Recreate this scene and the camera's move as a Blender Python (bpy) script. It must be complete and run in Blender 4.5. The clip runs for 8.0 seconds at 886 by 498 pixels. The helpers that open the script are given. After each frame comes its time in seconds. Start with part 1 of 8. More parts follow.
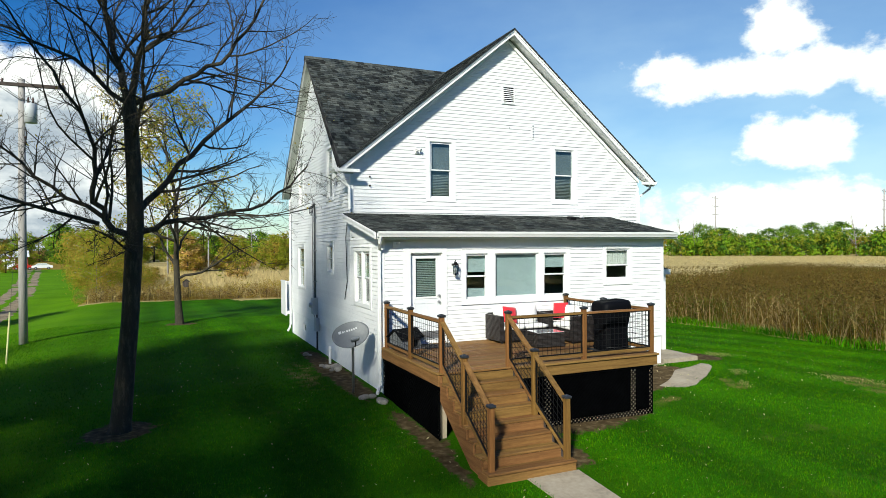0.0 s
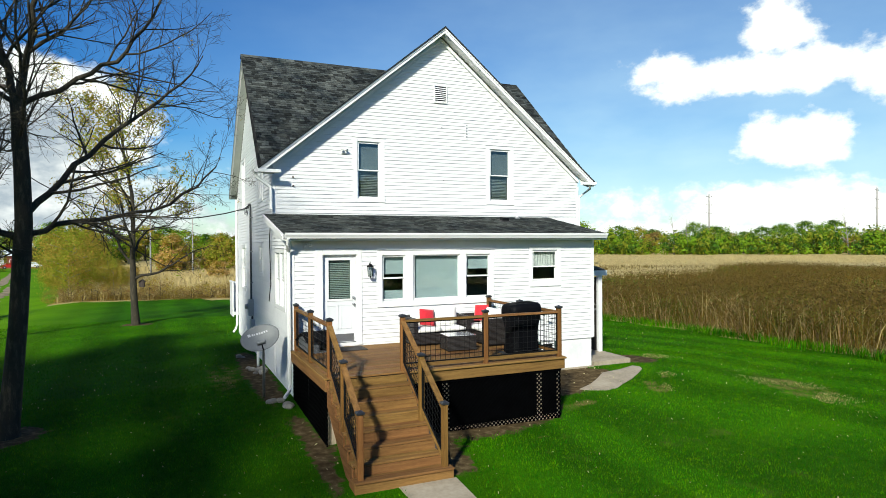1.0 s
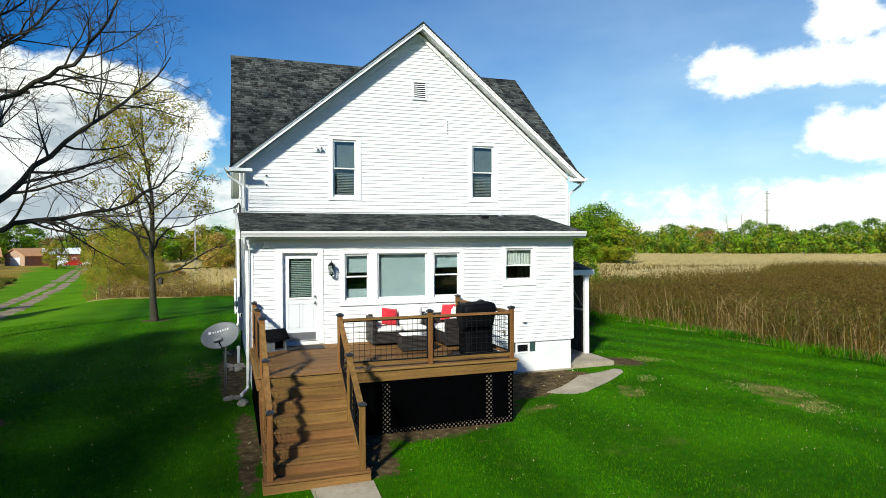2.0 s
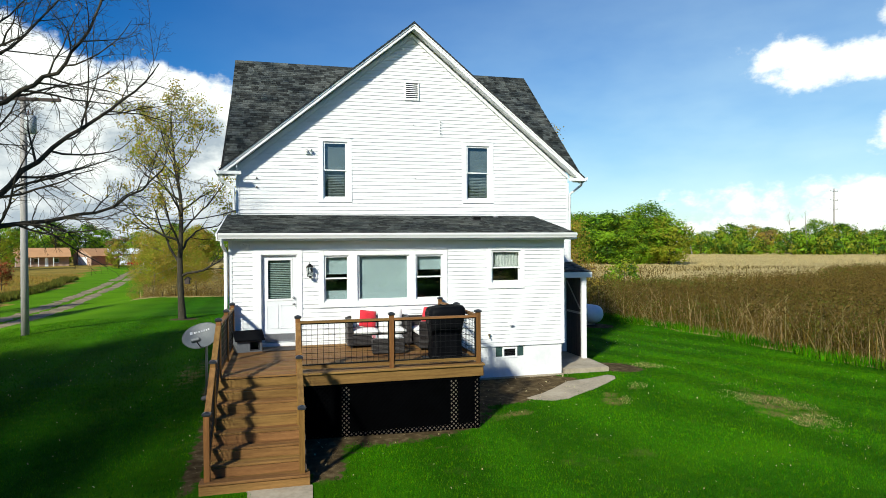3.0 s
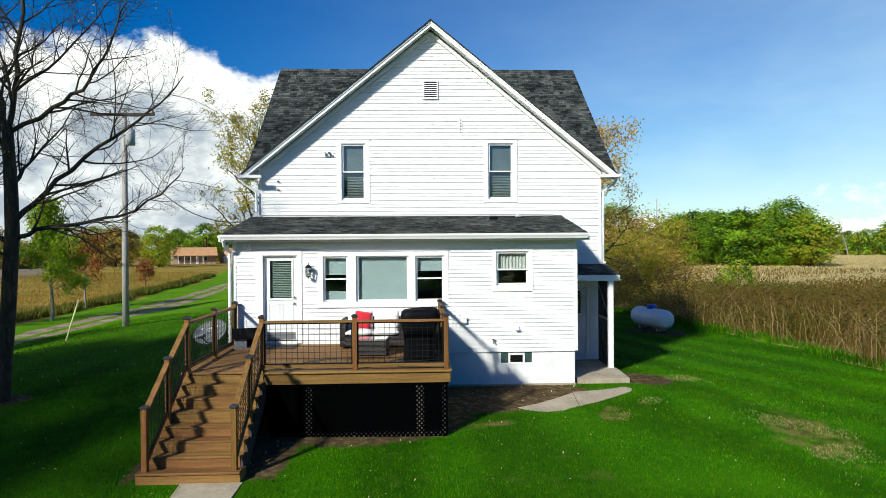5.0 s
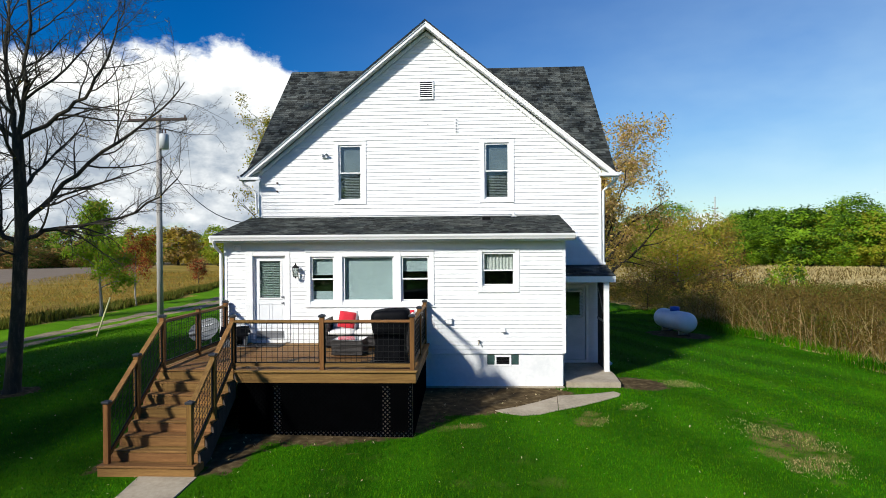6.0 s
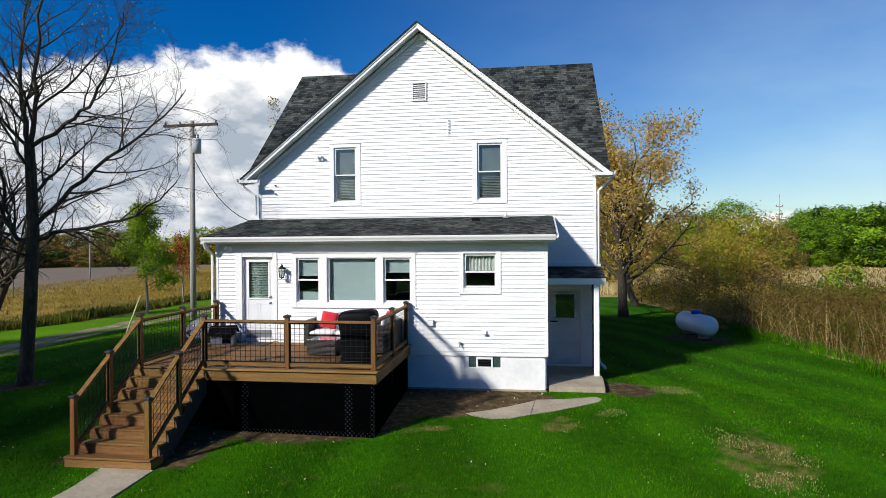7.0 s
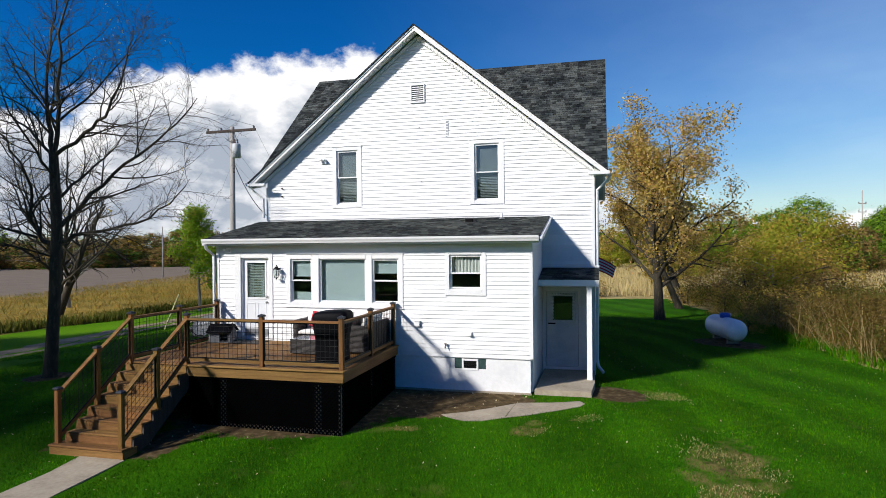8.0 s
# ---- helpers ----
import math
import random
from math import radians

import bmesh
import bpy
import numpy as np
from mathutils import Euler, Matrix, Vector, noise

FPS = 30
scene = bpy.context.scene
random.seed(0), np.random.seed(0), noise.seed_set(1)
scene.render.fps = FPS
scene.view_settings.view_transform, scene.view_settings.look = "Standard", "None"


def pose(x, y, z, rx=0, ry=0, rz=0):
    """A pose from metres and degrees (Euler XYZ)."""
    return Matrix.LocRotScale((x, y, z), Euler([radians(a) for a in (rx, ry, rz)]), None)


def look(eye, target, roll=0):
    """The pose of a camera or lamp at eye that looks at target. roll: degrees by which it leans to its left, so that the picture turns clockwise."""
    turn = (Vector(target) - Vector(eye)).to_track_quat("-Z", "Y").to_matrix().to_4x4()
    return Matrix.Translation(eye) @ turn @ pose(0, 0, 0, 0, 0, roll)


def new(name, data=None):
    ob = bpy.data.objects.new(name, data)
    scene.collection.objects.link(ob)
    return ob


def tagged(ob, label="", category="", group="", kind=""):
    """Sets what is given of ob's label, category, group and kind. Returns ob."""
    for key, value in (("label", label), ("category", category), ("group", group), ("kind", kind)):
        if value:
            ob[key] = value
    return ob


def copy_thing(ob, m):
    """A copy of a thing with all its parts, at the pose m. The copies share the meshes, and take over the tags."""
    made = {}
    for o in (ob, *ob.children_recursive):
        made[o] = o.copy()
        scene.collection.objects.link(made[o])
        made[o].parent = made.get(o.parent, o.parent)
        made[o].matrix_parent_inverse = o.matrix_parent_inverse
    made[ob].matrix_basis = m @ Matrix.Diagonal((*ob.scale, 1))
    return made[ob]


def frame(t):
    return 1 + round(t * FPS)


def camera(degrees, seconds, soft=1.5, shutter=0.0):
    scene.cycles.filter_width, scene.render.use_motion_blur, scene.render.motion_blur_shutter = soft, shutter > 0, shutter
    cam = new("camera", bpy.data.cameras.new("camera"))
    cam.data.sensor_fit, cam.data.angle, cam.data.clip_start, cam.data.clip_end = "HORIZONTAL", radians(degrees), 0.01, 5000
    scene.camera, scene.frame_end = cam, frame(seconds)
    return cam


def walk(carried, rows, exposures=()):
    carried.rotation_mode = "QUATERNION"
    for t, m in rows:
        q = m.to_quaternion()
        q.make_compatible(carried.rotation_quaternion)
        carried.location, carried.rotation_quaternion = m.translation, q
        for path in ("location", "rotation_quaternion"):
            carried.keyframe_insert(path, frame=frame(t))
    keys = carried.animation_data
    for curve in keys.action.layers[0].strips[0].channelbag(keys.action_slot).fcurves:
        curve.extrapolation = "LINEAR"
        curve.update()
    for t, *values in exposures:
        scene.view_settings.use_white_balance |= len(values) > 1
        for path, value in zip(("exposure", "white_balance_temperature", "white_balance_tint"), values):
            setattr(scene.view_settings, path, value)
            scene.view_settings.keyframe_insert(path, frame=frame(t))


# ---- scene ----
cam = camera(70.9, 8.0, soft=0.65)
PATH = [
    (0, (-9.221, -13.55, 3.327), (-8.413, -11.721, 3.319), -0.4),
    (0.5, (-8.315, -13.87, 3.37), (-7.5, -12.044, 3.357), -0.4),
    (1, (-7.338, -14.148, 3.386), (-6.525, -12.321, 3.373), -0.4),
    (1.5, (-6.307, -14.442, 3.389), (-5.551, -12.591, 3.376), -0.4),
    (1.7, (-5.888, -14.555, 3.377), (-5.172, -12.688, 3.361), -0.4),
    (2.8, (-3.898, -14.932, 3.359), (-3.368, -13.004, 3.348), -0.4),
    (3, (-3.557, -15.005, 3.387), (-3.061, -13.067, 3.373), -0.4),
    (3.5, (-2.76, -15.082, 3.407), (-2.359, -13.123, 3.392), -0.4),
    (4, (-1.987, -15.093, 3.386), (-1.713, -13.112, 3.374), -0.4),
    (4.5, (-1.217, -15.104, 3.394), (-1.041, -13.111, 3.383), -0.4),
    (6, (1.324, -15.034, 3.415), (1.229, -13.037, 3.402), -0.4),
    (6.5, (2.218, -14.966, 3.439), (2.031, -12.974, 3.426), -0.4),
    (7, (3.171, -14.848, 3.447), (2.889, -12.868, 3.434), -0.4),
    (7.5, (4.1, -14.675, 3.468), (3.696, -12.716, 3.454), -0.5),
    (8, (5.096, -14.501, 3.457), (4.602, -12.563, 3.446), -0.5),
]
walk(cam, [(t, look(eye, target, roll)) for t, eye, target, roll in PATH],
     [(0, 0.74, 6850, 1), (4.5, 0.74, 6850, 2), (6.0, 0.66, 6750, 7), (6.4, 0.55, 6740, 8), (8.0, 0.54, 6700, 11)])

# ---------------------------------------------------------------- world and light
SUN_WAY = Vector((0.82, 1.0, -0.77)).normalized()
world = bpy.data.worlds.new("sky")
scene.world = world
world.use_nodes = True
wn = world.node_tree.nodes
sky = wn.new("ShaderNodeTexSky")
sky.sky_type = "NISHITA"
sky.sun_disc = False
sky.sun_elevation = math.asin(-SUN_WAY.z)
sky.sun_rotation = math.atan2(-SUN_WAY.x, -SUN_WAY.y)
sky.altitude = 250
sky.air_density, sky.dust_density, sky.ozone_density = 1.0, 0.8, 2.6
richer = wn.new("ShaderNodeHueSaturation")
richer.inputs["Hue"].default_value = 0.518
richer.inputs["Saturation"].default_value = 1.8
world.node_tree.links.new(sky.outputs["Color"], richer.inputs["Color"])
world.node_tree.links.new(richer.outputs["Color"], wn["Background"].inputs["Color"])
wn["Background"].inputs["Strength"].default_value = 0.074

sun = new("sun", bpy.data.lights.new("sun", "SUN"))
sun.data.energy = 3.6
sun.data.angle = radians(4.0)
sun.data.color = (1.0, 0.985, 0.955)
sun.matrix_world = look(-SUN_WAY * 60, (0, 0, 0))


# ---------------------------------------------------------------- materials
def mat(name, c1, c2=None, scale=3.0, rough=0.6, metal=0.0, bump=0.0, bscale=60.0, grain=(1, 1, 1), rnd="", var=0.2,
        fine=0.35, spec=0.5, coat=0.0, trans=0.0, alpha=1.0, c3=None, c3_at=0.62, sheen=0.0):
    m = bpy.data.materials.new(name)
    m.use_nodes = True
    n, link = m.node_tree.nodes, m.node_tree.links.new
    b = n["Principled BSDF"]
    c2 = c2 or tuple(v * 0.8 for v in c1)
    geo = n.new("ShaderNodeNewGeometry")
    mp = n.new("ShaderNodeVectorMath"); mp.operation = "MULTIPLY"
    mp.inputs[1].default_value = grain
    link(geo.outputs["Position"], mp.inputs[0])
    big = n.new("ShaderNodeTexNoise"); big.inputs["Scale"].default_value = scale; big.inputs["Detail"].default_value = 4
    small = n.new("ShaderNodeTexNoise"); small.inputs["Scale"].default_value = scale * 9; small.inputs["Detail"].default_value = 3
    for t in (big, small):
        link(mp.outputs[0], t.inputs["Vector"])
    mixn = n.new("ShaderNodeMix"); mixn.data_type = "FLOAT"
    mixn.inputs[0].default_value = fine
    link(big.outputs["Fac"], mixn.inputs[2]); link(small.outputs["Fac"], mixn.inputs[3])
    ramp = n.new("ShaderNodeValToRGB")
    ramp.color_ramp.elements[0].position, ramp.color_ramp.elements[1].position = 0.36, 0.64
    ramp.color_ramp.elements[0].color, ramp.color_ramp.elements[1].color = (*c1, 1), (*c2, 1)
    if c3:
        e = ramp.color_ramp.elements.new(c3_at); e.color = (*c3, 1)
    link(mixn.outputs[0], ramp.inputs[0])
    colour = ramp.outputs[0]
    if rnd:
        if rnd == "object":
            r = n.new("ShaderNodeObjectInfo").outputs["Random"]
        else:
            r = geo.outputs["Random Per Island"]
        rr = n.new("ShaderNodeMapRange")
        rr.inputs["To Min"].default_value, rr.inputs["To Max"].default_value = 1 - var, 1 + var
        link(r, rr.inputs["Value"])
        hsv = n.new("ShaderNodeHueSaturation")
        link(rr.outputs[0], hsv.inputs["Value"]); link(colour, hsv.inputs["Color"])
        hr = n.new("ShaderNodeMapRange")
        hr.inputs["From Min"].default_value, hr.inputs["From Max"].default_value = 0, 1
        hr.inputs["To Min"].default_value, hr.inputs["To Max"].default_value = 0.5 - var * 0.07, 0.5 + var * 0.07
        fr = n.new("ShaderNodeMath"); fr.operation = "FRACT"
        mu = n.new("ShaderNodeMath"); mu.operation = "MULTIPLY"; mu.inputs[1].default_value = 7.31
        link(r, mu.inputs[0]); link(mu.outputs[0], fr.inputs[0]); link(fr.outputs[0], hr.inputs["Value"])
        link(hr.outputs[0], hsv.inputs["Hue"])
        colour = hsv.outputs[0]
    link(colour, b.inputs["Base Color"])
    rv = n.new("ShaderNodeMapRange")
    rv.inputs["To Min"].default_value, rv.inputs["To Max"].default_value = max(rough - 0.1, 0.02), min(rough + 0.1, 1)
    link(small.outputs["Fac"], rv.inputs["Value"]); link(rv.outputs[0], b.inputs["Roughness"])
    b.inputs["Metallic"].default_value = metal
    b.inputs["Specular IOR Level"].default_value = spec
    b.inputs["Coat Weight"].default_value = coat
    b.inputs["Sheen Weight"].default_value = sheen
    if bump:
        bt = n.new("ShaderNodeTexNoise"); bt.inputs["Scale"].default_value = bscale; bt.inputs["Detail"].default_value = 3
        link(mp.outputs[0], bt.inputs["Vector"])
        bp = n.new("ShaderNodeBump"); bp.inputs["Strength"].default_value = bump; bp.inputs["Distance"].default_value = 0.02
        link(bt.outputs["Fac"], bp.inputs["Height"]); link(bp.outputs[0], b.inputs["Normal"])
    return m


def leaf_mat(name, c1, c2, var=0.35, glow=0.35, spec=0.15, scale=1.2, fine=0.35):
    """Foliage: diffuse with light passing through the blade."""
    m = mat(name, c1, c2, scale=scale, fine=fine, rough=0.6, rnd="island", var=var, spec=spec)
    n, link = m.node_tree.nodes, m.node_tree.links.new
    b = n["Principled BSDF"]
    tr = n.new("ShaderNodeBsdfTranslucent")
    link(b.inputs["Base Color"].links[0].from_socket, tr.inputs["Color"])
    mx = n.new("ShaderNodeMixShader"); mx.inputs[0].default_value = glow
    link(b.outputs[0], mx.inputs[1]); link(tr.outputs[0], mx.inputs[2])
    link(mx.outputs[0], n["Material Output"].inputs["Surface"])
    return m


def mown(m, colour):
    """The lawn's colour in alternating passes of the mower, north-south in the west and slantwise in the east."""
    n, link = m.node_tree.nodes, m.node_tree.links.new
    pos = n.new("ShaderNodeNewGeometry").outputs["Position"]

    def dot(v):
        d = n.new("ShaderNodeVectorMath"); d.operation = "DOT_PRODUCT"; d.inputs[1].default_value = v
        link(pos, d.inputs[0])
        return d.outputs["Value"]

    side = n.new("ShaderNodeMapRange"); side.inputs["From Min"].default_value, side.inputs["From Max"].default_value = 1.0, 5.0
    link(dot((1, 0, 0)), side.inputs["Value"])
    u = n.new("ShaderNodeMix"); u.data_type = "FLOAT"
    link(side.outputs[0], u.inputs[0]); link(dot((1, 0.03, 0)), u.inputs[2]); link(dot((0.9, 0.43, 0)), u.inputs[3])
    wob = n.new("ShaderNodeTexNoise"); wob.inputs["Scale"].default_value = 0.35; wob.inputs["Detail"].default_value = 2
    link(pos, wob.inputs["Vector"])
    ph = n.new("ShaderNodeMath"); ph.operation = "MULTIPLY_ADD"; ph.inputs[1].default_value = 1.1
    link(wob.outputs["Fac"], ph.inputs[0]); link(u.outputs[0], ph.inputs[2])
    fr = n.new("ShaderNodeMath"); fr.operation = "MULTIPLY"; fr.inputs[1].default_value = 2 * math.pi / 2.1
    link(ph.outputs[0], fr.inputs[0])
    sn = n.new("ShaderNodeMath"); sn.operation = "SINE"; link(fr.outputs[0], sn.inputs[0])
    k = n.new("ShaderNodeMapRange"); k.interpolation_type = "SMOOTHSTEP"
    k.inputs["From Min"].default_value, k.inputs["From Max"].default_value = -0.8, 0.8
    k.inputs["To Min"].default_value, k.inputs["To Max"].default_value = 0.85, 1.15
    link(sn.outputs[0], k.inputs["Value"])
    out = n.new("ShaderNodeVectorMath"); out.operation = "SCALE"
    link(colour, out.inputs[0]); link(k.outputs[0], out.inputs["Scale"])
    return out.outputs[0]


def glass_mat(name, tint=(0.75, 0.8, 0.8)):
    m = bpy.data.materials.new(name)
    m.use_nodes = True
    n, link = m.node_tree.nodes, m.node_tree.links.new
    n.remove(n["Principled BSDF"])
    t, g = n.new("ShaderNodeBsdfTransparent"), n.new("ShaderNodeBsdfGlossy")
    t.inputs["Color"].default_value = (*tint, 1)
    g.inputs["Roughness"].default_value = 0.03
    lw = n.new("ShaderNodeLayerWeight"); lw.inputs["Blend"].default_value = 0.5
    rise = n.new("ShaderNodeMath"); rise.operation = "POWER"; rise.inputs[1].default_value = 5.0
    f = n.new("ShaderNodeMath"); f.operation = "MULTIPLY_ADD"; f.inputs[1].default_value, f.inputs[2].default_value = 0.88, 0.08
    link(lw.outputs["Facing"], rise.inputs[0]); link(rise.outputs[0], f.inputs[0])
    w = n.new("ShaderNodeTexNoise"); w.inputs["Scale"].default_value = 1.3
    bp = n.new("ShaderNodeBump"); bp.inputs["Strength"].default_value = 0.03
    link(w.outputs["Fac"], bp.inputs["Height"]); link(bp.outputs[0], g.inputs["Normal"])
    mx = n.new("ShaderNodeMixShader")
    link(f.outputs[0], mx.inputs[0]); link(t.outputs[0], mx.inputs[1]); link(g.outputs[0], mx.inputs[2])
    link(mx.outputs[0], n["Material Output"].inputs["Surface"])
    return m


SIDING = mat("white aluminium siding", (0.80, 0.80, 0.79), (0.72, 0.725, 0.72), scale=0.7, rough=0.45, bump=0.05, bscale=25, rnd="object", var=0.03)
TRIM = mat("white trim paint", (0.82, 0.82, 0.81), (0.75, 0.75, 0.74), scale=1.5, rough=0.4, bump=0.04, bscale=30)
OLD_TRIM = mat("weathered soffit paint", (0.52, 0.54, 0.48), (0.42, 0.45, 0.40), scale=2, rough=0.7, bump=0.1)
BLOCK_PAINT = mat("white painted block", (0.80, 0.81, 0.82), (0.68, 0.69, 0.69), scale=1.1, rough=0.75, bump=0.25, bscale=18, c3=(0.76, 0.76, 0.75), c3_at=0.5)
SHINGLE = mat("charcoal asphalt shingle", (0.010, 0.015, 0.017), (0.070, 0.076, 0.068), scale=1.6, rough=0.92, bump=0.35, bscale=120, rnd="island", var=0.75, spec=0.2)
SHINGLE_ONE = mat("charcoal asphalt shingle tab", (0.010, 0.015, 0.017), (0.070, 0.076, 0.068), scale=1.6, rough=0.92, bump=0.35, bscale=120, rnd="object", var=0.75, spec=0.2)
FELT = mat("dark roof underlay", (0.035, 0.036, 0.038), (0.05, 0.05, 0.05), rough=0.95, bump=0.2)
WOOD_X = mat("cedar stained deck wood along", (0.250, 0.132, 0.045), (0.132, 0.066, 0.022), scale=2.0, rough=0.65, spec=0.15, bump=0.12, bscale=30, grain=(0.6, 9, 9), rnd="object", var=0.16)
WOOD_Y = mat("cedar stained deck wood across", (0.250, 0.132, 0.045), (0.132, 0.066, 0.022), scale=2.0, rough=0.65, spec=0.15, bump=0.12, bscale=30, grain=(9, 0.6, 9), rnd="object", var=0.16)
WOOD_Z = mat("cedar stained deck post wood", (0.225, 0.112, 0.034), (0.124, 0.058, 0.017), scale=2.0, rough=0.65, spec=0.15, bump=0.12, bscale=30, grain=(9, 9, 0.6), rnd="object", var=0.16)
BLACK_METAL = mat("black powder coated metal", (0.004, 0.004, 0.0045), (0.008, 0.008, 0.008), rough=0.5, spec=0.2)
BLACK_CAP = mat("black plastic post cap", (0.018, 0.02, 0.024), (0.03, 0.032, 0.036), rough=0.4)
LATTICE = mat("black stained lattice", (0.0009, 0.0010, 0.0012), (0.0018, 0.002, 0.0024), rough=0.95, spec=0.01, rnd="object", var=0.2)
SKIRT_BACKING = mat("near-black sheet for the dark under the deck", (0.0012, 0.0013, 0.0016), (0.0022, 0.0024, 0.0028), rough=1.0, spec=0.0)
GLASS = glass_mat("window glass")
BLIND = mat("white blind slats", (0.62, 0.66, 0.66), (0.55, 0.58, 0.58), rough=0.6)
SHADE = mat("pale roller shade", (0.50, 0.60, 0.60), (0.46, 0.55, 0.56), rough=0.8)
CURTAIN = mat("cream sheer curtain", (0.75, 0.75, 0.70), (0.62, 0.62, 0.58), scale=8, rough=0.9, grain=(6, 6, 0.5))
DARK_ROOM = mat("dark tone of unlit rooms", (0.085, 0.115, 0.125), (0.055, 0.072, 0.080), rough=0.9)
DOOR_PAINT = mat("white door paint", (0.74, 0.76, 0.77), (0.70, 0.71, 0.72), rough=0.35)
OLD_DOOR = mat("grey white weathered door paint", (0.66, 0.70, 0.70), (0.54, 0.58, 0.58), scale=4, rough=0.6, bump=0.1)
STEEL = mat("galvanised steel", (0.36, 0.37, 0.38), (0.28, 0.29, 0.30), scale=4, rough=0.45, metal=0.7)
ALUMINIUM = mat("kick plate aluminium", (0.45, 0.46, 0.48), (0.36, 0.37, 0.39), scale=5, rough=0.35, metal=0.8)
CONCRETE = mat("weathered concrete", (0.40, 0.34, 0.25), (0.25, 0.21, 0.15), scale=1.6, rough=0.9, bump=0.25, bscale=40, c3=(0.34, 0.285, 0.205), c3_at=0.5)
WICKER = mat("dark brown wicker", (0.011, 0.008, 0.007), (0.021, 0.015, 0.012), scale=30, rough=0.55, bump=0.6, bscale=70, rnd="object", var=0.15)
CUSHION = mat("off white cushion fabric", (0.78, 0.77, 0.73), (0.68, 0.67, 0.63), scale=6, rough=0.9, bump=0.1, sheen=0.2)
RED_CLOTH = mat("red pillow fabric", (0.62, 0.012, 0.03), (0.50, 0.01, 0.02), scale=6, rough=0.85, bump=0.1, sheen=0.2)
COVER = mat("black vinyl grill cover", (0.0018, 0.002, 0.0028), (0.004, 0.0045, 0.006), scale=3, rough=0.6, spec=0.08, bump=0.25, bscale=9)
GREY_FELT = mat("grey pet house board", (0.16, 0.17, 0.18), (0.12, 0.125, 0.13), rough=0.8, bump=0.1)
TANK = mat("pale grey tank paint", (0.72, 0.77, 0.80), (0.62, 0.67, 0.70), scale=1.5, rough=0.45, bump=0.04)
BLUE = mat("blue plastic dome", (0.02, 0.09, 0.42), (0.015, 0.07, 0.34), rough=0.4)
DISH = mat("grey dish enamel", (0.17, 0.182, 0.188), (0.14, 0.152, 0.158), scale=3, rough=0.5)
PALE_MARK = mat("pale printed marks", (0.62, 0.63, 0.64), (0.58, 0.59, 0.60), rough=0.5)
CABLE = mat("black cable rubber", (0.012, 0.012, 0.012), (0.02, 0.02, 0.02), rough=0.6)
POLE_WOOD = mat("grey weathered pole wood", (0.38, 0.36, 0.335), (0.25, 0.235, 0.215), scale=3, rough=0.9, bump=0.3, bscale=25, grain=(6, 6, 0.4))
DARK_WOOD = mat("dark brown weathered boards", (0.075, 0.055, 0.045), (0.035, 0.026, 0.022), scale=3, rough=0.9, bump=0.3, grain=(6, 6, 0.5))
BARK = mat("grey brown bark", (0.080, 0.062, 0.040), (0.032, 0.025, 0.016), scale=5, rough=0.95, bump=0.7, bscale=22, grain=(3, 3, 0.7), c3=(0.028, 0.024, 0.013), c3_at=0.5)
SKIRT_POST = mat("bare grey lumber", (0.50, 0.42, 0.31), (0.36, 0.29, 0.20), scale=4, rough=0.85, bump=0.2, grain=(6, 6, 0.6))
PALE_BARK = mat("pale grey bark", (0.30, 0.27, 0.23), (0.17, 0.15, 0.13), scale=5, rough=0.95, bump=0.5, bscale=22, grain=(3, 3, 0.7))
ROCK = mat("field stone", (0.36, 0.325, 0.27), (0.20, 0.18, 0.15), scale=5, rough=0.9, bump=0.5, bscale=14, rnd="object", var=0.25)
BRICK_RED = mat("dark red barn siding", (0.22, 0.045, 0.035), (0.15, 0.03, 0.025), scale=1, rough=0.8, bump=0.1)
WHITE_METAL = mat("white sheet roof", (0.72, 0.74, 0.76), (0.62, 0.64, 0.66), scale=0.6, rough=0.5)
TAN_ROOF = mat("tan brown shingle roof", (0.52, 0.28, 0.125), (0.42, 0.22, 0.10), scale=0.8, rough=0.9, bump=0.2)
BRICK_WALL = mat("tan brick wall", (0.42, 0.28, 0.19), (0.32, 0.20, 0.14), scale=2, rough=0.85)
RED_CAR = mat("red car paint", (0.45, 0.02, 0.02), (0.40, 0.02, 0.02), rough=0.25, coat=0.6)
WHITE_CAR = mat("white car paint", (0.75, 0.75, 0.75), (0.70, 0.70, 0.70), rough=0.25, coat=0.6)
RUBBER = mat("black tyre rubber", (0.015, 0.015, 0.015), (0.025, 0.025, 0.025), rough=0.85)
YELLOW_ROD = mat("pale yellow guy guard plastic", (0.62, 0.58, 0.22), (0.52, 0.50, 0.25), rough=0.5)
CERAMIC = mat("brown porcelain insulator", (0.10, 0.06, 0.045), (0.07, 0.045, 0.035), rough=0.25)
BOX_GREY = mat("grey utility box paint", (0.50, 0.52, 0.53), (0.42, 0.44, 0.45), rough=0.5)
LAWN_LEAF = leaf_mat("lawn grass blade", (0.011, 0.078, 0.0008), (0.070, 0.205, 0.002), var=0.4, scale=0.7, fine=0.6, glow=0.15, spec=0.05)
grass_tone = LAWN_LEAF.node_tree.nodes["Principled BSDF"].inputs["Base Color"].links[0].from_socket
grass_ends = [l.to_socket for l in grass_tone.links]
mown_tone = mown(LAWN_LEAF, grass_tone)
for end_socket in grass_ends:
    LAWN_LEAF.node_tree.links.new(mown_tone, end_socket)
DRY_LEAF = leaf_mat("fallen pale leaf", (0.55, 0.50, 0.30), (0.42, 0.32, 0.16), var=0.4)
REED = leaf_mat("dry tan reed", (0.225, 0.146, 0.024), (0.135, 0.094, 0.016), var=0.25, glow=0.5)
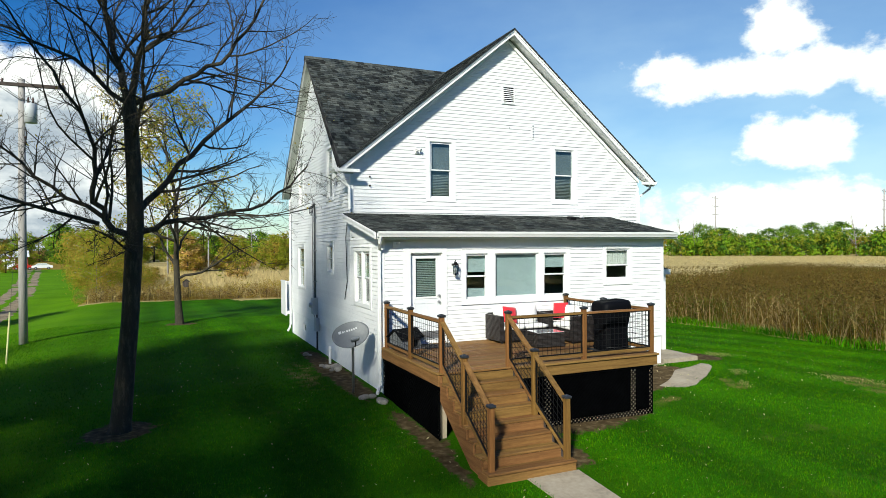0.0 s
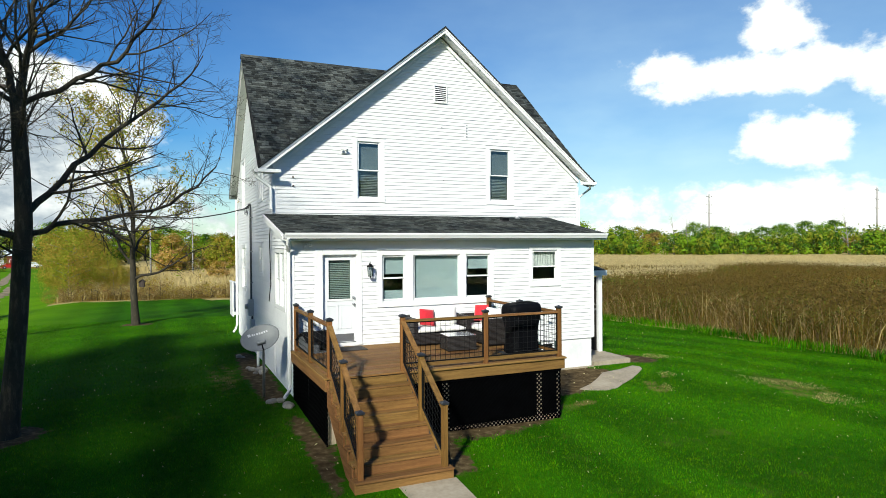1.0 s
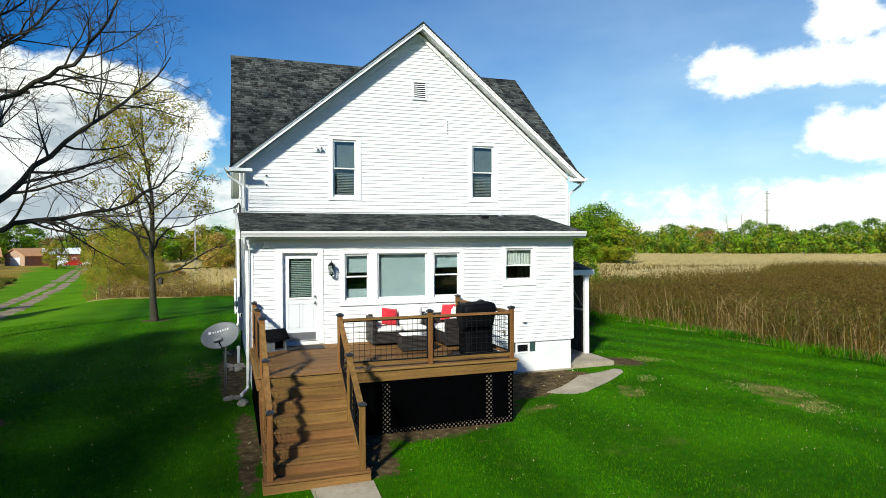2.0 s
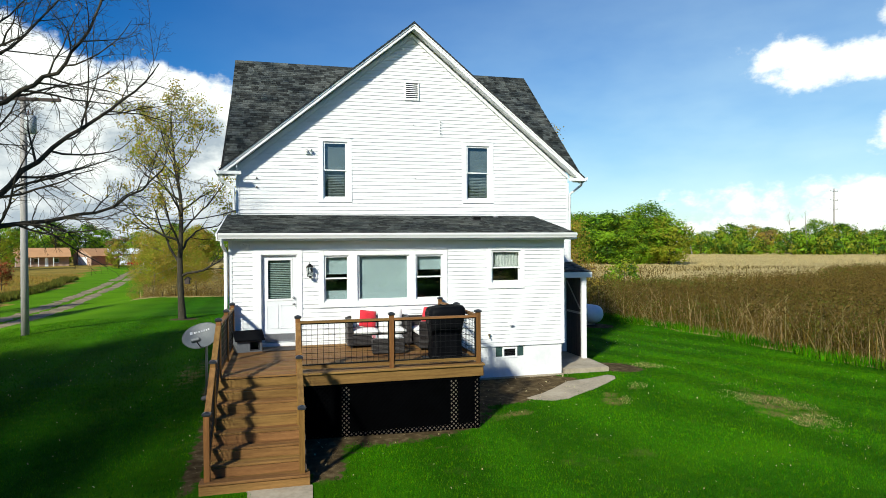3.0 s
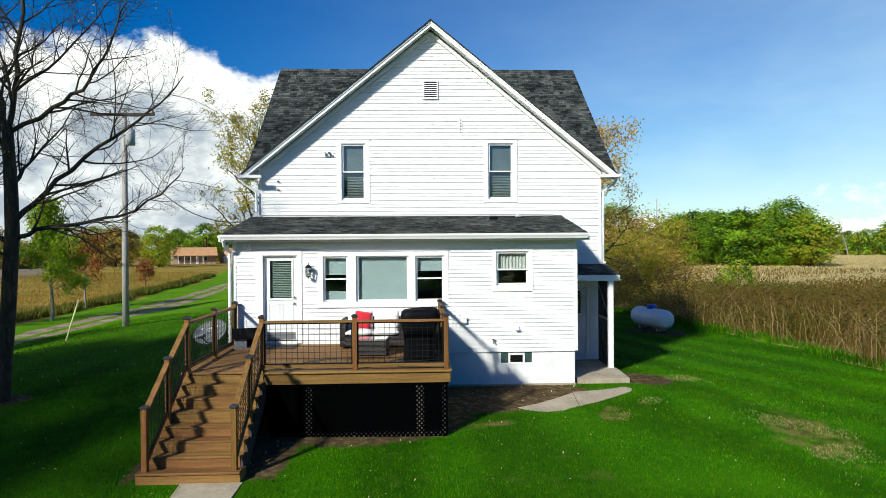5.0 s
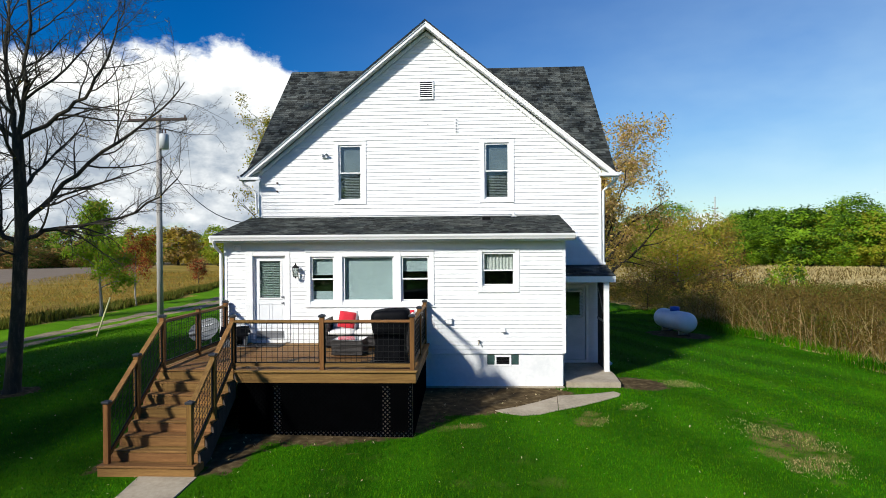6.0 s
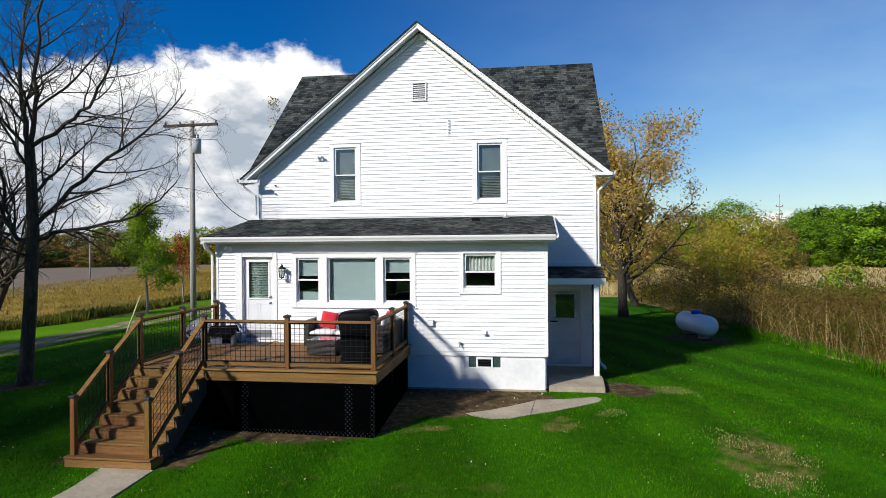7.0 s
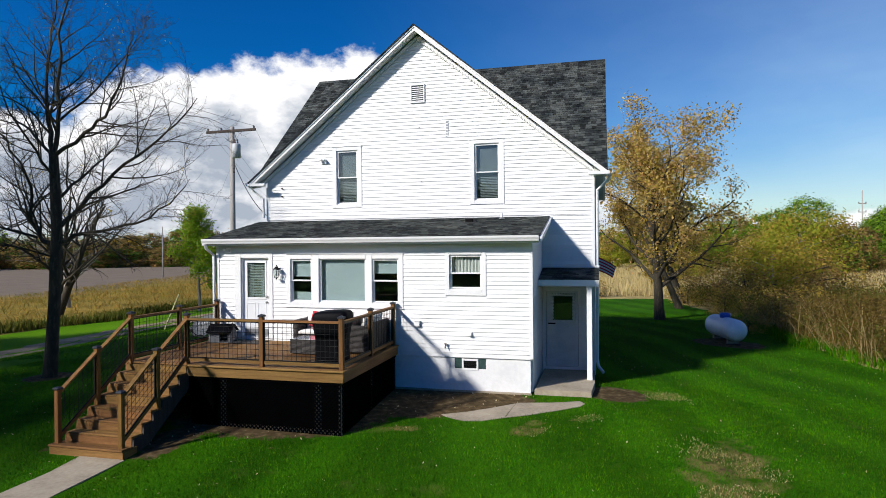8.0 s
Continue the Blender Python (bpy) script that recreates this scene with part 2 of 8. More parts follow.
STALK = leaf_mat("tall tan reed stalk", (0.40, 0.29, 0.13), (0.27, 0.19, 0.08), var=0.35, glow=0.2)
REED_HEAD = leaf_mat("brown reed plume", (0.185, 0.122, 0.028), (0.120, 0.083, 0.018), var=0.2, glow=0.5)
WEED = leaf_mat("dull green weed leaf", (0.085, 0.115, 0.012), (0.155, 0.138, 0.020), var=0.4, glow=0.4)
STRAW = leaf_mat("pale straw grass", (0.66, 0.53, 0.25), (0.48, 0.38, 0.165), var=0.15, glow=0.4)
GOLD_GRASS = leaf_mat("golden meadow grass", (0.44, 0.25, 0.045), (0.17, 0.175, 0.030), var=0.3, glow=0.4, scale=0.22, fine=0.45)
LEAF_GREEN = leaf_mat("bright green leaf", (0.27, 0.43, 0.024), (0.17, 0.32, 0.016), glow=0.45, var=0.16)
LEAF_DEEP = leaf_mat("deep green leaf", (0.055, 0.125, 0.014), (0.095, 0.19, 0.018), glow=0.45)
LEAF_YELLOW = leaf_mat("yellow green leaf", (0.36, 0.37, 0.030), (0.235, 0.275, 0.024), glow=0.5, var=0.16)
LEAF_GOLD = leaf_mat("golden autumn leaf", (0.46, 0.33, 0.05), (0.35, 0.26, 0.04), glow=0.5, var=0.16)
LEAF_ORANGE = leaf_mat("orange brown leaf", (0.64, 0.42, 0.14), (0.52, 0.37, 0.12), glow=0.5)
LEAF_RED = leaf_mat("rust red leaf", (0.36, 0.075, 0.02), (0.22, 0.06, 0.02))
LEAF_RUSTY = leaf_mat("dark rust brown leaf", (0.34, 0.195, 0.06), (0.22, 0.145, 0.044), glow=0.4, var=0.3)
LEAF_BROWN = leaf_mat("brown shrub leaf", (0.26, 0.17, 0.058), (0.33, 0.25, 0.07), glow=0.45)


# ---------------------------------------------------------------- mesh tools
class Geo:
    """A plain collector of vertices and faces."""

    def __init__(self):
        self.v, self.f, self.smooth = [], [], []

    def add(self, verts, faces, smooth=False, m=None):
        k = len(self.v)
        self.v += [tuple(m @ Vector(p)) for p in verts] if m else [tuple(p) for p in verts]
        self.f += [tuple(k + i for i in f) for f in faces]
        self.smooth += [smooth] * len(faces)
        return self

    def box(self, x0, x1, y0, y1, z0, z1, m=None):
        v = [(x, y, z) for z in (z0, z1) for y in (y0, y1) for x in (x0, x1)]
        return self.add(v, [(0, 2, 3, 1), (4, 5, 7, 6), (0, 1, 5, 4), (2, 6, 7, 3), (0, 4, 6, 2), (1, 3, 7, 5)], m=m)

    def cbox(self, x0, x1, y0, y1, z0, z1, c=0.006, m=None):
        """A box with chamfered edges."""
        lo, hi = (x0, y0, z0), (x1, y1, z1)
        c = min(c, 0.45 * min(hi[i] - lo[i] for i in range(3)))
        v, idx = [], {}
        for sx in (0, 1):
            for sy in (0, 1):
                for sz in (0, 1):
                    s = (sx, sy, sz)
                    for ax in range(3):
                        p = []
                        for i in range(3):
                            p.append((hi[i] if s[i] else lo[i]) + (0 if i == ax else (-c if s[i] else c)))
                        idx[s, ax] = len(v)
                        v.append(p)
        f = []
        for ax in range(3):
            a, b = (ax + 1) % 3, (ax + 2) % 3
            for side in (0, 1):
                q = []
                for da, db in ((0, 0), (1, 0), (1, 1), (0, 1)):
                    s = [0, 0, 0]; s[ax], s[a], s[b] = side, da, db
                    q.append(idx[tuple(s), ax])
                f.append(tuple(q if side else reversed(q)))
            for da in (0, 1):
                for db in (0, 1):
                    s0, s1 = [0, 0, 0], [0, 0, 0]
                    s0[a] = s1[a] = da; s0[b] = s1[b] = db; s1[ax] = 1
                    s0, s1 = tuple(s0), tuple(s1)
                    q = [idx[s0, a], idx[s1, a], idx[s1, b], idx[s0, b]]
                    f.append(tuple(q if (da == db) == True else reversed(q)))
        for s in [(x, y, z) for x in (0, 1) for y in (0, 1) for z in (0, 1)]:
            t = [idx[s, 0], idx[s, 1], idx[s, 2]]
            f.append(tuple(t if sum(s) % 2 else reversed(t)))
        return self.add(v, f, m=m)

    def prism(self, poly, way, m=None):
        """A flat 3D polygon pushed along way."""
        n = len(poly)
        w = Vector(way)
        v = [Vector(p) for p in poly] + [Vector(p) + w for p in poly]
        f = [tuple(range(n)), tuple(range(2 * n - 1, n - 1, -1))]
        f += [(i, i + n, (i + 1) % n + n, (i + 1) % n) for i in range(n)]
        return self.add(v, f, m=m)

    def tube(self, pts, radii, sides=8, caps=True, smooth=True, m=None):
        pts = [Vector(p) for p in pts]
        if not hasattr(radii, "__len__"):
            radii = [radii] * len(pts)
        v, f = [], []
        ref = Vector((0.31, 0.17, 0.93))
        for i, p in enumerate(pts):
            d = (pts[min(i + 1, len(pts) - 1)] - pts[max(i - 1, 0)]).normalized()
            if abs(d.dot(ref)) > 0.97:
                ref = Vector((0.93, 0.2, 0.3))
            a = d.cross(ref).normalized()
            b = d.cross(a)
            for k in range(sides):
                w = 2 * math.pi * k / sides
                v.append(p + (a * math.cos(w) + b * math.sin(w)) * radii[i])
        for i in range(len(pts) - 1):
            for k in range(sides):
                q = (k + 1) % sides
                f.append((i * sides + k, i * sides + q, (i + 1) * sides + q, (i + 1) * sides + k))
        if caps:
            f.append(tuple(range(sides))[::-1])
            f.append(tuple(range((len(pts) - 1) * sides, len(pts) * sides)))
        return self.add(v, f, smooth, m)

    def lathe(self, prof, sides=16, m=None, smooth=True):
        """Turns (radius, z) pairs about the z axis."""
        v, f = [], []
        for r, z in prof:
            for k in range(sides):
                w = 2 * math.pi * k / sides
                v.append((r * math.cos(w), r * math.sin(w), z))
        for i in range(len(prof) - 1):
            for k in range(sides):
                q = (k + 1) % sides
                f.append((i * sides + k, i * sides + q, (i + 1) * sides + q, (i + 1) * sides + k))
        f.append(tuple(range(sides))[::-1])
        f.append(tuple(range((len(prof) - 1) * sides, len(prof) * sides)))
        return self.add(v, f, smooth, m)

    def mesh(self, name, material):
        me = bpy.data.meshes.new(name)
        me.from_pydata(self.v, [], self.f)
        me.polygons.foreach_set("use_smooth", self.smooth)
        b = bmesh.new(); b.from_mesh(me)
        bmesh.ops.recalc_face_normals(b, faces=b.faces)
        b.to_mesh(me); b.free()
        me.materials.append(material)
        return me


def fast_mesh(name, v, tri, material):
    """A large triangle mesh from arrays."""
    me = bpy.data.meshes.new(name)
    v, tri = np.asarray(v, dtype=np.float32), np.asarray(tri, dtype=np.int32)
    me.vertices.add(len(v)); me.vertices.foreach_set("co", v.ravel())
    me.loops.add(tri.size); me.loops.foreach_set("vertex_index", tri.ravel())
    me.polygons.add(len(tri)); me.polygons.foreach_set("loop_start", np.arange(0, tri.size, 3, dtype=np.int32))
    me.update(calc_edges=True)
    me.materials.append(material)
    return me


def thing(name, m=None, label="", category="", group="", kind=""):
    ob = new(name)
    ob.empty_display_size = 0.2
    if m is not None:
        ob.matrix_basis = m
    return tagged(ob, label, category, group, kind)


def part(name, geo, material, parent, label="", m=None):
    me = geo if isinstance(geo, bpy.types.Mesh) else geo.mesh(name, material)
    ob = new(name, me)
    ob.parent = parent
    if m is not None:
        ob.matrix_basis = m
    return tagged(ob, label) if label else ob


def solid(name, geo, material, label="", category="", group="", kind="", m=None):
    me = geo if isinstance(geo, bpy.types.Mesh) else geo.mesh(name, material)
    ob = new(name, me)
    if m is not None:
        ob.matrix_basis = m
    return tagged(ob, label, category, group, kind)


def smooth01(t):
    t = np.clip(t, 0, 1)
    return t * t * (3 - 2 * t)


HX0, HX1, HY0, HY1 = -4.8, 4.9, 0.0, 11.4


def gz(x, y):
    """Height of the ground: a low mound under the house, falling to flat fields."""
    x, y = np.asarray(x, dtype=float), np.asarray(y, dtype=float)
    dx = np.maximum(np.maximum(HX0 - x, x - HX1), 0)
    dy = np.maximum(np.maximum(HY0 - y, y - HY1), 0)
    d = np.hypot(dx * np.where(x < 0, 0.45, 1.0), dy)
    z = -0.03 - 0.056 * np.minimum(d, 6) - 0.015 * np.clip(d - 6, 0, 20) - 0.004 * np.clip(d - 26, 0, 50)
    z = z - 0.5 * smooth01((-13.3 - x) / 5.5) - 0.12 * np.clip((-19 - x) / 6, 0, 1)   # dips towards the drive and the meadow
    z = z + 0.03 * np.sin(x * 0.7 + 1.3) * np.sin(y * 0.6) * smooth01(d / 4)
    return z


# ---------------------------------------------------------------- ground, drive, sky backdrop
def drive_x(y):
    return np.interp(y, [-200, -30, 0, 8, 20, 35, 45, 70, 100, 166, 190], [-24, -17.5, -18.0, -18.5, -19.2, -20.1, -21.2, -24.3, -29, -39, -43])


def field_edge(y):
    """The lawn's east edge, where the tall reeds begin."""
    return np.interp(y, [-60, -8, 0, 6, 9, 12, 16, 24, 33], [13.2, 13.4, 13.6, 13.4, 12.9, 12.4, 12.1, 11.2, 9.8])


def lawn_west(y):
    return np.interp(y, [-60, 0, 10, 17, 28, 40, 60, 70, 100, 170], [-40, -29, -26, -24.3, -24.6, -25.9, -28.5, -30, -36, -50])


def lawn_north(x):
    return np.interp(x, [-60, -26, -24, -17, -15, -2, 3, 10, 14], [170, 150, 110, 80, 39, 37, 33, 33, 30])


def lawn_amount(x, y):
    wob = 0.5 * np.sin(x * 1.1 + 0.4 * y) + 0.4 * np.sin(y * 1.7 + 0.3 * x)
    e = np.minimum(field_edge(y) + 0.35 * wob - x, x - lawn_west(y) - wob)
    e = np.minimum(e, lawn_north(x) + wob - y)
    e = np.minimum(e, y + 60 + wob)
    return smooth01(e / 0.8 + 0.5)


def dirt_amount(x, y, dry=False):
    def blob(cx, cy, rx, ry, turn=0.0):
        c, s = math.cos(turn), math.sin(turn)
        u, v = (x - cx) * c + (y - cy) * s, -(x - cx) * s + (y - cy) * c
        return 1 - np.hypot(u / rx, v / ry)
    if dry:
        d = np.maximum(blob(3.75, -2.25, 0.95, 0.5, 1.1), blob(4.8, -1.45, 0.55, 0.35, 0.6))
        d = np.maximum(d, blob(7.1, -3.5, 2.9, 1.5, 1.3) * 0.75)
        d = np.maximum(d, blob(-1.2, -4.2, 2.2, 0.5) * 0.42); d = np.maximum(d, blob(-6.0, 3.0, 0.9, 5.0) * 0.6)
        d = np.maximum(d, blob(6.3, 0.9, 1.5, 0.8) * 0.8); d = np.maximum(d, blob(1.0, -2.7, 3.4, 0.7, 0.25) * 0.45)
        return smooth01(d * 2.0)
    d = np.maximum(blob(1.4, -0.9, 2.9, 1.35, 0.12), blob(-1.9, -2.1, 3.25, 2.1))
    d = np.maximum(d, blob(-2.95, -4.1, 0.55, 1.3)); d = np.maximum(d, blob(-4.95, -3.2, 0.3, 2.3))
    d = np.maximum(d, blob(5.4, 0.55, 1.0, 1.0) * 0.7); d = np.maximum(d, blob(-5.15, 3.2, 0.5, 4.6))
    d = np.maximum(d, blob(7.0, -3.3, 2.3, 1.1, 1.25) * 0.19)
    d = np.maximum(d, blob(9.65, 10.6, 1.6, 1.2)); d = np.maximum(d, blob(-10.1, -0.2, 0.8, 0.8))
    d = np.maximum(d, blob(-8.7, 19.9, 0.9, 0.9))
    return smooth01(d * 2.6)


def axis_steps(lo, hi, step, far, grow):
    a = list(np.arange(lo, hi + 1e-6, step))
    s = step
    while a[-1] < far:
        s *= grow; a.append(a[-1] + s)
    s = step
    b = [lo]
    while b[-1] > -far:
        s *= grow; b.append(b[-1] - s)
    return np.array(b[:0:-1] + a)


def build_ground():
    xs, ys = axis_steps(-12, 15, 0.28, 2900, 1.1), axis_steps(-10, 15, 0.28, 2900, 1.1)
    X, Y = np.meshgrid(xs, ys)
    Z = gz(X, Y)
    nx, ny = len(xs), len(ys)
    me = bpy.data.meshes.new("ground")
    v = np.stack([X, Y, Z], -1).reshape(-1, 3).astype(np.float32)
    i = (np.arange(ny - 1)[:, None] * nx + np.arange(nx - 1)[None]).ravel()
    q = np.stack([i, i + 1, i + 1 + nx, i + nx], -1).astype(np.int32)
    me.vertices.add(len(v)); me.vertices.foreach_set("co", v.ravel())
    me.loops.add(q.size); me.loops.foreach_set("vertex_index", q.ravel())
    me.polygons.add(len(q)); me.polygons.foreach_set("loop_start", np.arange(0, q.size, 4, dtype=np.int32))
    me.update(calc_edges=True)
    me.polygons.foreach_set("use_smooth", [True] * len(q))
    plow = smooth01((-52 - X - 0.3 * (Y - 60)) / 8) * smooth01((Y - 30) / 10) * smooth01((190 - Y) / 20)
    zone = np.stack([lawn_amount(X, Y), dirt_amount(X, Y), plow, dirt_amount(X, Y, True)], -1).reshape(-1, 4).astype(np.float32)
    a = me.color_attributes.new("zone", "FLOAT_COLOR", "POINT")
    a.data.foreach_set("color", zone.ravel())
    m = bpy.data.materials.new("lawn and meadow soil")
    m.use_nodes = True
    n, link = m.node_tree.nodes, m.node_tree.links.new
    b = n["Principled BSDF"]
    pos = n.new("ShaderNodeNewGeometry").outputs["Position"]

    def noise_tex(scale, detail=4, stretch=(1, 1, 1)):
        mp = n.new("ShaderNodeVectorMath"); mp.operation = "MULTIPLY"; mp.inputs[1].default_value = stretch
        link(pos, mp.inputs[0])
        t = n.new("ShaderNodeTexNoise"); t.inputs["Scale"].default_value = scale; t.inputs["Detail"].default_value = detail
        link(mp.outputs[0], t.inputs["Vector"])
        return t.outputs["Fac"]

    def ramp(fac, *stops):
        r = n.new("ShaderNodeValToRGB")
        while len(r.color_ramp.elements) < len(stops):
            r.color_ramp.elements.new(0.5)
        for e, (p, c) in zip(r.color_ramp.elements, stops):
            e.position, e.color = p, (*c, 1)
        link(fac, r.inputs[0])
        return r.outputs[0]

    def mixc(fac, c0, c1, mode="MIX"):
        x = n.new("ShaderNodeMix"); x.data_type = "RGBA"; x.blend_type = mode
        if isinstance(fac, float):
            x.inputs[0].default_value = fac
        else:
            link(fac, x.inputs[0])
        link(c0, x.inputs[6]); link(c1, x.inputs[7])
        return x.outputs[2]

    attr = n.new("ShaderNodeAttribute"); attr.attribute_name = "zone"
    sep = n.new("ShaderNodeSeparateColor"); link(attr.outputs["Color"], sep.inputs[0])
    lawn_big = ramp(noise_tex(0.45, 4), (0.3, (0.010, 0.062, 0.0008)), (0.5, (0.022, 0.100, 0.001)), (0.72, (0.052, 0.160, 0.002)))
    lawn_fine = ramp(noise_tex(38, 3), (0.3, (0.008, 0.048, 0.0008)), (0.7, (0.048, 0.165, 0.002)))
    lawn = mown(m, mixc(0.5, lawn_big, lawn_fine))
    # Brighter grass colour west of the yard, painting in the sunlight on that lawn.
    sunlit_lawn = mixc(0.5, ramp(noise_tex(0.3, 4), (0.3, (0.055, 0.165, 0.003)), (0.7, (0.130, 0.285, 0.005))), ramp(noise_tex(12, 3), (0.3, (0.05, 0.15, 0.003)), (0.7, (0.125, 0.27, 0.005))))
    place = n.new("ShaderNodeSeparateXYZ"); link(pos, place.inputs[0])
    out_f = n.new("ShaderNodeMapRange"); out_f.inputs["From Min"].default_value, out_f.inputs["From Max"].default_value = -10.0, -15.0
    link(place.outputs[0], out_f.inputs["Value"])
    lawn = mixc(out_f.outputs[0], lawn, sunlit_lawn)
    dry = ramp(noise_tex(1.6, 5), (0.62, (0, 0, 0)), (0.80, (0.22, 0.22, 0.22)))
    straw = ramp(noise_tex(60, 2), (0.3, (0.13, 0.092, 0.030)), (0.7, (0.29, 0.21, 0.080)))
    lawn = mixc(dry, lawn, straw)
    rag3 = n.new("ShaderNodeMath"); rag3.operation = "MULTIPLY"
    link(attr.outputs["Alpha"], rag3.inputs[0]); link(noise_tex(2.6, 7), rag3.inputs[1])
    lawn = mixc(ramp(rag3.outputs[0], (0.38, (0, 0, 0)), (0.60, (0.9, 0.9, 0.9))), lawn, straw)
    meadow = mixc(0.5, ramp(noise_tex(0.05, 5, (1, 2.2, 1)), (0.32, (0.26, 0.20, 0.075)), (0.5, (0.44, 0.345, 0.145)), (0.68, (0.60, 0.49, 0.24))),
                  ramp(noise_tex(2.2, 4), (0.3, (0.25, 0.19, 0.07)), (0.7, (0.48, 0.38, 0.17))))
    ochre = mixc(0.5, ramp(noise_tex(0.12, 5, (1, 2.2, 1)), (0.32, (0.14, 0.12, 0.022)), (0.5, (0.28, 0.19, 0.038)), (0.68, (0.40, 0.28, 0.065))),
                 ramp(noise_tex(2.2, 4), (0.3, (0.13, 0.11, 0.022)), (0.7, (0.36, 0.25, 0.055))))
    far_west = n.new("ShaderNodeSeparateXYZ"); link(pos, far_west.inputs[0])
    west_f = n.new("ShaderNodeMapRange"); west_f.inputs["From Min"].default_value, west_f.inputs["From Max"].default_value = -18.0, -26.0
    link(far_west.outputs[0], west_f.inputs["Value"])
    meadow = mixc(west_f.outputs[0], meadow, ochre)
    plowed = ramp(noise_tex(0.4, 4, (1, 5, 1)), (0.3, (0.17, 0.135, 0.10)), (0.7, (0.23, 0.185, 0.14)))
    dirt = ramp(noise_tex(7, 5), (0.3, (0.050, 0.034, 0.016)), (0.55, (0.095, 0.066, 0.032)), (0.75, (0.19, 0.145, 0.080)))
    ragged = n.new("ShaderNodeMath"); ragged.operation = "ADD"
    link(sep.outputs[0], ragged.inputs[0])
    jitter = n.new("ShaderNodeMapRange"); jitter.inputs["To Min"].default_value, jitter.inputs["To Max"].default_value = -0.5, 0.5
    link(noise_tex(3.0, 4), jitter.inputs["Value"]); link(jitter.outputs[0], ragged.inputs[1])
    lawn_f = ramp(ragged.outputs[0], (0.42, (0, 0, 0)), (0.58, (1, 1, 1)))
    rag2 = n.new("ShaderNodeMath"); rag2.operation = "ADD"
    link(sep.outputs[1], rag2.inputs[0])
    jit2 = n.new("ShaderNodeMapRange"); jit2.inputs["To Min"].default_value, jit2.inputs["To Max"].default_value = -0.7, 0.7
    link(noise_tex(5.0, 5), jit2.inputs["Value"]); link(jit2.outputs[0], rag2.inputs[1])
    dirt_f = ramp(rag2.outputs[0], (0.40, (0, 0, 0)), (0.62, (1, 1, 1)))
    c = mixc(lawn_f, mixc(sep.outputs[2], meadow, plowed), lawn)
    c = mixc(dirt_f, c, dirt)
    link(c, b.inputs["Base Color"])
    b.inputs["Roughness"].default_value = 0.9
    b.inputs["Specular IOR Level"].default_value = 0.04
    bp = n.new("ShaderNodeBump"); bp.inputs["Strength"].default_value = 0.7; bp.inputs["Distance"].default_value = 0.03
    link(noise_tex(45, 4), bp.inputs["Height"]); link(bp.outputs[0], b.inputs["Normal"])
    me.materials.append(m)
    tagged(new("ground", me), "mown green lawn with bare patches running into dry golden meadow", "ground", kind="structure")


build_ground()

GRAVEL = mat("pale limestone gravel", (0.36, 0.275, 0.165), (0.11, 0.092, 0.042), scale=0.9, rough=0.95, bump=0.6, bscale=35, c3=(0.23, 0.172, 0.098), c3_at=0.5)


def ribbon(name, label, offset, width, seed):
    rng = np.random.default_rng(seed)
    ys = np.concatenate([np.arange(-40, 60, 0.6), np.arange(60, 176, 2.0)])
    cx = drive_x(ys) + offset
    wl, wr = width / 2 * (1 + 0.22 * rng.standard_normal(len(ys))), width / 2 * (1 + 0.22 * rng.standard_normal(len(ys)))
    g = Geo()
    v = []
    for y, x, a, b in zip(ys, cx, wl, wr):
        z = float(gz(x, y)) + 0.018
        v += [(x - a, y, z - 0.02), (x - a * 0.7, y, z), (x + b * 0.7, y, z), (x + b, y, z - 0.02)]
    f = [(4 * i + k, 4 * i + k + 1, 4 * i + k + 5, 4 * i + k + 4) for i in range(len(ys) - 1) for k in range(3)]
    g.add(v, f)
    solid(name, g, GRAVEL, label, "drive", kind="structure")


ribbon("road", "pale gravel wheel track of a grassy farm drive", -0.82, 1.15, 3)
ribbon("road", "pale gravel wheel track of a grassy farm drive", 0.82, 1.15, 4)


def slab(name, label, poly, top, thick):
    g = Geo()
    if top is None:
        g.prism([(x, y, -0.6) for x, y in poly], (0, 0, 0.3))
        n = len(poly)
        g.v = g.v[:n] + [(x, y, float(gz(x, y)) + 0.012) for x, y in poly]
        solid(name, g, CONCRETE, label, "pavement", kind="structure")
        return
    g.prism([(x, y, top - thick) for x, y in poly], (0, 0, thick))
    n = len(poly)
    cx, cy = sum(p[0] for p in poly) / n, sum(p[1] for p in poly) / n
    g.prism([(cx + (x - cx) * 0.985, cy + (y - cy) * 0.985, top) for x, y in poly], (0, 0, 0.008))
    solid(name, g, CONCRETE, label, "pavement", kind="structure")


slab("pavement", "weathered concrete pad of the side porch", [(3.56, 0.02), (4.85, 0.02), (4.92, 1.0), (4.90, 2.56), (3.56, 2.56)], 0.085, 0.4)
PATH_WEST = [(1.78, -1.74), (1.95, -1.9), (2.32, -2.06), (2.7, -2.0), (3.12, -1.735), (3.22, -0.75), (2.75, -1.15), (2.3, -1.48)]
PATH_EAST = [(3.135, -1.73), (3.6, -1.48), (4.2, -1.05), (4.62, -0.72), (4.72, -0.5), (4.6, -0.34), (4.0, -0.55), (3.3, -0.68), (3.235, -0.74)]
for poly in (PATH_WEST, PATH_EAST):
    slab("pavement", "worn beige concrete path slab beside the house", poly, None, 0.2)
slab("pavement", "straight concrete walk at the foot of the deck stairs", [(-4.15, -12.2), (-3.18, -12.2)] + [(-3.18 + 0.03 * math.sin(k * 2.1), -12.2 + k * 0.7) for k in range(1, 11)] + [(-4.12 + 0.03 * math.sin(k * 1.7), -5.2 - k * 0.7) for k in range(0, 10)], None, 0.3)


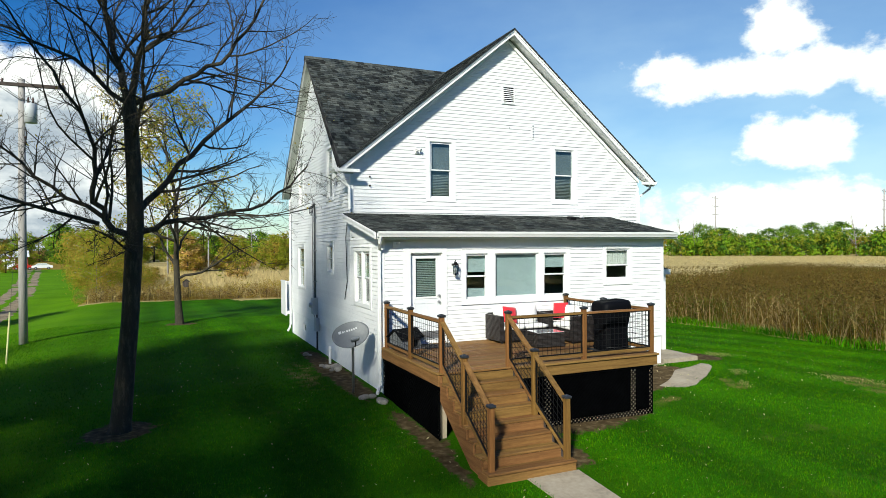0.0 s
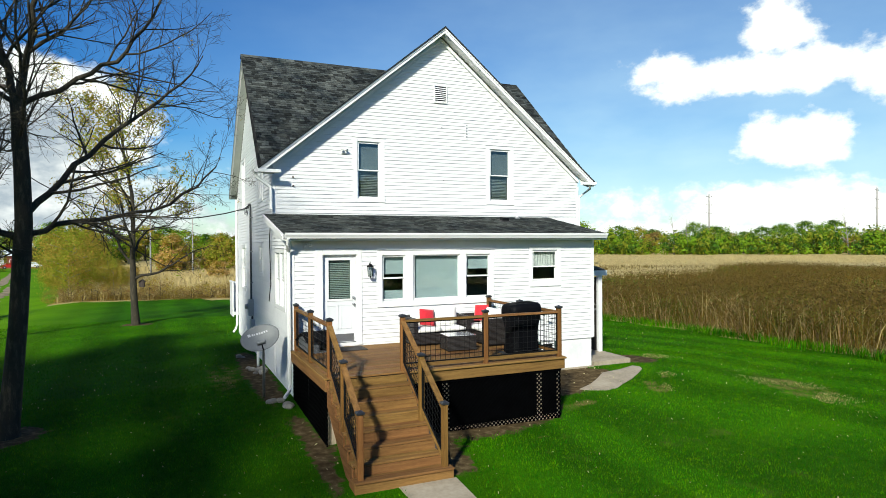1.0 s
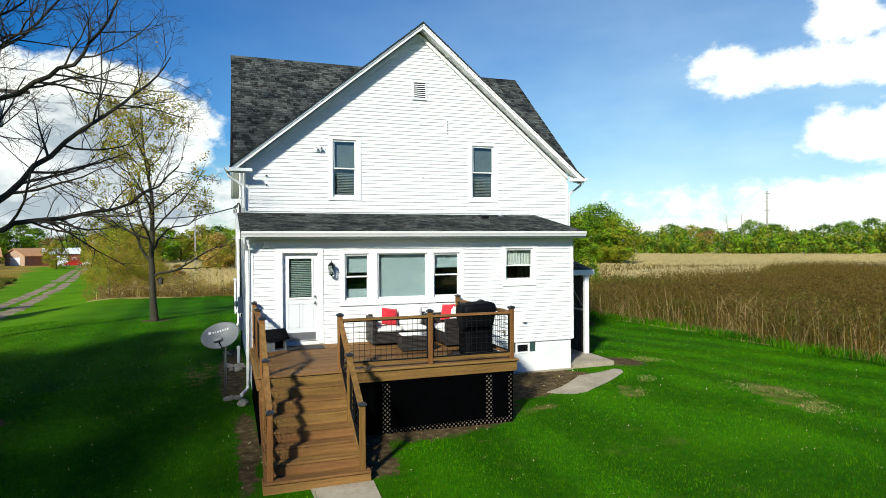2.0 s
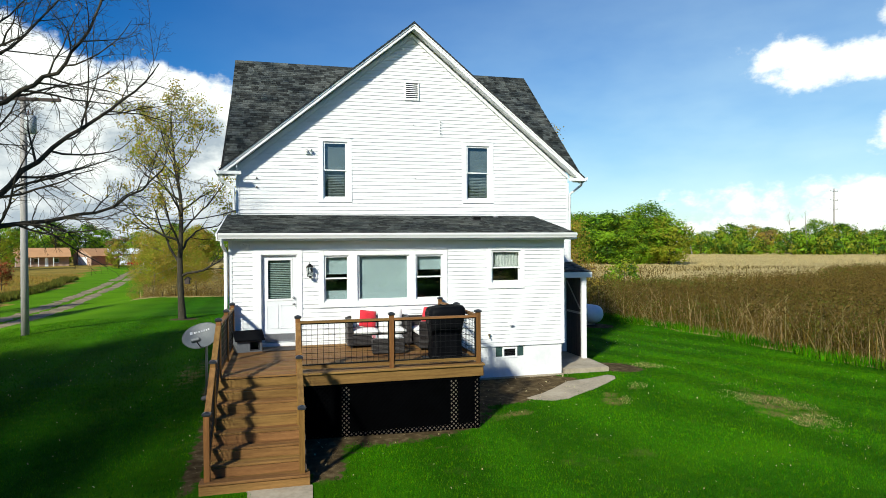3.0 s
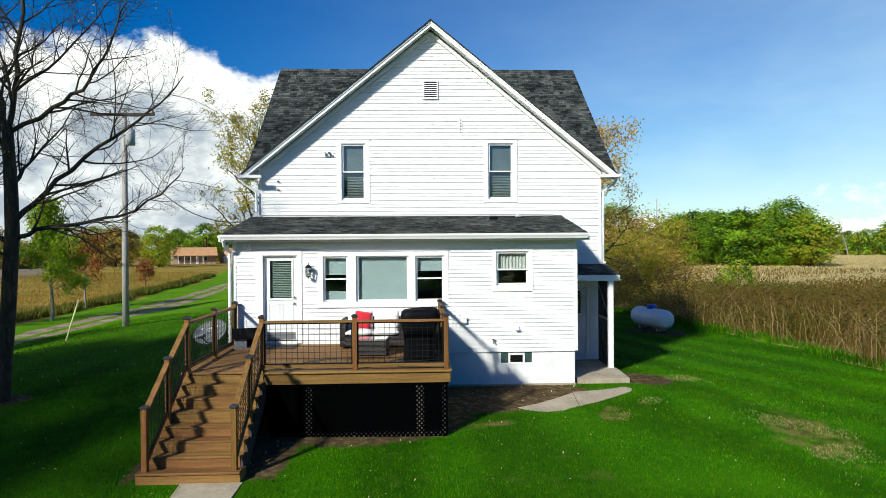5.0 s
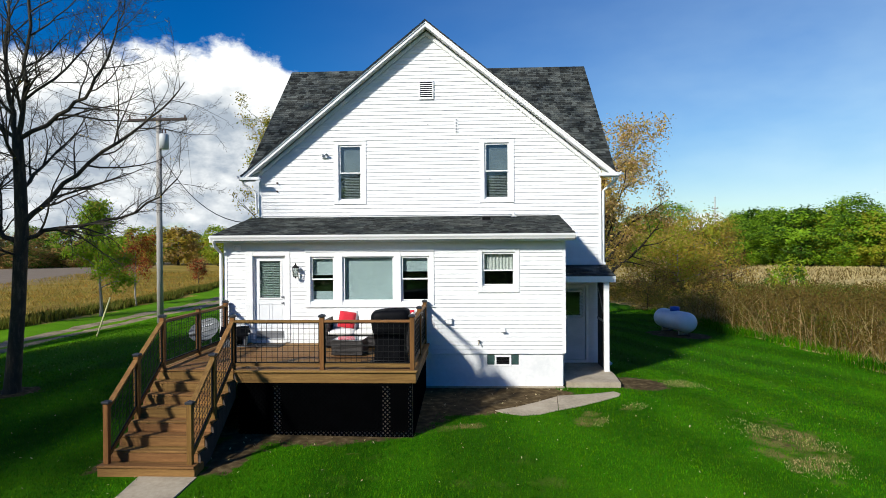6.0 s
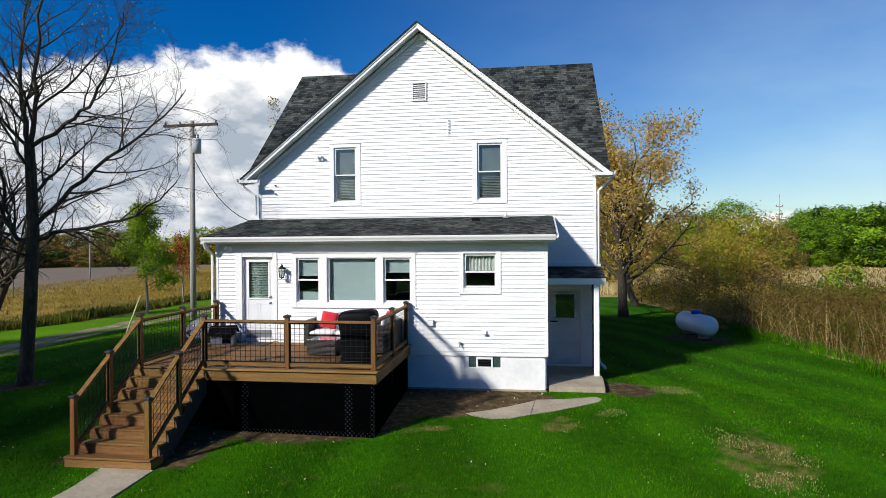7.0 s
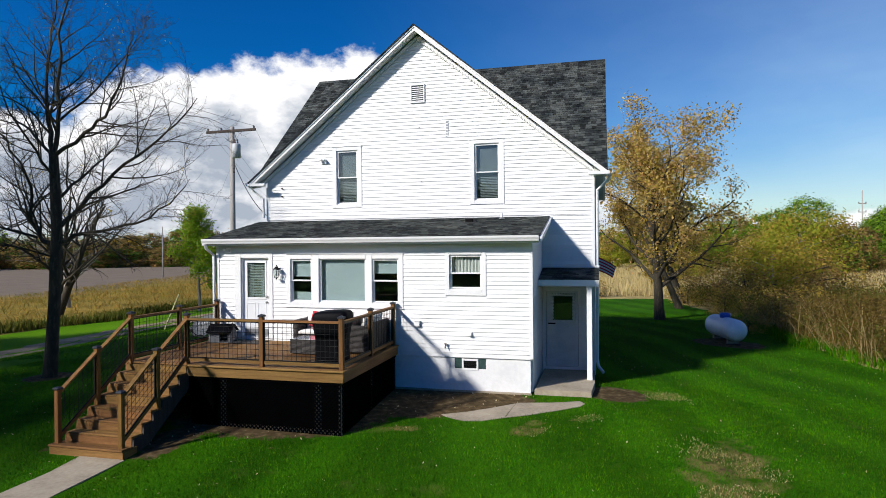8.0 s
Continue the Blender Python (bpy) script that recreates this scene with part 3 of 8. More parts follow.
def cloud_backdrop():
    """A far curved sheet of cloud; clear sky shows between."""
    R, g = 2700, Geo()
    az = np.radians(np.linspace(-80, 95, 88)); el = np.radians(np.linspace(-1.0, 45, 24))
    v = [(R * math.cos(e) * math.sin(a), R * math.cos(e) * math.cos(a), R * math.sin(e)) for e in el for a in az]
    f = [(j * 88 + i, j * 88 + i + 1, j * 88 + i + 89, j * 88 + i + 88) for j in range(23) for i in range(87)]
    g.add(v, f, True)
    m = bpy.data.materials.new("cumulus cloud light")
    m.use_nodes = True
    n, link = m.node_tree.nodes, m.node_tree.links.new
    n.remove(n["Principled BSDF"])
    me = g.mesh("backdrop", m)
    uv = me.uv_layers.new(name="sky")
    co = np.array(v)
    ang = np.stack([np.degrees(np.arctan2(co[:, 0], co[:, 1])), np.degrees(np.arcsin(co[:, 2] / R))], -1)
    li = np.zeros(len(me.loops), dtype=np.int32); me.loops.foreach_get("vertex_index", li)
    uv.data.foreach_set("uv", (ang[li]).astype(np.float32).ravel())
    tex = n.new("ShaderNodeUVMap"); tex.uv_map = "sky"

    def math_node(op, a, b=None):
        x = n.new("ShaderNodeMath"); x.operation = op
        for k, s in enumerate((a, b)):
            if s is None:
                continue
            if isinstance(s, (int, float)):
                x.inputs[k].default_value = s
            else:
                link(s, x.inputs[k])
        return x.outputs[0]

    def fbm(scale, detail, stretch=(1, 1, 1), rough=0.55):
        mp = n.new("ShaderNodeVectorMath"); mp.operation = "MULTIPLY"; mp.inputs[1].default_value = stretch
        link(tex.outputs[0], mp.inputs[0])
        t = n.new("ShaderNodeTexNoise"); t.inputs["Scale"].default_value = scale
        t.inputs["Detail"].default_value = detail; t.inputs["Roughness"].default_value = rough
        link(mp.outputs[0], t.inputs["Vector"])
        return t.outputs["Fac"]

    # bodies of cloud: azimuth, elevation, half width, half height, weight
    bodies = [(-24, 10.5, 12.5, 7.0, 1.7), (-35, 9, 12.5, 6.4, 1.7), (-9.5, 9.5, 9.6, 5.9, 1.6), (-50, 6, 12, 4.5, 1.4), (-40, 3.5, 40, 3.2, 0.75), (-14, 3.5, 20, 5, 0.8),
              (51, 13.8, 10.5, 2.1, 0.7), (52.5, 17.2, 3.0, 3.2, 0.7), (43.5, 14.9, 3.6, 1.7, 0.6), (53.5, 8.3, 4.8, 2.6, 0.75), (64, 13.5, 8, 3.2, 0.7), (55.5, 20.5, 3.0, 2.0, 0.6),
              (42, 0.6, 62, 2.0, 0.55), (62, 2.5, 26, 3.0, 0.6), (70, 22, 10, 5, 0.8)]
    total = None
    for cx, cy, rx, ry, w in bodies:
        s = n.new("ShaderNodeVectorMath"); s.operation = "SUBTRACT"; s.inputs[1].default_value = (cx, cy, 0)
        link(tex.outputs[0], s.inputs[0])
        d = n.new("ShaderNodeVectorMath"); d.operation = "DIVIDE"; d.inputs[1].default_value = (rx, ry, 1)
        link(s.outputs[0], d.inputs[0])
        ln = n.new("ShaderNodeVectorMath"); ln.operation = "LENGTH"; link(d.outputs[0], ln.inputs[0])
        k = math_node("MULTIPLY", math_node("SUBTRACT", 1.0, ln.outputs["Value"]), w)
        total = k if total is None else math_node("MAXIMUM", total, k)
    lumps = math_node("MULTIPLY", math_node("SUBTRACT", fbm(0.26, 9, (1, 1.35, 1), 0.6), 0.5), 1.35)
    dens = math_node("ADD", total, lumps)
    alpha = n.new("ShaderNodeMapRange"); alpha.interpolation_type = "SMOOTHSTEP"
    alpha.inputs["From Min"].default_value, alpha.inputs["From Max"].default_value = -0.02, 0.30
    link(dens, alpha.inputs["Value"])
    # shading: bright rims and tops, grey hearts and bases
    sepx = n.new("ShaderNodeSeparateXYZ"); link(tex.outputs[0], sepx.inputs[0])
    base = n.new("ShaderNodeMapRange")
    base.inputs["From Min"].default_value, base.inputs["From Max"].default_value = 3.0, 14.0
    base.inputs["To Min"].default_value, base.inputs["To Max"].default_value = 0.14, 0.74
    link(sepx.outputs[1], base.inputs["Value"])
    east = n.new("ShaderNodeMapRange")
    east.inputs["From Min"].default_value, east.inputs["From Max"].default_value = -5.0, 25.0
    east.inputs["To Min"].default_value, east.inputs["To Max"].default_value = 0.0, 0.6
    link(sepx.outputs[0], east.inputs["Value"])
    tone = math_node("ADD", math_node("ADD", base.outputs[0], east.outputs[0]), math_node("MULTIPLY", math_node("SUBTRACT", fbm(0.28, 6, (1, 1.8, 1)), 0.5), 1.7))
    heart = n.new("ShaderNodeMapRange"); heart.interpolation_type = "SMOOTHSTEP"
    for key, val in (("From Min", 0.35), ("From Max", 1.25), ("To Min", 0.16), ("To Max", -0.34)):
        heart.inputs[key].default_value = val
    link(dens, heart.inputs["Value"])
    tone = math_node("ADD", tone, heart.outputs[0])
    ramp = n.new("ShaderNodeValToRGB")
    for e, (p, c) in zip(ramp.color_ramp.elements, ((0.1, (0.36, 0.42, 0.51, 1)), (0.75, (0.92, 0.94, 0.97, 1)))):
        e.position, e.color = p, c
    link(tone, ramp.inputs[0])
    em = n.new("ShaderNodeEmission"); em.inputs["Strength"].default_value = 0.80
    link(ramp.outputs[0], em.inputs["Color"])
    tr = n.new("ShaderNodeBsdfTransparent")

    def span(sock, a, b, lo, hi):
        x = n.new("ShaderNodeMapRange"); x.interpolation_type = "SMOOTHSTEP"
        for key, val in (("From Min", a), ("From Max", b), ("To Min", lo), ("To Max", hi)):
            x.inputs[key].default_value = val
        link(sock, x.inputs["Value"])
        return x.outputs[0]

    # thin high veil that whitens the eastern sky, and haze low down all round
    high = math_node("MULTIPLY", span(sepx.outputs[0], -26, 46, 0.0, 1.0), math_node("ADD", span(sepx.outputs[1], 26, 45, 0.22, 0.0), span(sepx.outputs[1], 2, 24, 0.40, 0.0)))
    high = math_node("MULTIPLY", high, math_node("ADD", math_node("MULTIPLY", fbm(0.09, 4, (1, 2.5, 1)), 0.8), 0.6))
    haze = math_node("MAXIMUM", math_node("MULTIPLY", high, span(sepx.outputs[0], 78, 95, 1.0, 0.0)), math_node("MULTIPLY", span(sepx.outputs[1], -1, 11, 0.42, 0.0), span(sepx.outputs[0], 78, 95, 1.0, 0.0)))
    hz = n.new("ShaderNodeEmission"); hz.inputs["Strength"].default_value = 0.72
    hz.inputs["Color"].default_value = (0.66, 0.88, 1.0, 1)
    thin = n.new("ShaderNodeMixShader")
    link(haze, thin.inputs[0]); link(tr.outputs[0], thin.inputs[1]); link(hz.outputs[0], thin.inputs[2])
    mx = n.new("ShaderNodeMixShader")
    link(alpha.outputs[0], mx.inputs[0]); link(thin.outputs[0], mx.inputs[1]); link(em.outputs[0], mx.inputs[2])
    link(mx.outputs[0], n["Material Output"].inputs["Surface"])
    tagged(new("backdrop", me), "white and grey cumulus clouds in a blue sky", "sky", kind="structure")


cloud_backdrop()

# ---------------------------------------------------------------- the house
XW, XE, XL = -4.76, 4.90, 3.52        # west wall, east wall, east wall of the rear wing
YS, YN = 2.57, 11.40                  # south and north walls of the main block
XC, YC = 0.05, 6.96                   # centre lines of the two crossing roofs
APEX, RIDGE, EAVE = 9.65, 9.60, 5.39
GS = (APEX - EAVE) / 5.22             # pitch of the south gable
MS = (RIDGE - EAVE) / 4.71            # pitch of the main roof
south = lambda y: Matrix(((1, 0, 0, 0), (0, -1, 0, y), (0, 0, 1, 0), (0, 0, 0, 1)))
west = lambda x: Matrix(((0, -1, 0, x), (1, 0, 0, 0), (0, 0, 1, 0), (0, 0, 0, 1)))
east = lambda x: Matrix(((0, 1, 0, x), (1, 0, 0, 0), (0, 0, 1, 0), (0, 0, 0, 1)))
house = thing("house", None, "white clapboard two-storey farmhouse with dark shingle roof and rear wing", "house")


def cut(u0, u1, z0, z1, holes, lap=0.0):
    """What is left of the stretch u0..u1 between z0 and z1 outside the holes."""
    out = [(u0, u1)]
    for a, b, c, d in holes:
        if min(z1, d) - max(z0, c) <= lap:
            continue
        nxt = []
        for p, q in out:
            if b <= p or a >= q:
                nxt.append((p, q)); continue
            if a > p:
                nxt.append((p, a))
            if b < q:
                nxt.append((b, q))
        out = nxt
    return [(p, q) for p, q in out if q - p > 0.01]


def wall_part(name, F, left, right, z0, z1, holes, thick, material, extra=()):
    """A thick wall between left(z) and right(z), with openings cut right through."""
    levels = sorted({z0, z1, *[h for hole in holes for h in hole[2:] if z0 < h < z1], *extra})
    g = Geo()
    for a, b in zip(levels[:-1], levels[1:]):
        la, lb, ra, rb = left(a), left(b), right(a), right(b)
        spans = cut(la, ra, a + 1e-4, b - 1e-4, holes)
        for p, q in spans:
            pb, qb = (lb if p == la else p), (rb if q == ra else q)
            g.prism([(p, 0, a), (q, 0, a), (qb, 0, b), (pb, 0, b)], (0, -thick, 0), m=F)
    return part(name, g, material, house)


WIN_S_UP = [(-2.48, -1.81, 4.69, 6.28), (1.67, 2.38, 4.70, 6.29)]
DOOR_S = (-4.07, -3.25, 1.13, 3.18)
TRIPLE = [(-2.64, -2.04, 2.04, 3.15), (-1.85, -0.57, 2.03, 3.17), (-0.42, 0.28, 2.04, 3.15)]
KITCHEN = (1.55, 2.35, 2.40, 3.24)
CELLAR = (1.64, 2.44, 0.49, 0.78)
DOOR_P = (3.62, 4.48, 0.16, 2.20)
WIN_W = [(8.95, 9.65, 4.80, 6.38), (4.55, 5.22, 4.80, 6.28), (8.78, 9.86, 1.90, 3.33), (4.60, 5.22, 2.60, 3.38), (0.90, 2.20, 1.92, 3.22)]
CELLAR_W = (8.75, 9.2, 0.30, 0.58)

lean_top = lambda y: 3.60 + (y + 0.3) * 0.195 - 0.05
gable_l = lambda z: max(XW, XC - (APEX - 0.17 - z) / GS)
gable_r = lambda z: min(XE, XC + (APEX - 0.17 - z) / GS)
zc = APEX - 0.17 - GS * (XC - XW)
zc2 = APEX - 0.17 - GS * (XE - XC)
wall_s = wall_part("wall", south(YS), gable_l, gable_r, 0.0, 9.46, WIN_S_UP + [DOOR_P, (XW + 0.2, XL - 0.2, 0.3, 3.2)], 0.2, SIDING, (zc, zc2))
end_l = lambda z: max(YS + 0.2, YC - (RIDGE - 0.17 - z) / MS)
end_r = lambda z: min(YN - 0.2, YC + (RIDGE - 0.17 - z) / MS)
ze = RIDGE - 0.17 - MS * (YC - YS)
wall_w = wall_part("wall", west(XW), end_l, end_r, 0.85, 9.40, WIN_W[:4], 0.2, SIDING, (ze,))
wall_e = wall_part("wall", east(XE), end_l, end_r, 0.0, 9.40, [], 0.2, SIDING, (ze,))
wall_n = wall_part("wall", south(YN), lambda z: XW, lambda z: XE, 0.0, 5.3, [], -0.2, SIDING)
wall_l = wall_part("wall", south(0.0), lambda z: XW, lambda z: XL, 0.78, 3.60, [DOOR_S, *TRIPLE, KITCHEN], 0.15, SIDING)
wall_lw = wall_part("wall", west(XW), lambda z: 0.15, lambda z: YS - 0.2, 0.85, 3.60, [WIN_W[4]], 0.15, SIDING)
wall_le = wall_part("wall", east(XL), lambda z: 0.15, lambda z: YS - 0.002, 0.0, 3.60, [], 0.15, SIDING)
for F, u0, u1 in ((west(XW), 0.0, YS), (east(XL), 0.0, YS)):
    g = Geo()
    g.prism([(u0, 0, 3.60), (u1 - 0.002, 0, 3.60), (u1 - 0.002, 0, lean_top(u1)), (u0, 0, lean_top(u0))], (0, -0.12, 0), m=F)
    part("gable_end", g, SIDING, house)

# foundations
g = Geo()
for a, b, c, d in ((XW + 0.02, CELLAR[0], -0.6, 0.775), (CELLAR[1], XL - 0.045, -0.6, 0.775), (CELLAR[0], CELLAR[1], -0.6, CELLAR[2])):
    g.box(a, b, 0.02, 0.25, c, d)
part("foundation", g, BLOCK_PAINT, house, "white painted block foundation")
g = Geo()
g.box(-0.25, XL - 0.02, -0.05, 0.02, -0.5, 0.0)
part("footing", g, CONCRETE, house, "rough concrete footing ledge")
g = Geo()
g.box(XW + 0.02, XW + 0.22, 0.25, CELLAR_W[0], -0.6, 0.845); g.box(XW + 0.02, XW + 0.22, CELLAR_W[1], YN, -0.6, 0.845)
g.box(XW + 0.02, XW + 0.22, CELLAR_W[0], CELLAR_W[1], -0.6, CELLAR_W[2]); g.box(XW + 0.02, XW + 0.22, CELLAR_W[0], CELLAR_W[1], CELLAR_W[3], 0.845)
part("foundation", g, BLOCK_PAINT, house, "white painted block foundation")
g = Geo(); g.box(XL - 0.25, XL - 0.02, 0.26, YS, -0.6, 0.775)
part("foundation", g, BLOCK_PAINT, house, "white painted block foundation")
g = Geo(); g.box(XL, XE + 0.02, YS + 0.02, YS + 0.2, -0.6, -0.001); g.box(XE - 0.15, XE + 0.02, YS + 0.21, YN, -0.6, -0.001); g.box(XW + 0.25, XE, YN - 0.2, YN, -0.6, -0.001)
part("foundation", g, BLOCK_PAINT, house, "white painted block foundation")
# Inner floors and partitions, coloured dark so the rooms behind the glass read unlit.
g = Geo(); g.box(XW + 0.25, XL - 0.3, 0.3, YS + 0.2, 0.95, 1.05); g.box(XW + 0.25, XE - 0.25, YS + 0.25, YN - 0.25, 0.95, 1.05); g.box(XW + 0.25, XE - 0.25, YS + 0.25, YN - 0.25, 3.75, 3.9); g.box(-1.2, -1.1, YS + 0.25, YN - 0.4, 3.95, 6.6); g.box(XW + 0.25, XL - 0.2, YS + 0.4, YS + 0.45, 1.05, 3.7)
part("inner_floor", g, DARK_ROOM, house, "dark-toned floors and partitions standing for unlit rooms")


# ---- roofs
def roof_slope(name, poly, label="", over=None):
    """One roof plane, a slab 13 cm thick below its polygon."""
    g = Geo(); g.prism(poly, (0, 0, -0.13))
    if over:
        g.prism(over, (0, 0, -0.022))
    return part(name, g, FELT, house, label)


vx, vy = XC - (APEX - RIDGE) / GS, YC
slope_ml = roof_slope("roof", [(-5.06, YC, RIDGE), (-5.06, 2.25, EAVE), (-5.17, 2.25, EAVE), (XC - (APEX - RIDGE) / GS, YC, RIDGE)], "main roof plane beside the gable")
slope_mr = roof_slope("roof", [(5.24, YC, RIDGE), (XC + (APEX - RIDGE) / GS, YC, RIDGE), (5.27, 2.25, EAVE)], "main roof plane beside the gable")
slope_gl = roof_slope("roof", [(XC, 2.24, APEX), (XC, YC, APEX), (XC - (APEX - RIDGE) / GS, YC, RIDGE), (-5.17, 2.25, EAVE), (-5.17, 2.24, EAVE)], "south gable roof plane", [(XC, 2.155, APEX), (XC, 2.24, APEX), (-5.17, 2.24, EAVE), (-5.17, 2.155, EAVE)])
slope_gr = roof_slope("roof", [(XC, 2.24, APEX), (5.27, 2.24, EAVE), (5.27, 2.25, EAVE), (XC + (APEX - RIDGE) / GS, YC, RIDGE), (XC, YC, APEX)], "south gable roof plane", [(XC, 2.155, APEX), (5.27, 2.155, EAVE), (5.27, 2.24, EAVE), (XC, 2.24, APEX)])
slope_n = roof_slope("roof", [(-5.06, YC, RIDGE), (5.24, YC, RIDGE), (5.24, 11.67, EAVE), (-5.06, 11.67, EAVE)], "north roof plane")
slope_l = roof_slope("roof", [(-4.99, -0.30, 3.67), (3.74, -0.30, 3.67), (3.74, YS, 4.23), (-4.99, YS, 4.23)], "low shed roof of the rear wing")

# rake boards, soffits, gutters
def rake(name, a, b, out, depth=0.17, thick=0.035, drop=0.0):
    """A sloping white board below the roof edge from a to b, facing out."""
    a, b, o = Vector(a), Vector(b), Vector(out)
    g = Geo()
    g.prism([a + Vector((0, 0, -0.03 - drop)), b + Vector((0, 0, -0.03 - drop)), b - Vector((0, 0, depth + drop)), a - Vector((0, 0, depth + drop))], o * thick)
    if not drop:
        g.prism([a - Vector((0, 0, 0.028)) + o * thick, b - Vector((0, 0, 0.028)) + o * thick, b - Vector((0, 0, 0.075)) + o * thick, a - Vector((0, 0, 0.075)) + o * thick], o * 0.022)
    return part(name, g, TRIM, house, "white rake board")


for s, xe in ((-1, -5.17), (1, 5.27)):
    rake("rake_board", (XC, 2.238, APEX), (xe, 2.238, EAVE), (0, -1, 0))
    rake("frieze_board", (XC, YS - 0.02, APEX - 0.02), (xe - s * 0.36, YS - 0.02, EAVE + 0.27), (0, -1, 0), 0.13, 0.03, 0.17)
    g = Geo()
    g.prism([(XC, 2.27, APEX - 0.135), (xe, 2.27, EAVE - 0.135), (xe, YS - 0.02, EAVE - 0.135), (XC, YS - 0.02, APEX - 0.135)], (0, 0, -0.015))
    part("soffit", g, TRIM, house, "white rake soffit")
    g = Geo()
    for k in range(112):
        x = XC + s * (0.12 + 0.042 * k)
        z = APEX - GS * abs(x - XC) - 0.315
        g.box(x - 0.014, x + 0.014, YS - 0.062, YS - 0.048, z - 0.018, z + 0.03)
    part("moulding", g, TRIM, house, "finely toothed white moulding under the rake")
for s, xo, xi in ((-1, -5.06, XW), (1, 5.24, XE)):
    for ye in (2.25, 11.67):
        rake("rake_board", (xo - s * 0.06, YC, RIDGE), (xo - s * 0.06, ye, EAVE), (s, 0, 0), 0.16)
        g = Geo()
        g.prism([(xo, YC, RIDGE - 0.135), (xo, ye, EAVE - 0.135), (xi + s * 0.02, ye, EAVE - 0.135), (xi + s * 0.02, YC, RIDGE - 0.135)], (0, 0, -0.015))
        part("soffit", g, OLD_TRIM, house, "weathered grey green rake soffit")


def gutter(p0, p1, out, label="white metal gutter"):
    """A small ogee trough along p0-p1."""
    p0, p1, o = Vector(p0), Vector(p1), Vector(out)
    prof = [(0.0, 0.0), (0.0, -0.125), (0.075, -0.125), (0.088, -0.09), (0.115, -0.045), (0.12, 0.0), (0.108, 0.0), (0.104, -0.04), (0.075, -0.08), (0.068, -0.112), (0.012, -0.112), (0.012, 0.0)]
    g = Geo()
    g.prism([p0 + o * a + Vector((0, 0, b)) for a, b in prof], p1 - p0)
    return part("gutter", g, TRIM, house, label)


gutter((-4.97, -0.303, 3.675), (3.72, -0.303, 3.675), (0, -1, 0))
gutter((-5.19, 2.20, 5.40), (-5.19, 2.62, 5.40), (-1, 0, 0)); gutter((5.285, 2.20, 5.40), (5.285, 2.62, 5.40), (1, 0, 0))
for a, b in ((-5.2, -4.62), (4.78, 5.32)):
    g = Geo(); g.cbox(a, b, 2.14, 2.24, 5.27, 5.36, 0.01)
    part("eave_return", g, TRIM, house, "white boxed eave return")
g = Geo(); g.box(-4.97, 3.72, -0.30, -0.27, 3.50, 3.67); g.box(-4.96, 3.71, -0.27, -0.02, 3.50, 3.52)
part("fascia", g, TRIM, house, "white fascia and soffit of the rear wing")
for x, o in ((-4.99, -1), (3.74, 1)):
    rake("rake_board", (x, -0.30, 3.68), (x, YS, 4.24), (o, 0, 0), 0.17)
    g = Geo(); xi = XW - 0.02 if o < 0 else XL + 0.02
    g.prism([(x, -0.27, 3.53), (xi, -0.27, 3.53), (xi, YS, 4.085), (x, YS, 4.085)], (0, 0, -0.015))
    part("soffit", g, TRIM, house)


def downspout(pts):
    g = Geo(); g.tube(pts, 0.042, 6, smooth=False)
    return part("downspout", g, TRIM, house, "white metal downspout")


downspout([(-4.9, -0.36, 3.56), (-4.9, -0.28, 3.42), (-4.84, -0.06, 3.25), (-4.84, -0.06, 0.30), (-4.86, -0.10, 0.16), (-5.0, -0.35, 0.08)])
downspout([(-5.22, 2.45, 5.30), (-5.2, 2.45, 5.18), (-4.84, 2.46, 4.92), (-4.83, 2.47, 4.35)])
downspout([(5.33, 2.45, 5.30), (5.3, 2.45, 5.18), (4.99, 2.62, 4.9), (4.97, 2.64, 0.35), (5.0, 2.55, 0.2), (5.12, 2.3, 0.1)])
downspout([(-4.84, 11.2, 5.2), (-4.84, 11.2, 0.35), (-4.9, 11.1, 0.2), (-5.0, 10.9, 0.12)])

# corner boards
for x, y, z0, z1, sx, sy in ((XW, 0, 0.80, 3.50, -1, -1), (XL, 0, 0.80, 3.50, 1, -1), (XE, YS, 0.0, 5.25, 1, -1), (XW, YS, 4.25, 5.25, -1, -1), (XW, YN, 0.85, 5.3, -1, 1)):
    g = Geo()
    g.prism([(x + sx * 0.024, y + sy * 0.024, z0), (x - sx * 0.055, y + sy * 0.024, z0), (x - sx * 0.055, y, z0), (x, y, z0), (x, y - sy * 0.055, z0), (x + sx * 0.024, y - sy * 0.055, z0)], (0, 0, z1 - z0))
    part("corner_board", g, TRIM, house, "narrow white corner board")


# ---- windows and doors
def frame_geo(F, u0, u1, z0, z1, w, d0, d1, sill=0.0):
    """A mitred frame, one closed ring with eased outer edges."""
    c, v, n = 0.004, [], 4
    rings = ((0, d0), (0, d1 - c), (c, d1), (w - c, d1), (w, d1 - c), (w, d0))
    for i, d in rings:
        v += [(u0 + i, d, z0 + i), (u1 - i, d, z0 + i), (u1 - i, d, z1 - i), (u0 + i, d, z1 - i)]
    f = [(4 * r + k, 4 * r + (k + 1) % n, 4 * ((r + 1) % 6) + (k + 1) % n, 4 * ((r + 1) % 6) + k) for r in range(6) for k in range(n)]
    g = Geo()
    g.add(v, f, m=F)
    return g


def pane(parent, F, u0, u1, z0, z1, d):
    g = Geo(); g.box(u0, u1, d - 0.002, d + 0.002, z0, z1, F)
    p = part("pane", g, GLASS, parent)
    p.visible_shadow = False
    return p


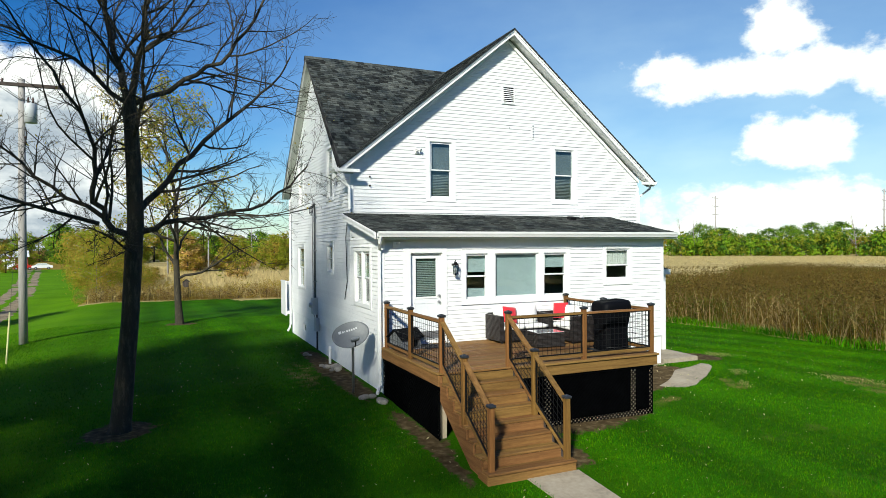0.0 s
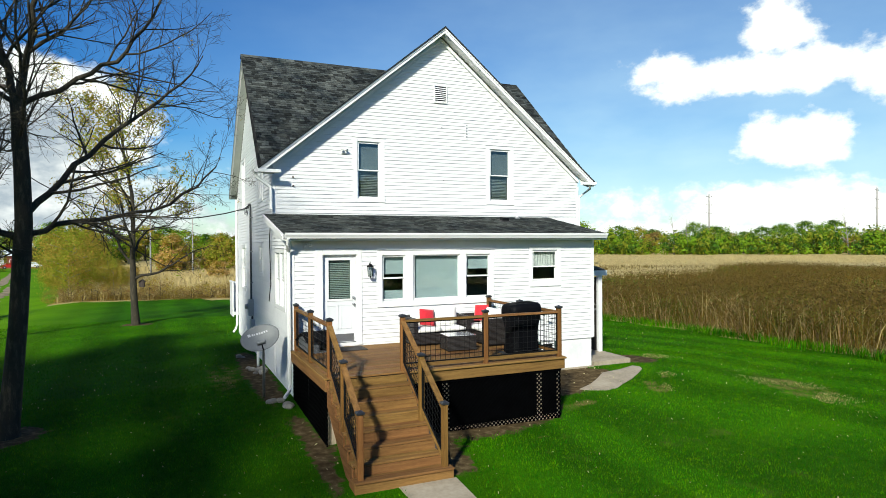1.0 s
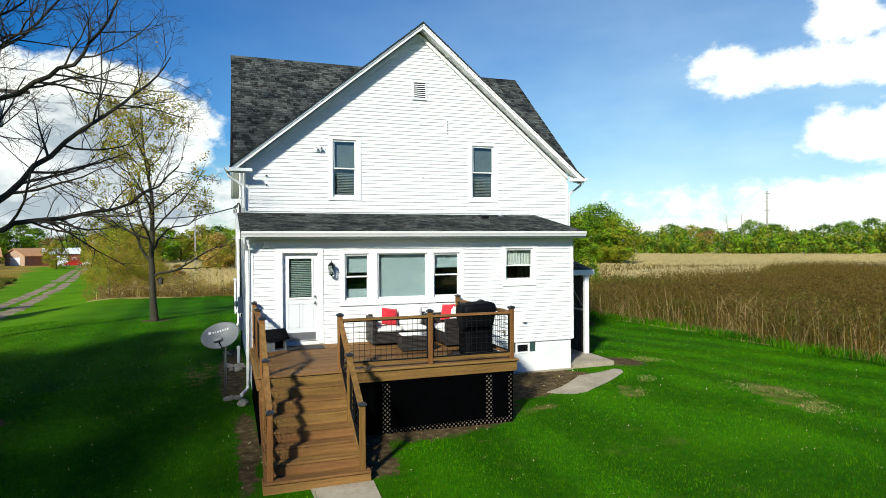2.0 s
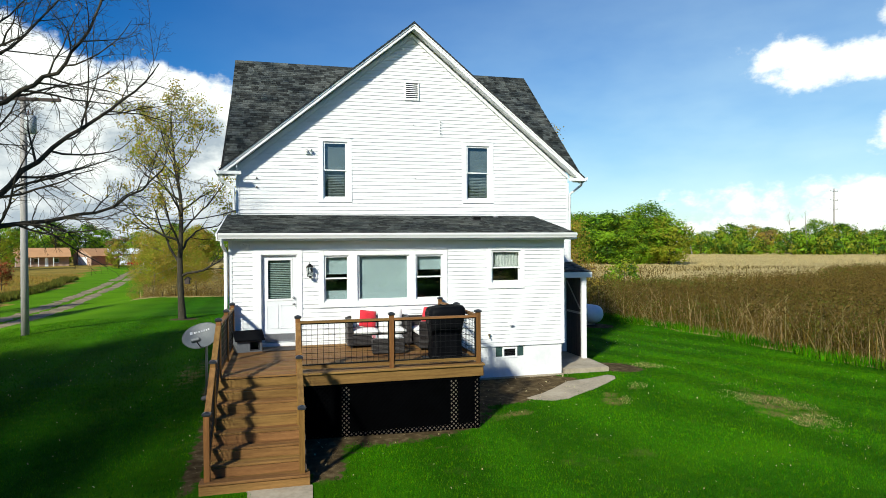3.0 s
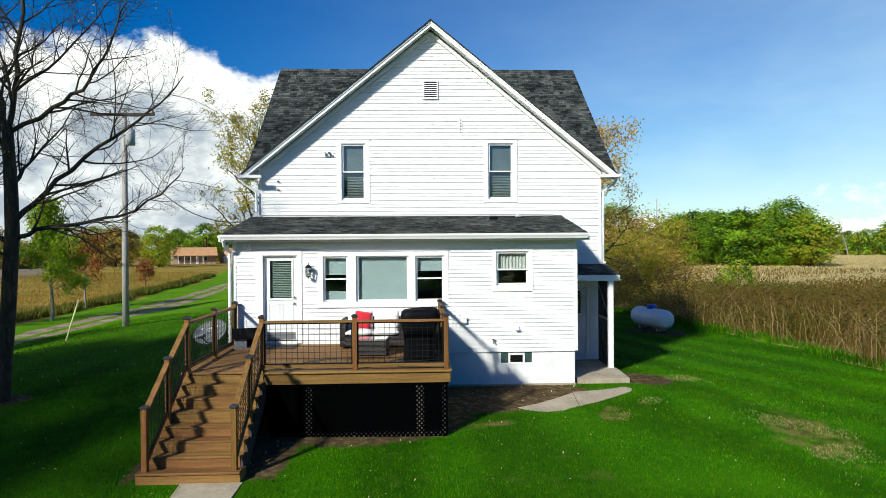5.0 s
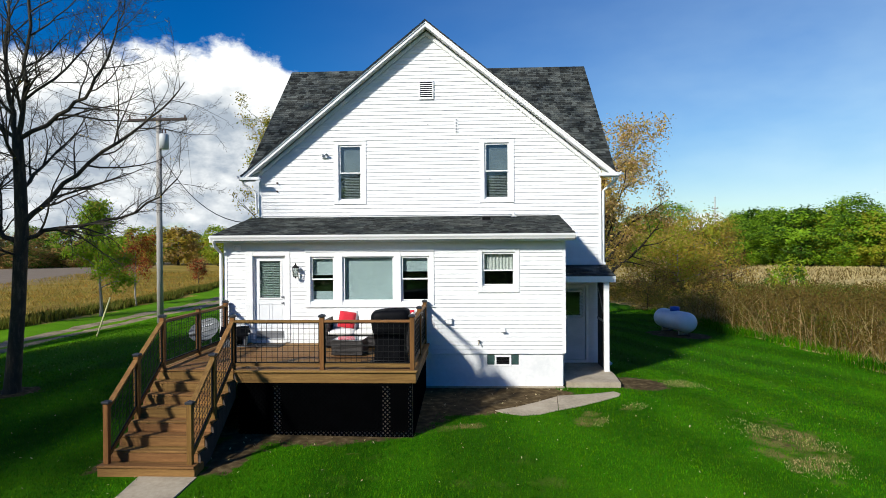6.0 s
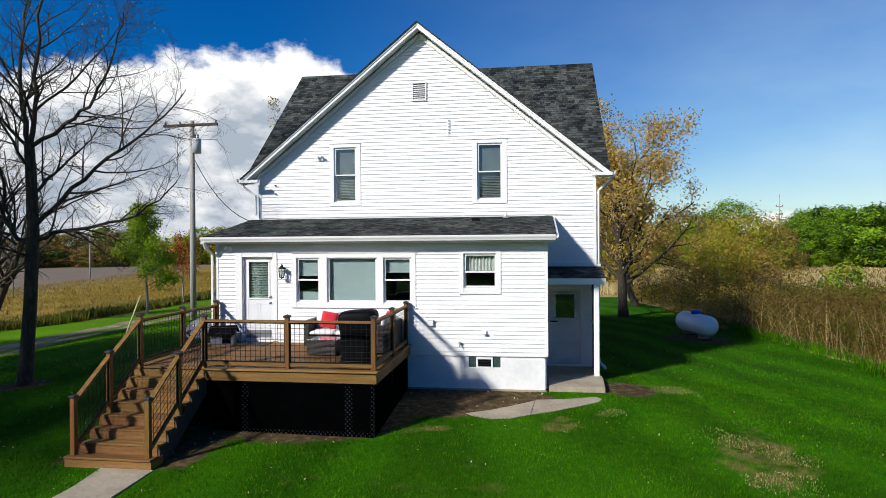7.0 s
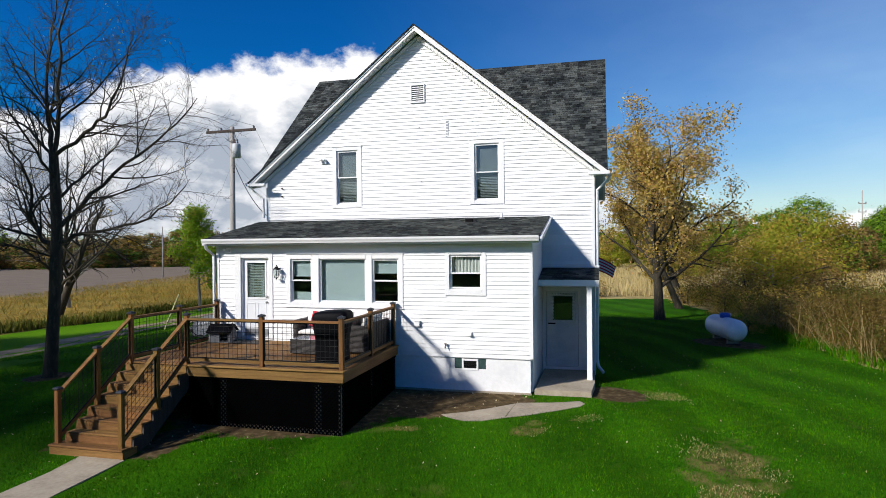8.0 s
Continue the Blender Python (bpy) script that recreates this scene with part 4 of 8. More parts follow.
def blind(parent, F, u0, u1, z0, z1, d, material=BLIND, step=0.05, tilt=0.018, label="white slatted blind"):
    g = Geo()
    z = z1 - step
    g.box(u0, u1, d - 0.02, d + 0.02, z1 - 0.03, z1, F)
    while z > z0:
        g.prism([(u0, d - 0.018, z + tilt), (u1, d - 0.018, z + tilt), (u1, d + 0.018, z - tilt), (u0, d + 0.018, z - tilt)], (0, 0.002, 0.002), m=F)
        z -= step
    return part("blind", g, material, parent, label)


def casing(F, u0, u1, z0, z1, w=0.13, wt=0.11, wb=0.10, d=0.028, label="white window casing"):
    """The flat trim round an opening, with a drip cap and a sill, and the jamb inside it."""
    win = part("window", frame_geo(F, u0, u1, z0, z1, 0.02, -0.14, 0.0), TRIM, house, label)
    for a, b, c, e in ((u0 - w, u0 + 0.004, z0 - wb, z1 + wt), (u1 - 0.004, u1 + w, z0 - wb, z1 + wt), (u0 + 0.004, u1 - 0.004, z1 - 0.004, z1 + wt), (u0 + 0.004, u1 - 0.004, z0 - wb, z0 + 0.004)):
        g = Geo(); g.cbox(a, b, 0.001, d, c, e, 0.005, F); part("casing_board", g, TRIM, win)
    g = Geo(); g.box(u0 - w - 0.01, u1 + w + 0.01, 0, d + 0.02, z1 + wt, z1 + wt + 0.012, F); part("drip_cap", g, TRIM, win)
    return win


def double_hung(F, u0, u1, z0, z1, meet=0.5, **kw):
    w = casing(F, u0, u1, z0, z1, **kw)
    a, b, zm = u0 + 0.02, u1 - 0.02, z0 + (z1 - z0) * meet
    part("sash", frame_geo(F, a, b, zm - 0.02, z1 - 0.02, 0.035, -0.045, -0.015), TRIM, w)
    part("sash", frame_geo(F, a, b, z0 + 0.025, zm + 0.02, 0.038, -0.08, -0.05), TRIM, w)
    pane(w, F, a + 0.033, b - 0.033, zm + 0.013, z1 - 0.053, -0.03)
    pane(w, F, a + 0.036, b - 0.036, z0 + 0.06, zm - 0.016, -0.065)
    return w


GREY_SHADE = mat("grey window shade", (0.17, 0.20, 0.205), (0.13, 0.155, 0.16), rough=0.8)
GREY_SLAT = mat("dim grey slats", (0.22, 0.25, 0.255), (0.18, 0.205, 0.21), rough=0.8)
S2, S0, W0 = south(YS), south(0.0), west(XW)
for u0, u1, z0, z1 in WIN_S_UP:
    w = double_hung(S2, u0, u1, z0, z1, 0.5)
    g = Geo(); g.box(u0 + 0.02, u1 - 0.02, -0.125, -0.12, (z0 + z1) / 2 - 0.02, z1, S2); part("shade", g, GREY_SHADE, w, "grey roller shade")
    blind(w, S2, u0 + 0.04, u1 - 0.04, z0 + 0.04, (z0 + z1) / 2, -0.15, GREY_SLAT, 0.045, 0.02, "dim grey blind")
for u0, u1, z0, z1 in WIN_W:
    if u1 - u0 > 1.2:
        um = (u0 + u1) / 2
        w = casing(W0, u0, u1, z0, z1)
        g = Geo(); g.box(um - 0.05, um + 0.05, -0.1, 0.02, z0, z1, W0); part("mullion", g, TRIM, w)
        for a, b in ((u0 + 0.02, um - 0.05), (um + 0.05, u1 - 0.02)):
            zm = (z0 + z1) / 2
            part("sash", frame_geo(W0, a, b, zm - 0.02, z1 - 0.02, 0.035, -0.045, -0.015), TRIM, w)
            part("sash", frame_geo(W0, a, b, z0 + 0.025, zm + 0.02, 0.035, -0.08, -0.05), TRIM, w)
            pane(w, W0, a + 0.033, b - 0.033, zm + 0.013, z1 - 0.053, -0.03); pane(w, W0, a + 0.033, b - 0.033, z0 + 0.058, zm - 0.016, -0.065)
        blind(w, W0, u0 + 0.04, u1 - 0.04, zm, z1 - 0.04, -0.12)
    else:
        w = double_hung(W0, u0, u1, z0, z1)
        blind(w, W0, u0 + 0.04, u1 - 0.04, z0 + (z1 - z0) * 0.45, z1 - 0.04, -0.12)

# triple window of the rear wing: two narrow double-hung sashes beside a wide fixed pane
u0, u1, z0, z1 = -2.64, 0.28, 2.04, 3.15
triple = part("window", frame_geo(S0, u0, u1, z0, z1, 0.02, -0.14, -0.001), TRIM, house, "white casing of a three-part window")
for a, b in ((u0 - 0.11, u0 + 0.004), (-2.044, -1.846), (-0.574, -0.416), (u1 - 0.004, u1 + 0.11)):
    g = Geo(); g.cbox(a, b, 0, 0.028, z0 - 0.11, z1 + 0.12, 0.005, S0); part("casing_board", g, TRIM, triple)
for a, b in ((-2.04, -1.85), (-0.57, -0.42)):
    g = Geo(); g.box(a - 0.02, b + 0.02, -0.139, -0.001, z0 + 0.02, z1 - 0.02, S0); part("mullion", g, TRIM, triple)
for a, b in ((u0 + 0.004, -2.044), (-1.846, -0.574), (-0.416, u1 - 0.004)):
    for c, e in ((z1 - 0.004, z1 + 0.12), (z0 - 0.11, z0 + 0.004)):
        g = Geo(); g.cbox(a, b, 0, 0.028, c, e, 0.005, S0); part("casing_board", g, TRIM, triple)
g = Geo(); g.box(u0 - 0.12, u1 + 0.12, 0, 0.05, z1 + 0.12, z1 + 0.132, S0); part("drip_cap", g, TRIM, triple)
g = Geo(); g.box(u0 - 0.13, u1 + 0.13, 0, 0.045, z0 - 0.125, z0 - 0.11, S0); part("sill", g, TRIM, triple)
for a, b, lo in ((u0 + 0.02, -2.06, 2.72), (-0.40, u1 - 0.02, 2.80)):
    zm = 2.60
    part("sash", frame_geo(S0, a, b, zm - 0.02, z1 - 0.02, 0.03, -0.045, -0.015), TRIM, triple)
    part("sash", frame_geo(S0, a, b, z0 + 0.025, zm + 0.02, 0.032, -0.08, -0.05), TRIM, triple)
    pane(triple, S0, a + 0.028, b - 0.028, zm + 0.008, z1 - 0.048, -0.03); pane(triple, S0, a + 0.03, b - 0.03, z0 + 0.055, zm - 0.01, -0.065)
    g = Geo(); g.box(a, b, -0.125, -0.12, lo, z1, S0); g.box(a, b, -0.13, -0.11, lo - 0.025, lo, S0)
    part("shade", g, SHADE, triple, "half-drawn pale roller shade")
g = Geo(); g.box(u0 + 0.035, -2.075, -0.125, -0.12, z0 + 0.02, z0 + 0.26, S0)
part("screen", g, SHADE, triple, "pale screen across the lower sash")
part("sash", frame_geo(S0, -1.83, -0.59, z0 + 0.02, z1, 0.035, -0.06, -0.02), TRIM, triple)
pane(triple, S0, -1.797, -0.623, z0 + 0.05, z1 - 0.033, -0.04)
g = Geo(); g.box(-1.83, -0.59, -0.125, -0.12, z0, z1 + 0.02, S0)
part("shade", g, SHADE, triple, "fully drawn pale green roller shade")

# kitchen window with a short curtain
u0, u1, z0, z1 = KITCHEN
kw = double_hung(S0, u0, u1, z0, z1, 0.47, w=0.10, wt=0.09, wb=0.14)
g = Geo()
pts = [(u0 + 0.04 + (u1 - u0 - 0.08) * i / 48, -0.12 + 0.018 * math.sin(i * 1.15) + 0.006 * math.sin(i * 2.9)) for i in range(49)]
v = [(u, d, z) for u, d in pts for z in (z0 + 0.40 + 0.015 * math.sin(u * 19), z1 - 0.03)]
g.add(v, [(2 * i, 2 * i + 1, 2 * i + 3, 2 * i + 2) for i in range(48)], True, S0)
part("curtain", g, CURTAIN, kw, "short gathered cream curtain")

# cellar windows: glass blocks with a white vent between
cw = part("window", frame_geo(S0, *CELLAR, 0.02, -0.09, -0.025), TRIM, house, "glass block cellar window")
g = Geo()
BLOCKS = mat("dark green glass block", (0.03, 0.06, 0.055), (0.05, 0.09, 0.085), scale=9, rough=0.15, bump=0.3, bscale=12)
g.cbox(CELLAR[0] + 0.02, CELLAR[0] + 0.2, -0.08, -0.03, CELLAR[2] + 0.02, CELLAR[3], 0.012, S0); part("glass_block", g, BLOCKS, cw, "dark glass block")
g = Geo(); g.cbox(CELLAR[1] - 0.2, CELLAR[1] - 0.02, -0.08, -0.03, CELLAR[2] + 0.02, CELLAR[3], 0.012, S0)
part("glass_block", g, BLOCKS, cw, "dark glass block")
part("vent_frame", frame_geo(S0, CELLAR[0] + 0.2, CELLAR[1] - 0.2, CELLAR[2] - 0.01, CELLAR[3] - 0.03, 0.045, -0.07, -0.005), TRIM, cw, "white vent frame")
g = Geo()
for k in range(4):
    g.prism([(CELLAR[0] + 0.245, -0.06, 0.555 + 0.04 * k), (CELLAR[1] - 0.245, -0.06, 0.555 + 0.04 * k), (CELLAR[1] - 0.245, -0.03, 0.53 + 0.04 * k), (CELLAR[0] + 0.245, -0.03, 0.53 + 0.04 * k)], (0, 0, 0.004), m=S0)
part("louvre", g, BLACK_METAL, cw, "dark vent louvres")
cw2 = part("window", frame_geo(W0, *CELLAR_W, 0.03, -0.1, -0.03), TRIM, house, "small cellar window")
pane(cw2, W0, CELLAR_W[0] + 0.03, CELLAR_W[1] - 0.03, CELLAR_W[2] + 0.03, CELLAR_W[3] - 0.03, -0.06)
# Dark panel added close behind the pane in place of the unlit cellar.
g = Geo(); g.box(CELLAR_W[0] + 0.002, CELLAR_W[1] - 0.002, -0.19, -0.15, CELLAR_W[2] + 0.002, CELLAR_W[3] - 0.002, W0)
part("backing", g, DARK_ROOM, cw2, "dark panel standing for the unlit cellar")
stand = thing("standpipe", pose(-4.97, 4.2, float(gz(-4.97, 4.2))), "white plastic standpipe rising beside the foundation", "pipe")
g = Geo(); g.tube([(0, 0, -0.1), (0, 0, 0.46)], 0.038, 12); part("pipe", g, TRIM, stand)
g = Geo(); g.lathe([(0.046, 0.40), (0.048, 0.41), (0.048, 0.49), (0.04, 0.50), (0.002, 0.505)], 12); part("cap", g, TRIM, stand)

# back door with a blind behind its light
u0, u1, z0, z1 = DOOR_S
g = Geo()
g.cbox(u0 - 0.17, u0 + 0.004, 0, 0.03, 1.06, z1 + 0.11, 0.005, S0); g.cbox(u1 - 0.004, u1 + 0.11, 0, 0.03, 1.06, z1 + 0.11, 0.005, S0); g.cbox(u0 + 0.004, u1 - 0.004, 0, 0.03, z1 - 0.004, z1 + 0.11, 0.005, S0)
for a, b, c, e in ((u0, u0 + 0.025, z0, z1), (u1 - 0.025, u1, z0, z1), (u0 + 0.025, u1 - 0.025, z1 - 0.025, z1)):
    g.box(a, b, -0.14, 0, c, e, S0)
g.box(u0, u1, -0.14, 0.03, z0 - 0.08, z0, S0)
door = part("door", g, TRIM, house, "white steel back door in a white casing")
g = Geo()
a, b, lo, hi = u0 + 0.028, u1 - 0.028, z0 + 0.005, z1 - 0.028
pa, pb, pz0, pz1 = -3.93, -3.39, 2.13, 3.06
for p, q, c, e in ((a, pa, lo, hi), (pb, b, lo, hi), (pa, pb, pz1, hi), (pa, pb, lo, pz0)):
    g.box(p, q, -0.10, -0.06, c, e, S0)
for p, q in ((a + 0.09, (a + b) / 2 - 0.03), ((a + b) / 2 + 0.03, b - 0.09)):
    for rim in ((p, p + 0.015, 1.45, 2.0), (q - 0.015, q, 1.45, 2.0), (p, q, 1.45, 1.465), (p, q, 1.985, 2.0)):
        g.box(rim[0], rim[1], -0.06, -0.052, rim[2], rim[3], S0)
part("door_leaf", g, DOOR_PAINT, door, "white panelled door leaf")
part("light_frame", frame_geo(S0, pa - 0.03, pb + 0.03, pz0 - 0.03, pz1 + 0.03, 0.045, -0.06, -0.045), TRIM, door)
pane(door, S0, pa, pb, pz0, pz1, -0.07)
GREEN_BLIND = mat("grey green mini blind", (0.42, 0.50, 0.46), (0.34, 0.42, 0.39), rough=0.6)
blind(door, S0, pa, pb, pz0, pz1, -0.115, GREEN_BLIND, 0.042, 0.012, "closed grey green mini blind")
g = Geo(); g.box(a + 0.04, b - 0.04, -0.06, -0.054, z0 + 0.02, z0 + 0.2, S0)
part("kick_plate", g, ALUMINIUM, door, "grey aluminium kick plate")
g = Geo()
for z in (2.02, 1.92 + 0.25):
    g.tube([(b - 0.06, -0.06, z), (b - 0.06, -0.02, z)], 0.026, 10, m=S0)
    g.lathe([(0.01, -0.02), (0.03, -0.01), (0.032, 0.01), (0.015, 0.025)], 10, S0 @ Matrix.Translation((b - 0.06, -0.005, z)) @ pose(0, 0, 0, -90))
part("door_knob", g, STEEL, door, "dull steel knob and deadbolt")

# side porch: door, roof, post, weathered side boards
u0, u1, z0, z1 = DOOR_P
g = Geo()
g.box(u0 - 0.08, u0, 0, 0.03, 0.09, z1 + 0.08, S2); g.box(u1, u1 + 0.08, 0, 0.03, 0.09, z1 + 0.08, S2); g.box(u0, u1, 0, 0.03, z1, z1 + 0.08, S2)
g.box(u0, u1, -0.12, 0.04, 0.09, z0, S2)
pdoor = part("door", g, TRIM, house, "weathered grey-white side door under the porch")
g = Geo(); wa, wb, wz0, wz1 = 3.78, 4.36, 1.38, 2.10
for p, q, c, e in ((u0 + 0.01, wa, z0, z1), (wb, u1 - 0.01, z0, z1), (wa, wb, wz1, z1), (wa, wb, z0, wz0)):
    g.box(p, q, -0.08, -0.04, c, e, S2)
g.box(u0 + 0.12, u1 - 0.12, -0.04, -0.03, 0.3, 0.32, S2); g.box(u0 + 0.12, u1 - 0.12, -0.04, -0.03, 1.2, 1.22, S2)
part("door_leaf", g, OLD_DOOR, pdoor)
g = Geo()
for k in range(9):
    for z in (wz0, wz1):
        g.lathe([(0.005, -0.008), (0.045, -0.006), (0.045, 0.006), (0.005, 0.008)], 8, S2 @ Matrix.Translation((wa + (wb - wa) * k / 8, -0.034, z)) @ pose(0, 0, 0, 90))
    for u in (wa, wb):
        g.lathe([(0.005, -0.008), (0.05, -0.006), (0.05, 0.006), (0.005, 0.008)], 8, S2 @ Matrix.Translation((u, -0.034, wz0 + (wz1 - wz0) * k / 8)) @ pose(0, 0, 0, 90))
part("scalloped_trim", g, OLD_DOOR, pdoor, "scalloped trim round the door light")
pane(pdoor, S2, wa, wb, wz0, wz1, -0.06)
g = Geo(); g.box(u0 + 0.05, u0 + 0.25, -0.04, 0.0, 1.30, 1.335, S2)
part("door_handle", g, BLACK_METAL, pdoor, "black pull bar")
g = Geo()
g.prism([(3.54, 1.28, 2.57), (5.02, 1.28, 2.57), (5.02, YS - 0.03, 2.83), (3.54, YS - 0.03, 2.83)], (0, 0, -0.05))
porch_roof = part("porch_roof", g, FELT, house, "small dark shingled porch roof")
g = Geo(); g.box(3.54, 5.02, 1.245, 1.28, 2.42, 2.575); g.box(4.985, 5.02, 1.28, YS - 0.03, 2.42, 2.52); g.box(3.56, 4.98, 1.3, YS - 0.03, 2.44, 2.46)
g.box(3.5, 5.03, YS - 0.05, YS - 0.02, 2.84, 2.90)
part("porch_beam", g, TRIM, house, "white porch fascia and ceiling")
g = Geo(); g.cbox(4.73, 4.86, 1.28, 1.41, 0.09, 2.43, 0.008)
part("porch_post", g, TRIM, house, "square white porch post")
side = thing("side_screen", pose(4.80, 1.45, 0.09), "weathered dark board screen beside the porch post", "screen")
for k in range(6):
    g = Geo(); g.box(-0.012, 0.012, 0.0, 0.155, 0.0, 2.28 + 0.02 * (k % 2))
    part("board", g, DARK_WOOD, side, m=pose(0, 0.17 * k, 0))
g = Geo(); g.box(-0.035, -0.012, 0, 1.0, 1.25, 1.31); g.prism([(-0.036, 0.05, 1.4), (-0.036, 0.1, 1.4), (-0.036, 0.98, 2.2), (-0.036, 0.93, 2.2)], (0.022, 0, 0))
part("brace", g, POLE_WOOD, side, "grey bleached brace")


# ---- fixtures on the walls
def wall_lamp(u, z):
    lamp = thing("wall_lantern", S0 @ Matrix.Translation((u, 0.012, z)), "black carriage lantern fixed beside the back door", "lamp")
    lamp.matrix_basis = Matrix.Translation((u, -0.012, z))
    g = Geo(); g.lathe([(0.02, -0.02), (0.05, -0.015), (0.05, 0.0)], 12, pose(0, -0.0, 0.05, 90)); g.tube([(0, -0.01, 0.05), (0, -0.08, 0.14), (0, -0.13, 0.17), (0, -0.13, 0.12)], 0.009, 6)
    part("bracket", g, BLACK_METAL, lamp)
    g = Geo(); g.lathe([(0.012, 0.13), (0.03, 0.12), (0.085, 0.06), (0.09, 0.05)], 6, pose(0, -0.13, 0), False)
    part("hood", g, BLACK_METAL, lamp)
    g = Geo()
    for k in range(6):
        w = k * math.pi / 3
        g.tube([(0.075 * math.cos(w), -0.13 + 0.075 * math.sin(w), 0.05), (0.055 * math.cos(w), -0.13 + 0.055 * math.sin(w), -0.16)], 0.006, 4)
    g.lathe([(0.062, -0.17), (0.06, -0.155), (0.02, -0.15), (0.02, -0.2)], 6, pose(0, -0.13, 0), False)
    part("cage", g, BLACK_METAL, lamp)
    g = Geo(); g.lathe([(0.048, -0.155), (0.066, 0.05)], 6, pose(0, -0.13, 0), False)
    p = part("pane", g, GLASS, lamp, "clear lantern glass"); p.visible_shadow = False
    g = Geo(); g.lathe([(0.008, -0.12), (0.026, -0.08), (0.03, -0.04), (0.012, 0.0)], 10, pose(0, -0.13, 0))
    part("bulb", g, TRIM, lamp, "unlit white bulb")


wall_lamp(-2.97, 2.83)


def flood_light(F, u, z, label):
    L = thing("security_light", Matrix.Translation(F @ Vector((u, 0.02, z))) @ Matrix.Scale(0.8, 4), label, "lamp")
    g = Geo(); g.cbox(-0.10, 0.10, -0.05, 0.0, -0.12, 0.06, 0.012); part("base", g, TRIM, L, "square white mounting box")
    for s in (-1, 1):
        g = Geo(); g.tube([(0, -0.03, 0), (s * 0.05, -0.08, 0.01)], 0.012, 6); g.lathe([(0.02, -0.05), (0.035, -0.03), (0.05, 0.04), (0.042, 0.045), (0.01, 0.01)], 12, pose(s * 0.07, -0.11, 0.01, 110, 0, s * 25))
        part("head", g, TRIM, L)


flood_light(S2, -2.87, 6.00, "small white twin-head security light on the gable")
flood_light(S0, -4.42, 3.40, "small white security light beneath the rear eave")

vent = thing("gable_vent", Matrix.Translation((0.045, YS - 0.02, 7.55)), "white louvred attic vent high in the gable", "vent")
part("frame", frame_geo(south(0), -0.21, 0.21, -0.02, 0.51, 0.035, -0.01, 0.03), TRIM, vent)
g = Geo(); g.box(-0.18, 0.18, -0.003, 0.003, 0.01, 0.48, south(0)); part("backing", g, BLACK_METAL, vent, "dark vent backing")
for k in range(8):
    g = Geo(); g.prism([(-0.175, 0.006, 0.044 + 0.056 * k), (0.175, 0.006, 0.044 + 0.056 * k), (0.175, 0.022, 0.022 + 0.056 * k), (-0.175, 0.022, 0.022 + 0.056 * k)], (0, 0, 0.005), m=south(0))
    part("slat", g, TRIM, vent)
bracket = thing("wall_bracket", Matrix.Translation((0.89, YS - 0.016, 6.54)), "bare white bracket strip on the gable siding", "bracket")
g = Geo(); g.cbox(-0.045, 0.045, -0.012, 0, 0, 0.45, 0.004); part("plate", g, TRIM, bracket)
g = Geo()
for k in range(5):
    g.box(-0.02, 0.012, -0.03, -0.012, 0.05 + 0.085 * k, 0.085 + 0.085 * k)
part("clip", g, STEEL, bracket, "dark metal clips")
for u, z in ((-4.25, 5.22), (-4.25, 4.98), (0.13, 5.29), (0.08, 6.83)):
    b = thing("insulator_hook", Matrix.Translation((u, YS - 0.016, z)), "small dark hook screwed into the gable siding", "hook", "old hooks on the gable")
    g = Geo(); g.lathe([(0.028, 0.0), (0.026, 0.02), (0.012, 0.05), (0.016, 0.07)] if u < -1 else [(0.014, 0), (0.012, 0.02), (0.006, 0.04)], 8, pose(0, 0, 0, 90))
    part("stub", g, CERAMIC, b)
box1 = thing("outlet_box", Matrix.Translation((0.75, -0.016, 1.50)), "small white weatherproof outlet box on the siding", "outlet")
g = Geo(); g.cbox(-0.07, 0.07, -0.07, 0, 0, 0.13, 0.01); part("cover", g, TRIM, box1)
g = Geo(); g.box(-0.075, 0.075, -0.08, 0, 0.13, 0.14); part("hood", g, TRIM, box1)
tap = thing("garden_tap", Matrix.Translation((1.46, -0.016, 1.07)), "brass garden tap on the siding", "tap")
g = Geo(); g.tube([(0, 0, 0), (0, -0.06, 0), (0, -0.09, -0.03), (0, -0.09, -0.06)], 0.014, 8); g.lathe([(0.03, 0), (0.035, 0.008), (0.03, 0.016)], 10, pose(0, -0.06, 0.03)); g.tube([(0, -0.06, 0), (0, -0.06, 0.035)], 0.007, 6)
part("spout", g, mat("dull brass", (0.25, 0.19, 0.10), (0.18, 0.14, 0.08), metal=0.8, rough=0.5), tap)
hood = thing("vent_hood", Matrix.Translation((2.04, -0.016, 1.30)), "small white dryer vent hood", "vent")
g = Geo(); g.prism([(-0.06, 0, 0), (0.06, 0, 0), (0.06, 0, 0.1), (-0.06, 0, 0.1)], (0, -0.012, 0)); g.prism([(-0.05, -0.012, 0.09), (0.05, -0.012, 0.09), (0.055, -0.09, 0.03), (-0.055, -0.09, 0.03)], (0, 0, -0.012)); part("hood", g, TRIM, hood)

# roof vents on the shed roof
rv = thing("roof_vent", Matrix.Translation((1.70, 1.75, 4.055)), "small black box vent on the shed roof", "vent")
g = Geo(); g.cbox(-0.11, 0.11, -0.1, 0.1, 0, 0.13, 0.015, pose(0, 0, 0.0, 11)); part("cap", g, BLACK_METAL, rv)
g = Geo(); g.box(-0.17, 0.17, -0.16, 0.16, -0.012, 0.012, pose(0, 0, 0.03, 11)); part("flashing", g, FELT, rv)
pv = thing("vent_pipe", Matrix.Translation((2.47, 2.30, 4.13)), "thin white plumbing vent pipe through the shed roof", "pipe")
g = Geo(); g.tube([(0, 0, 0), (0, 0, 0.2)], 0.035, 12); part("pipe", g, TRIM, pv)
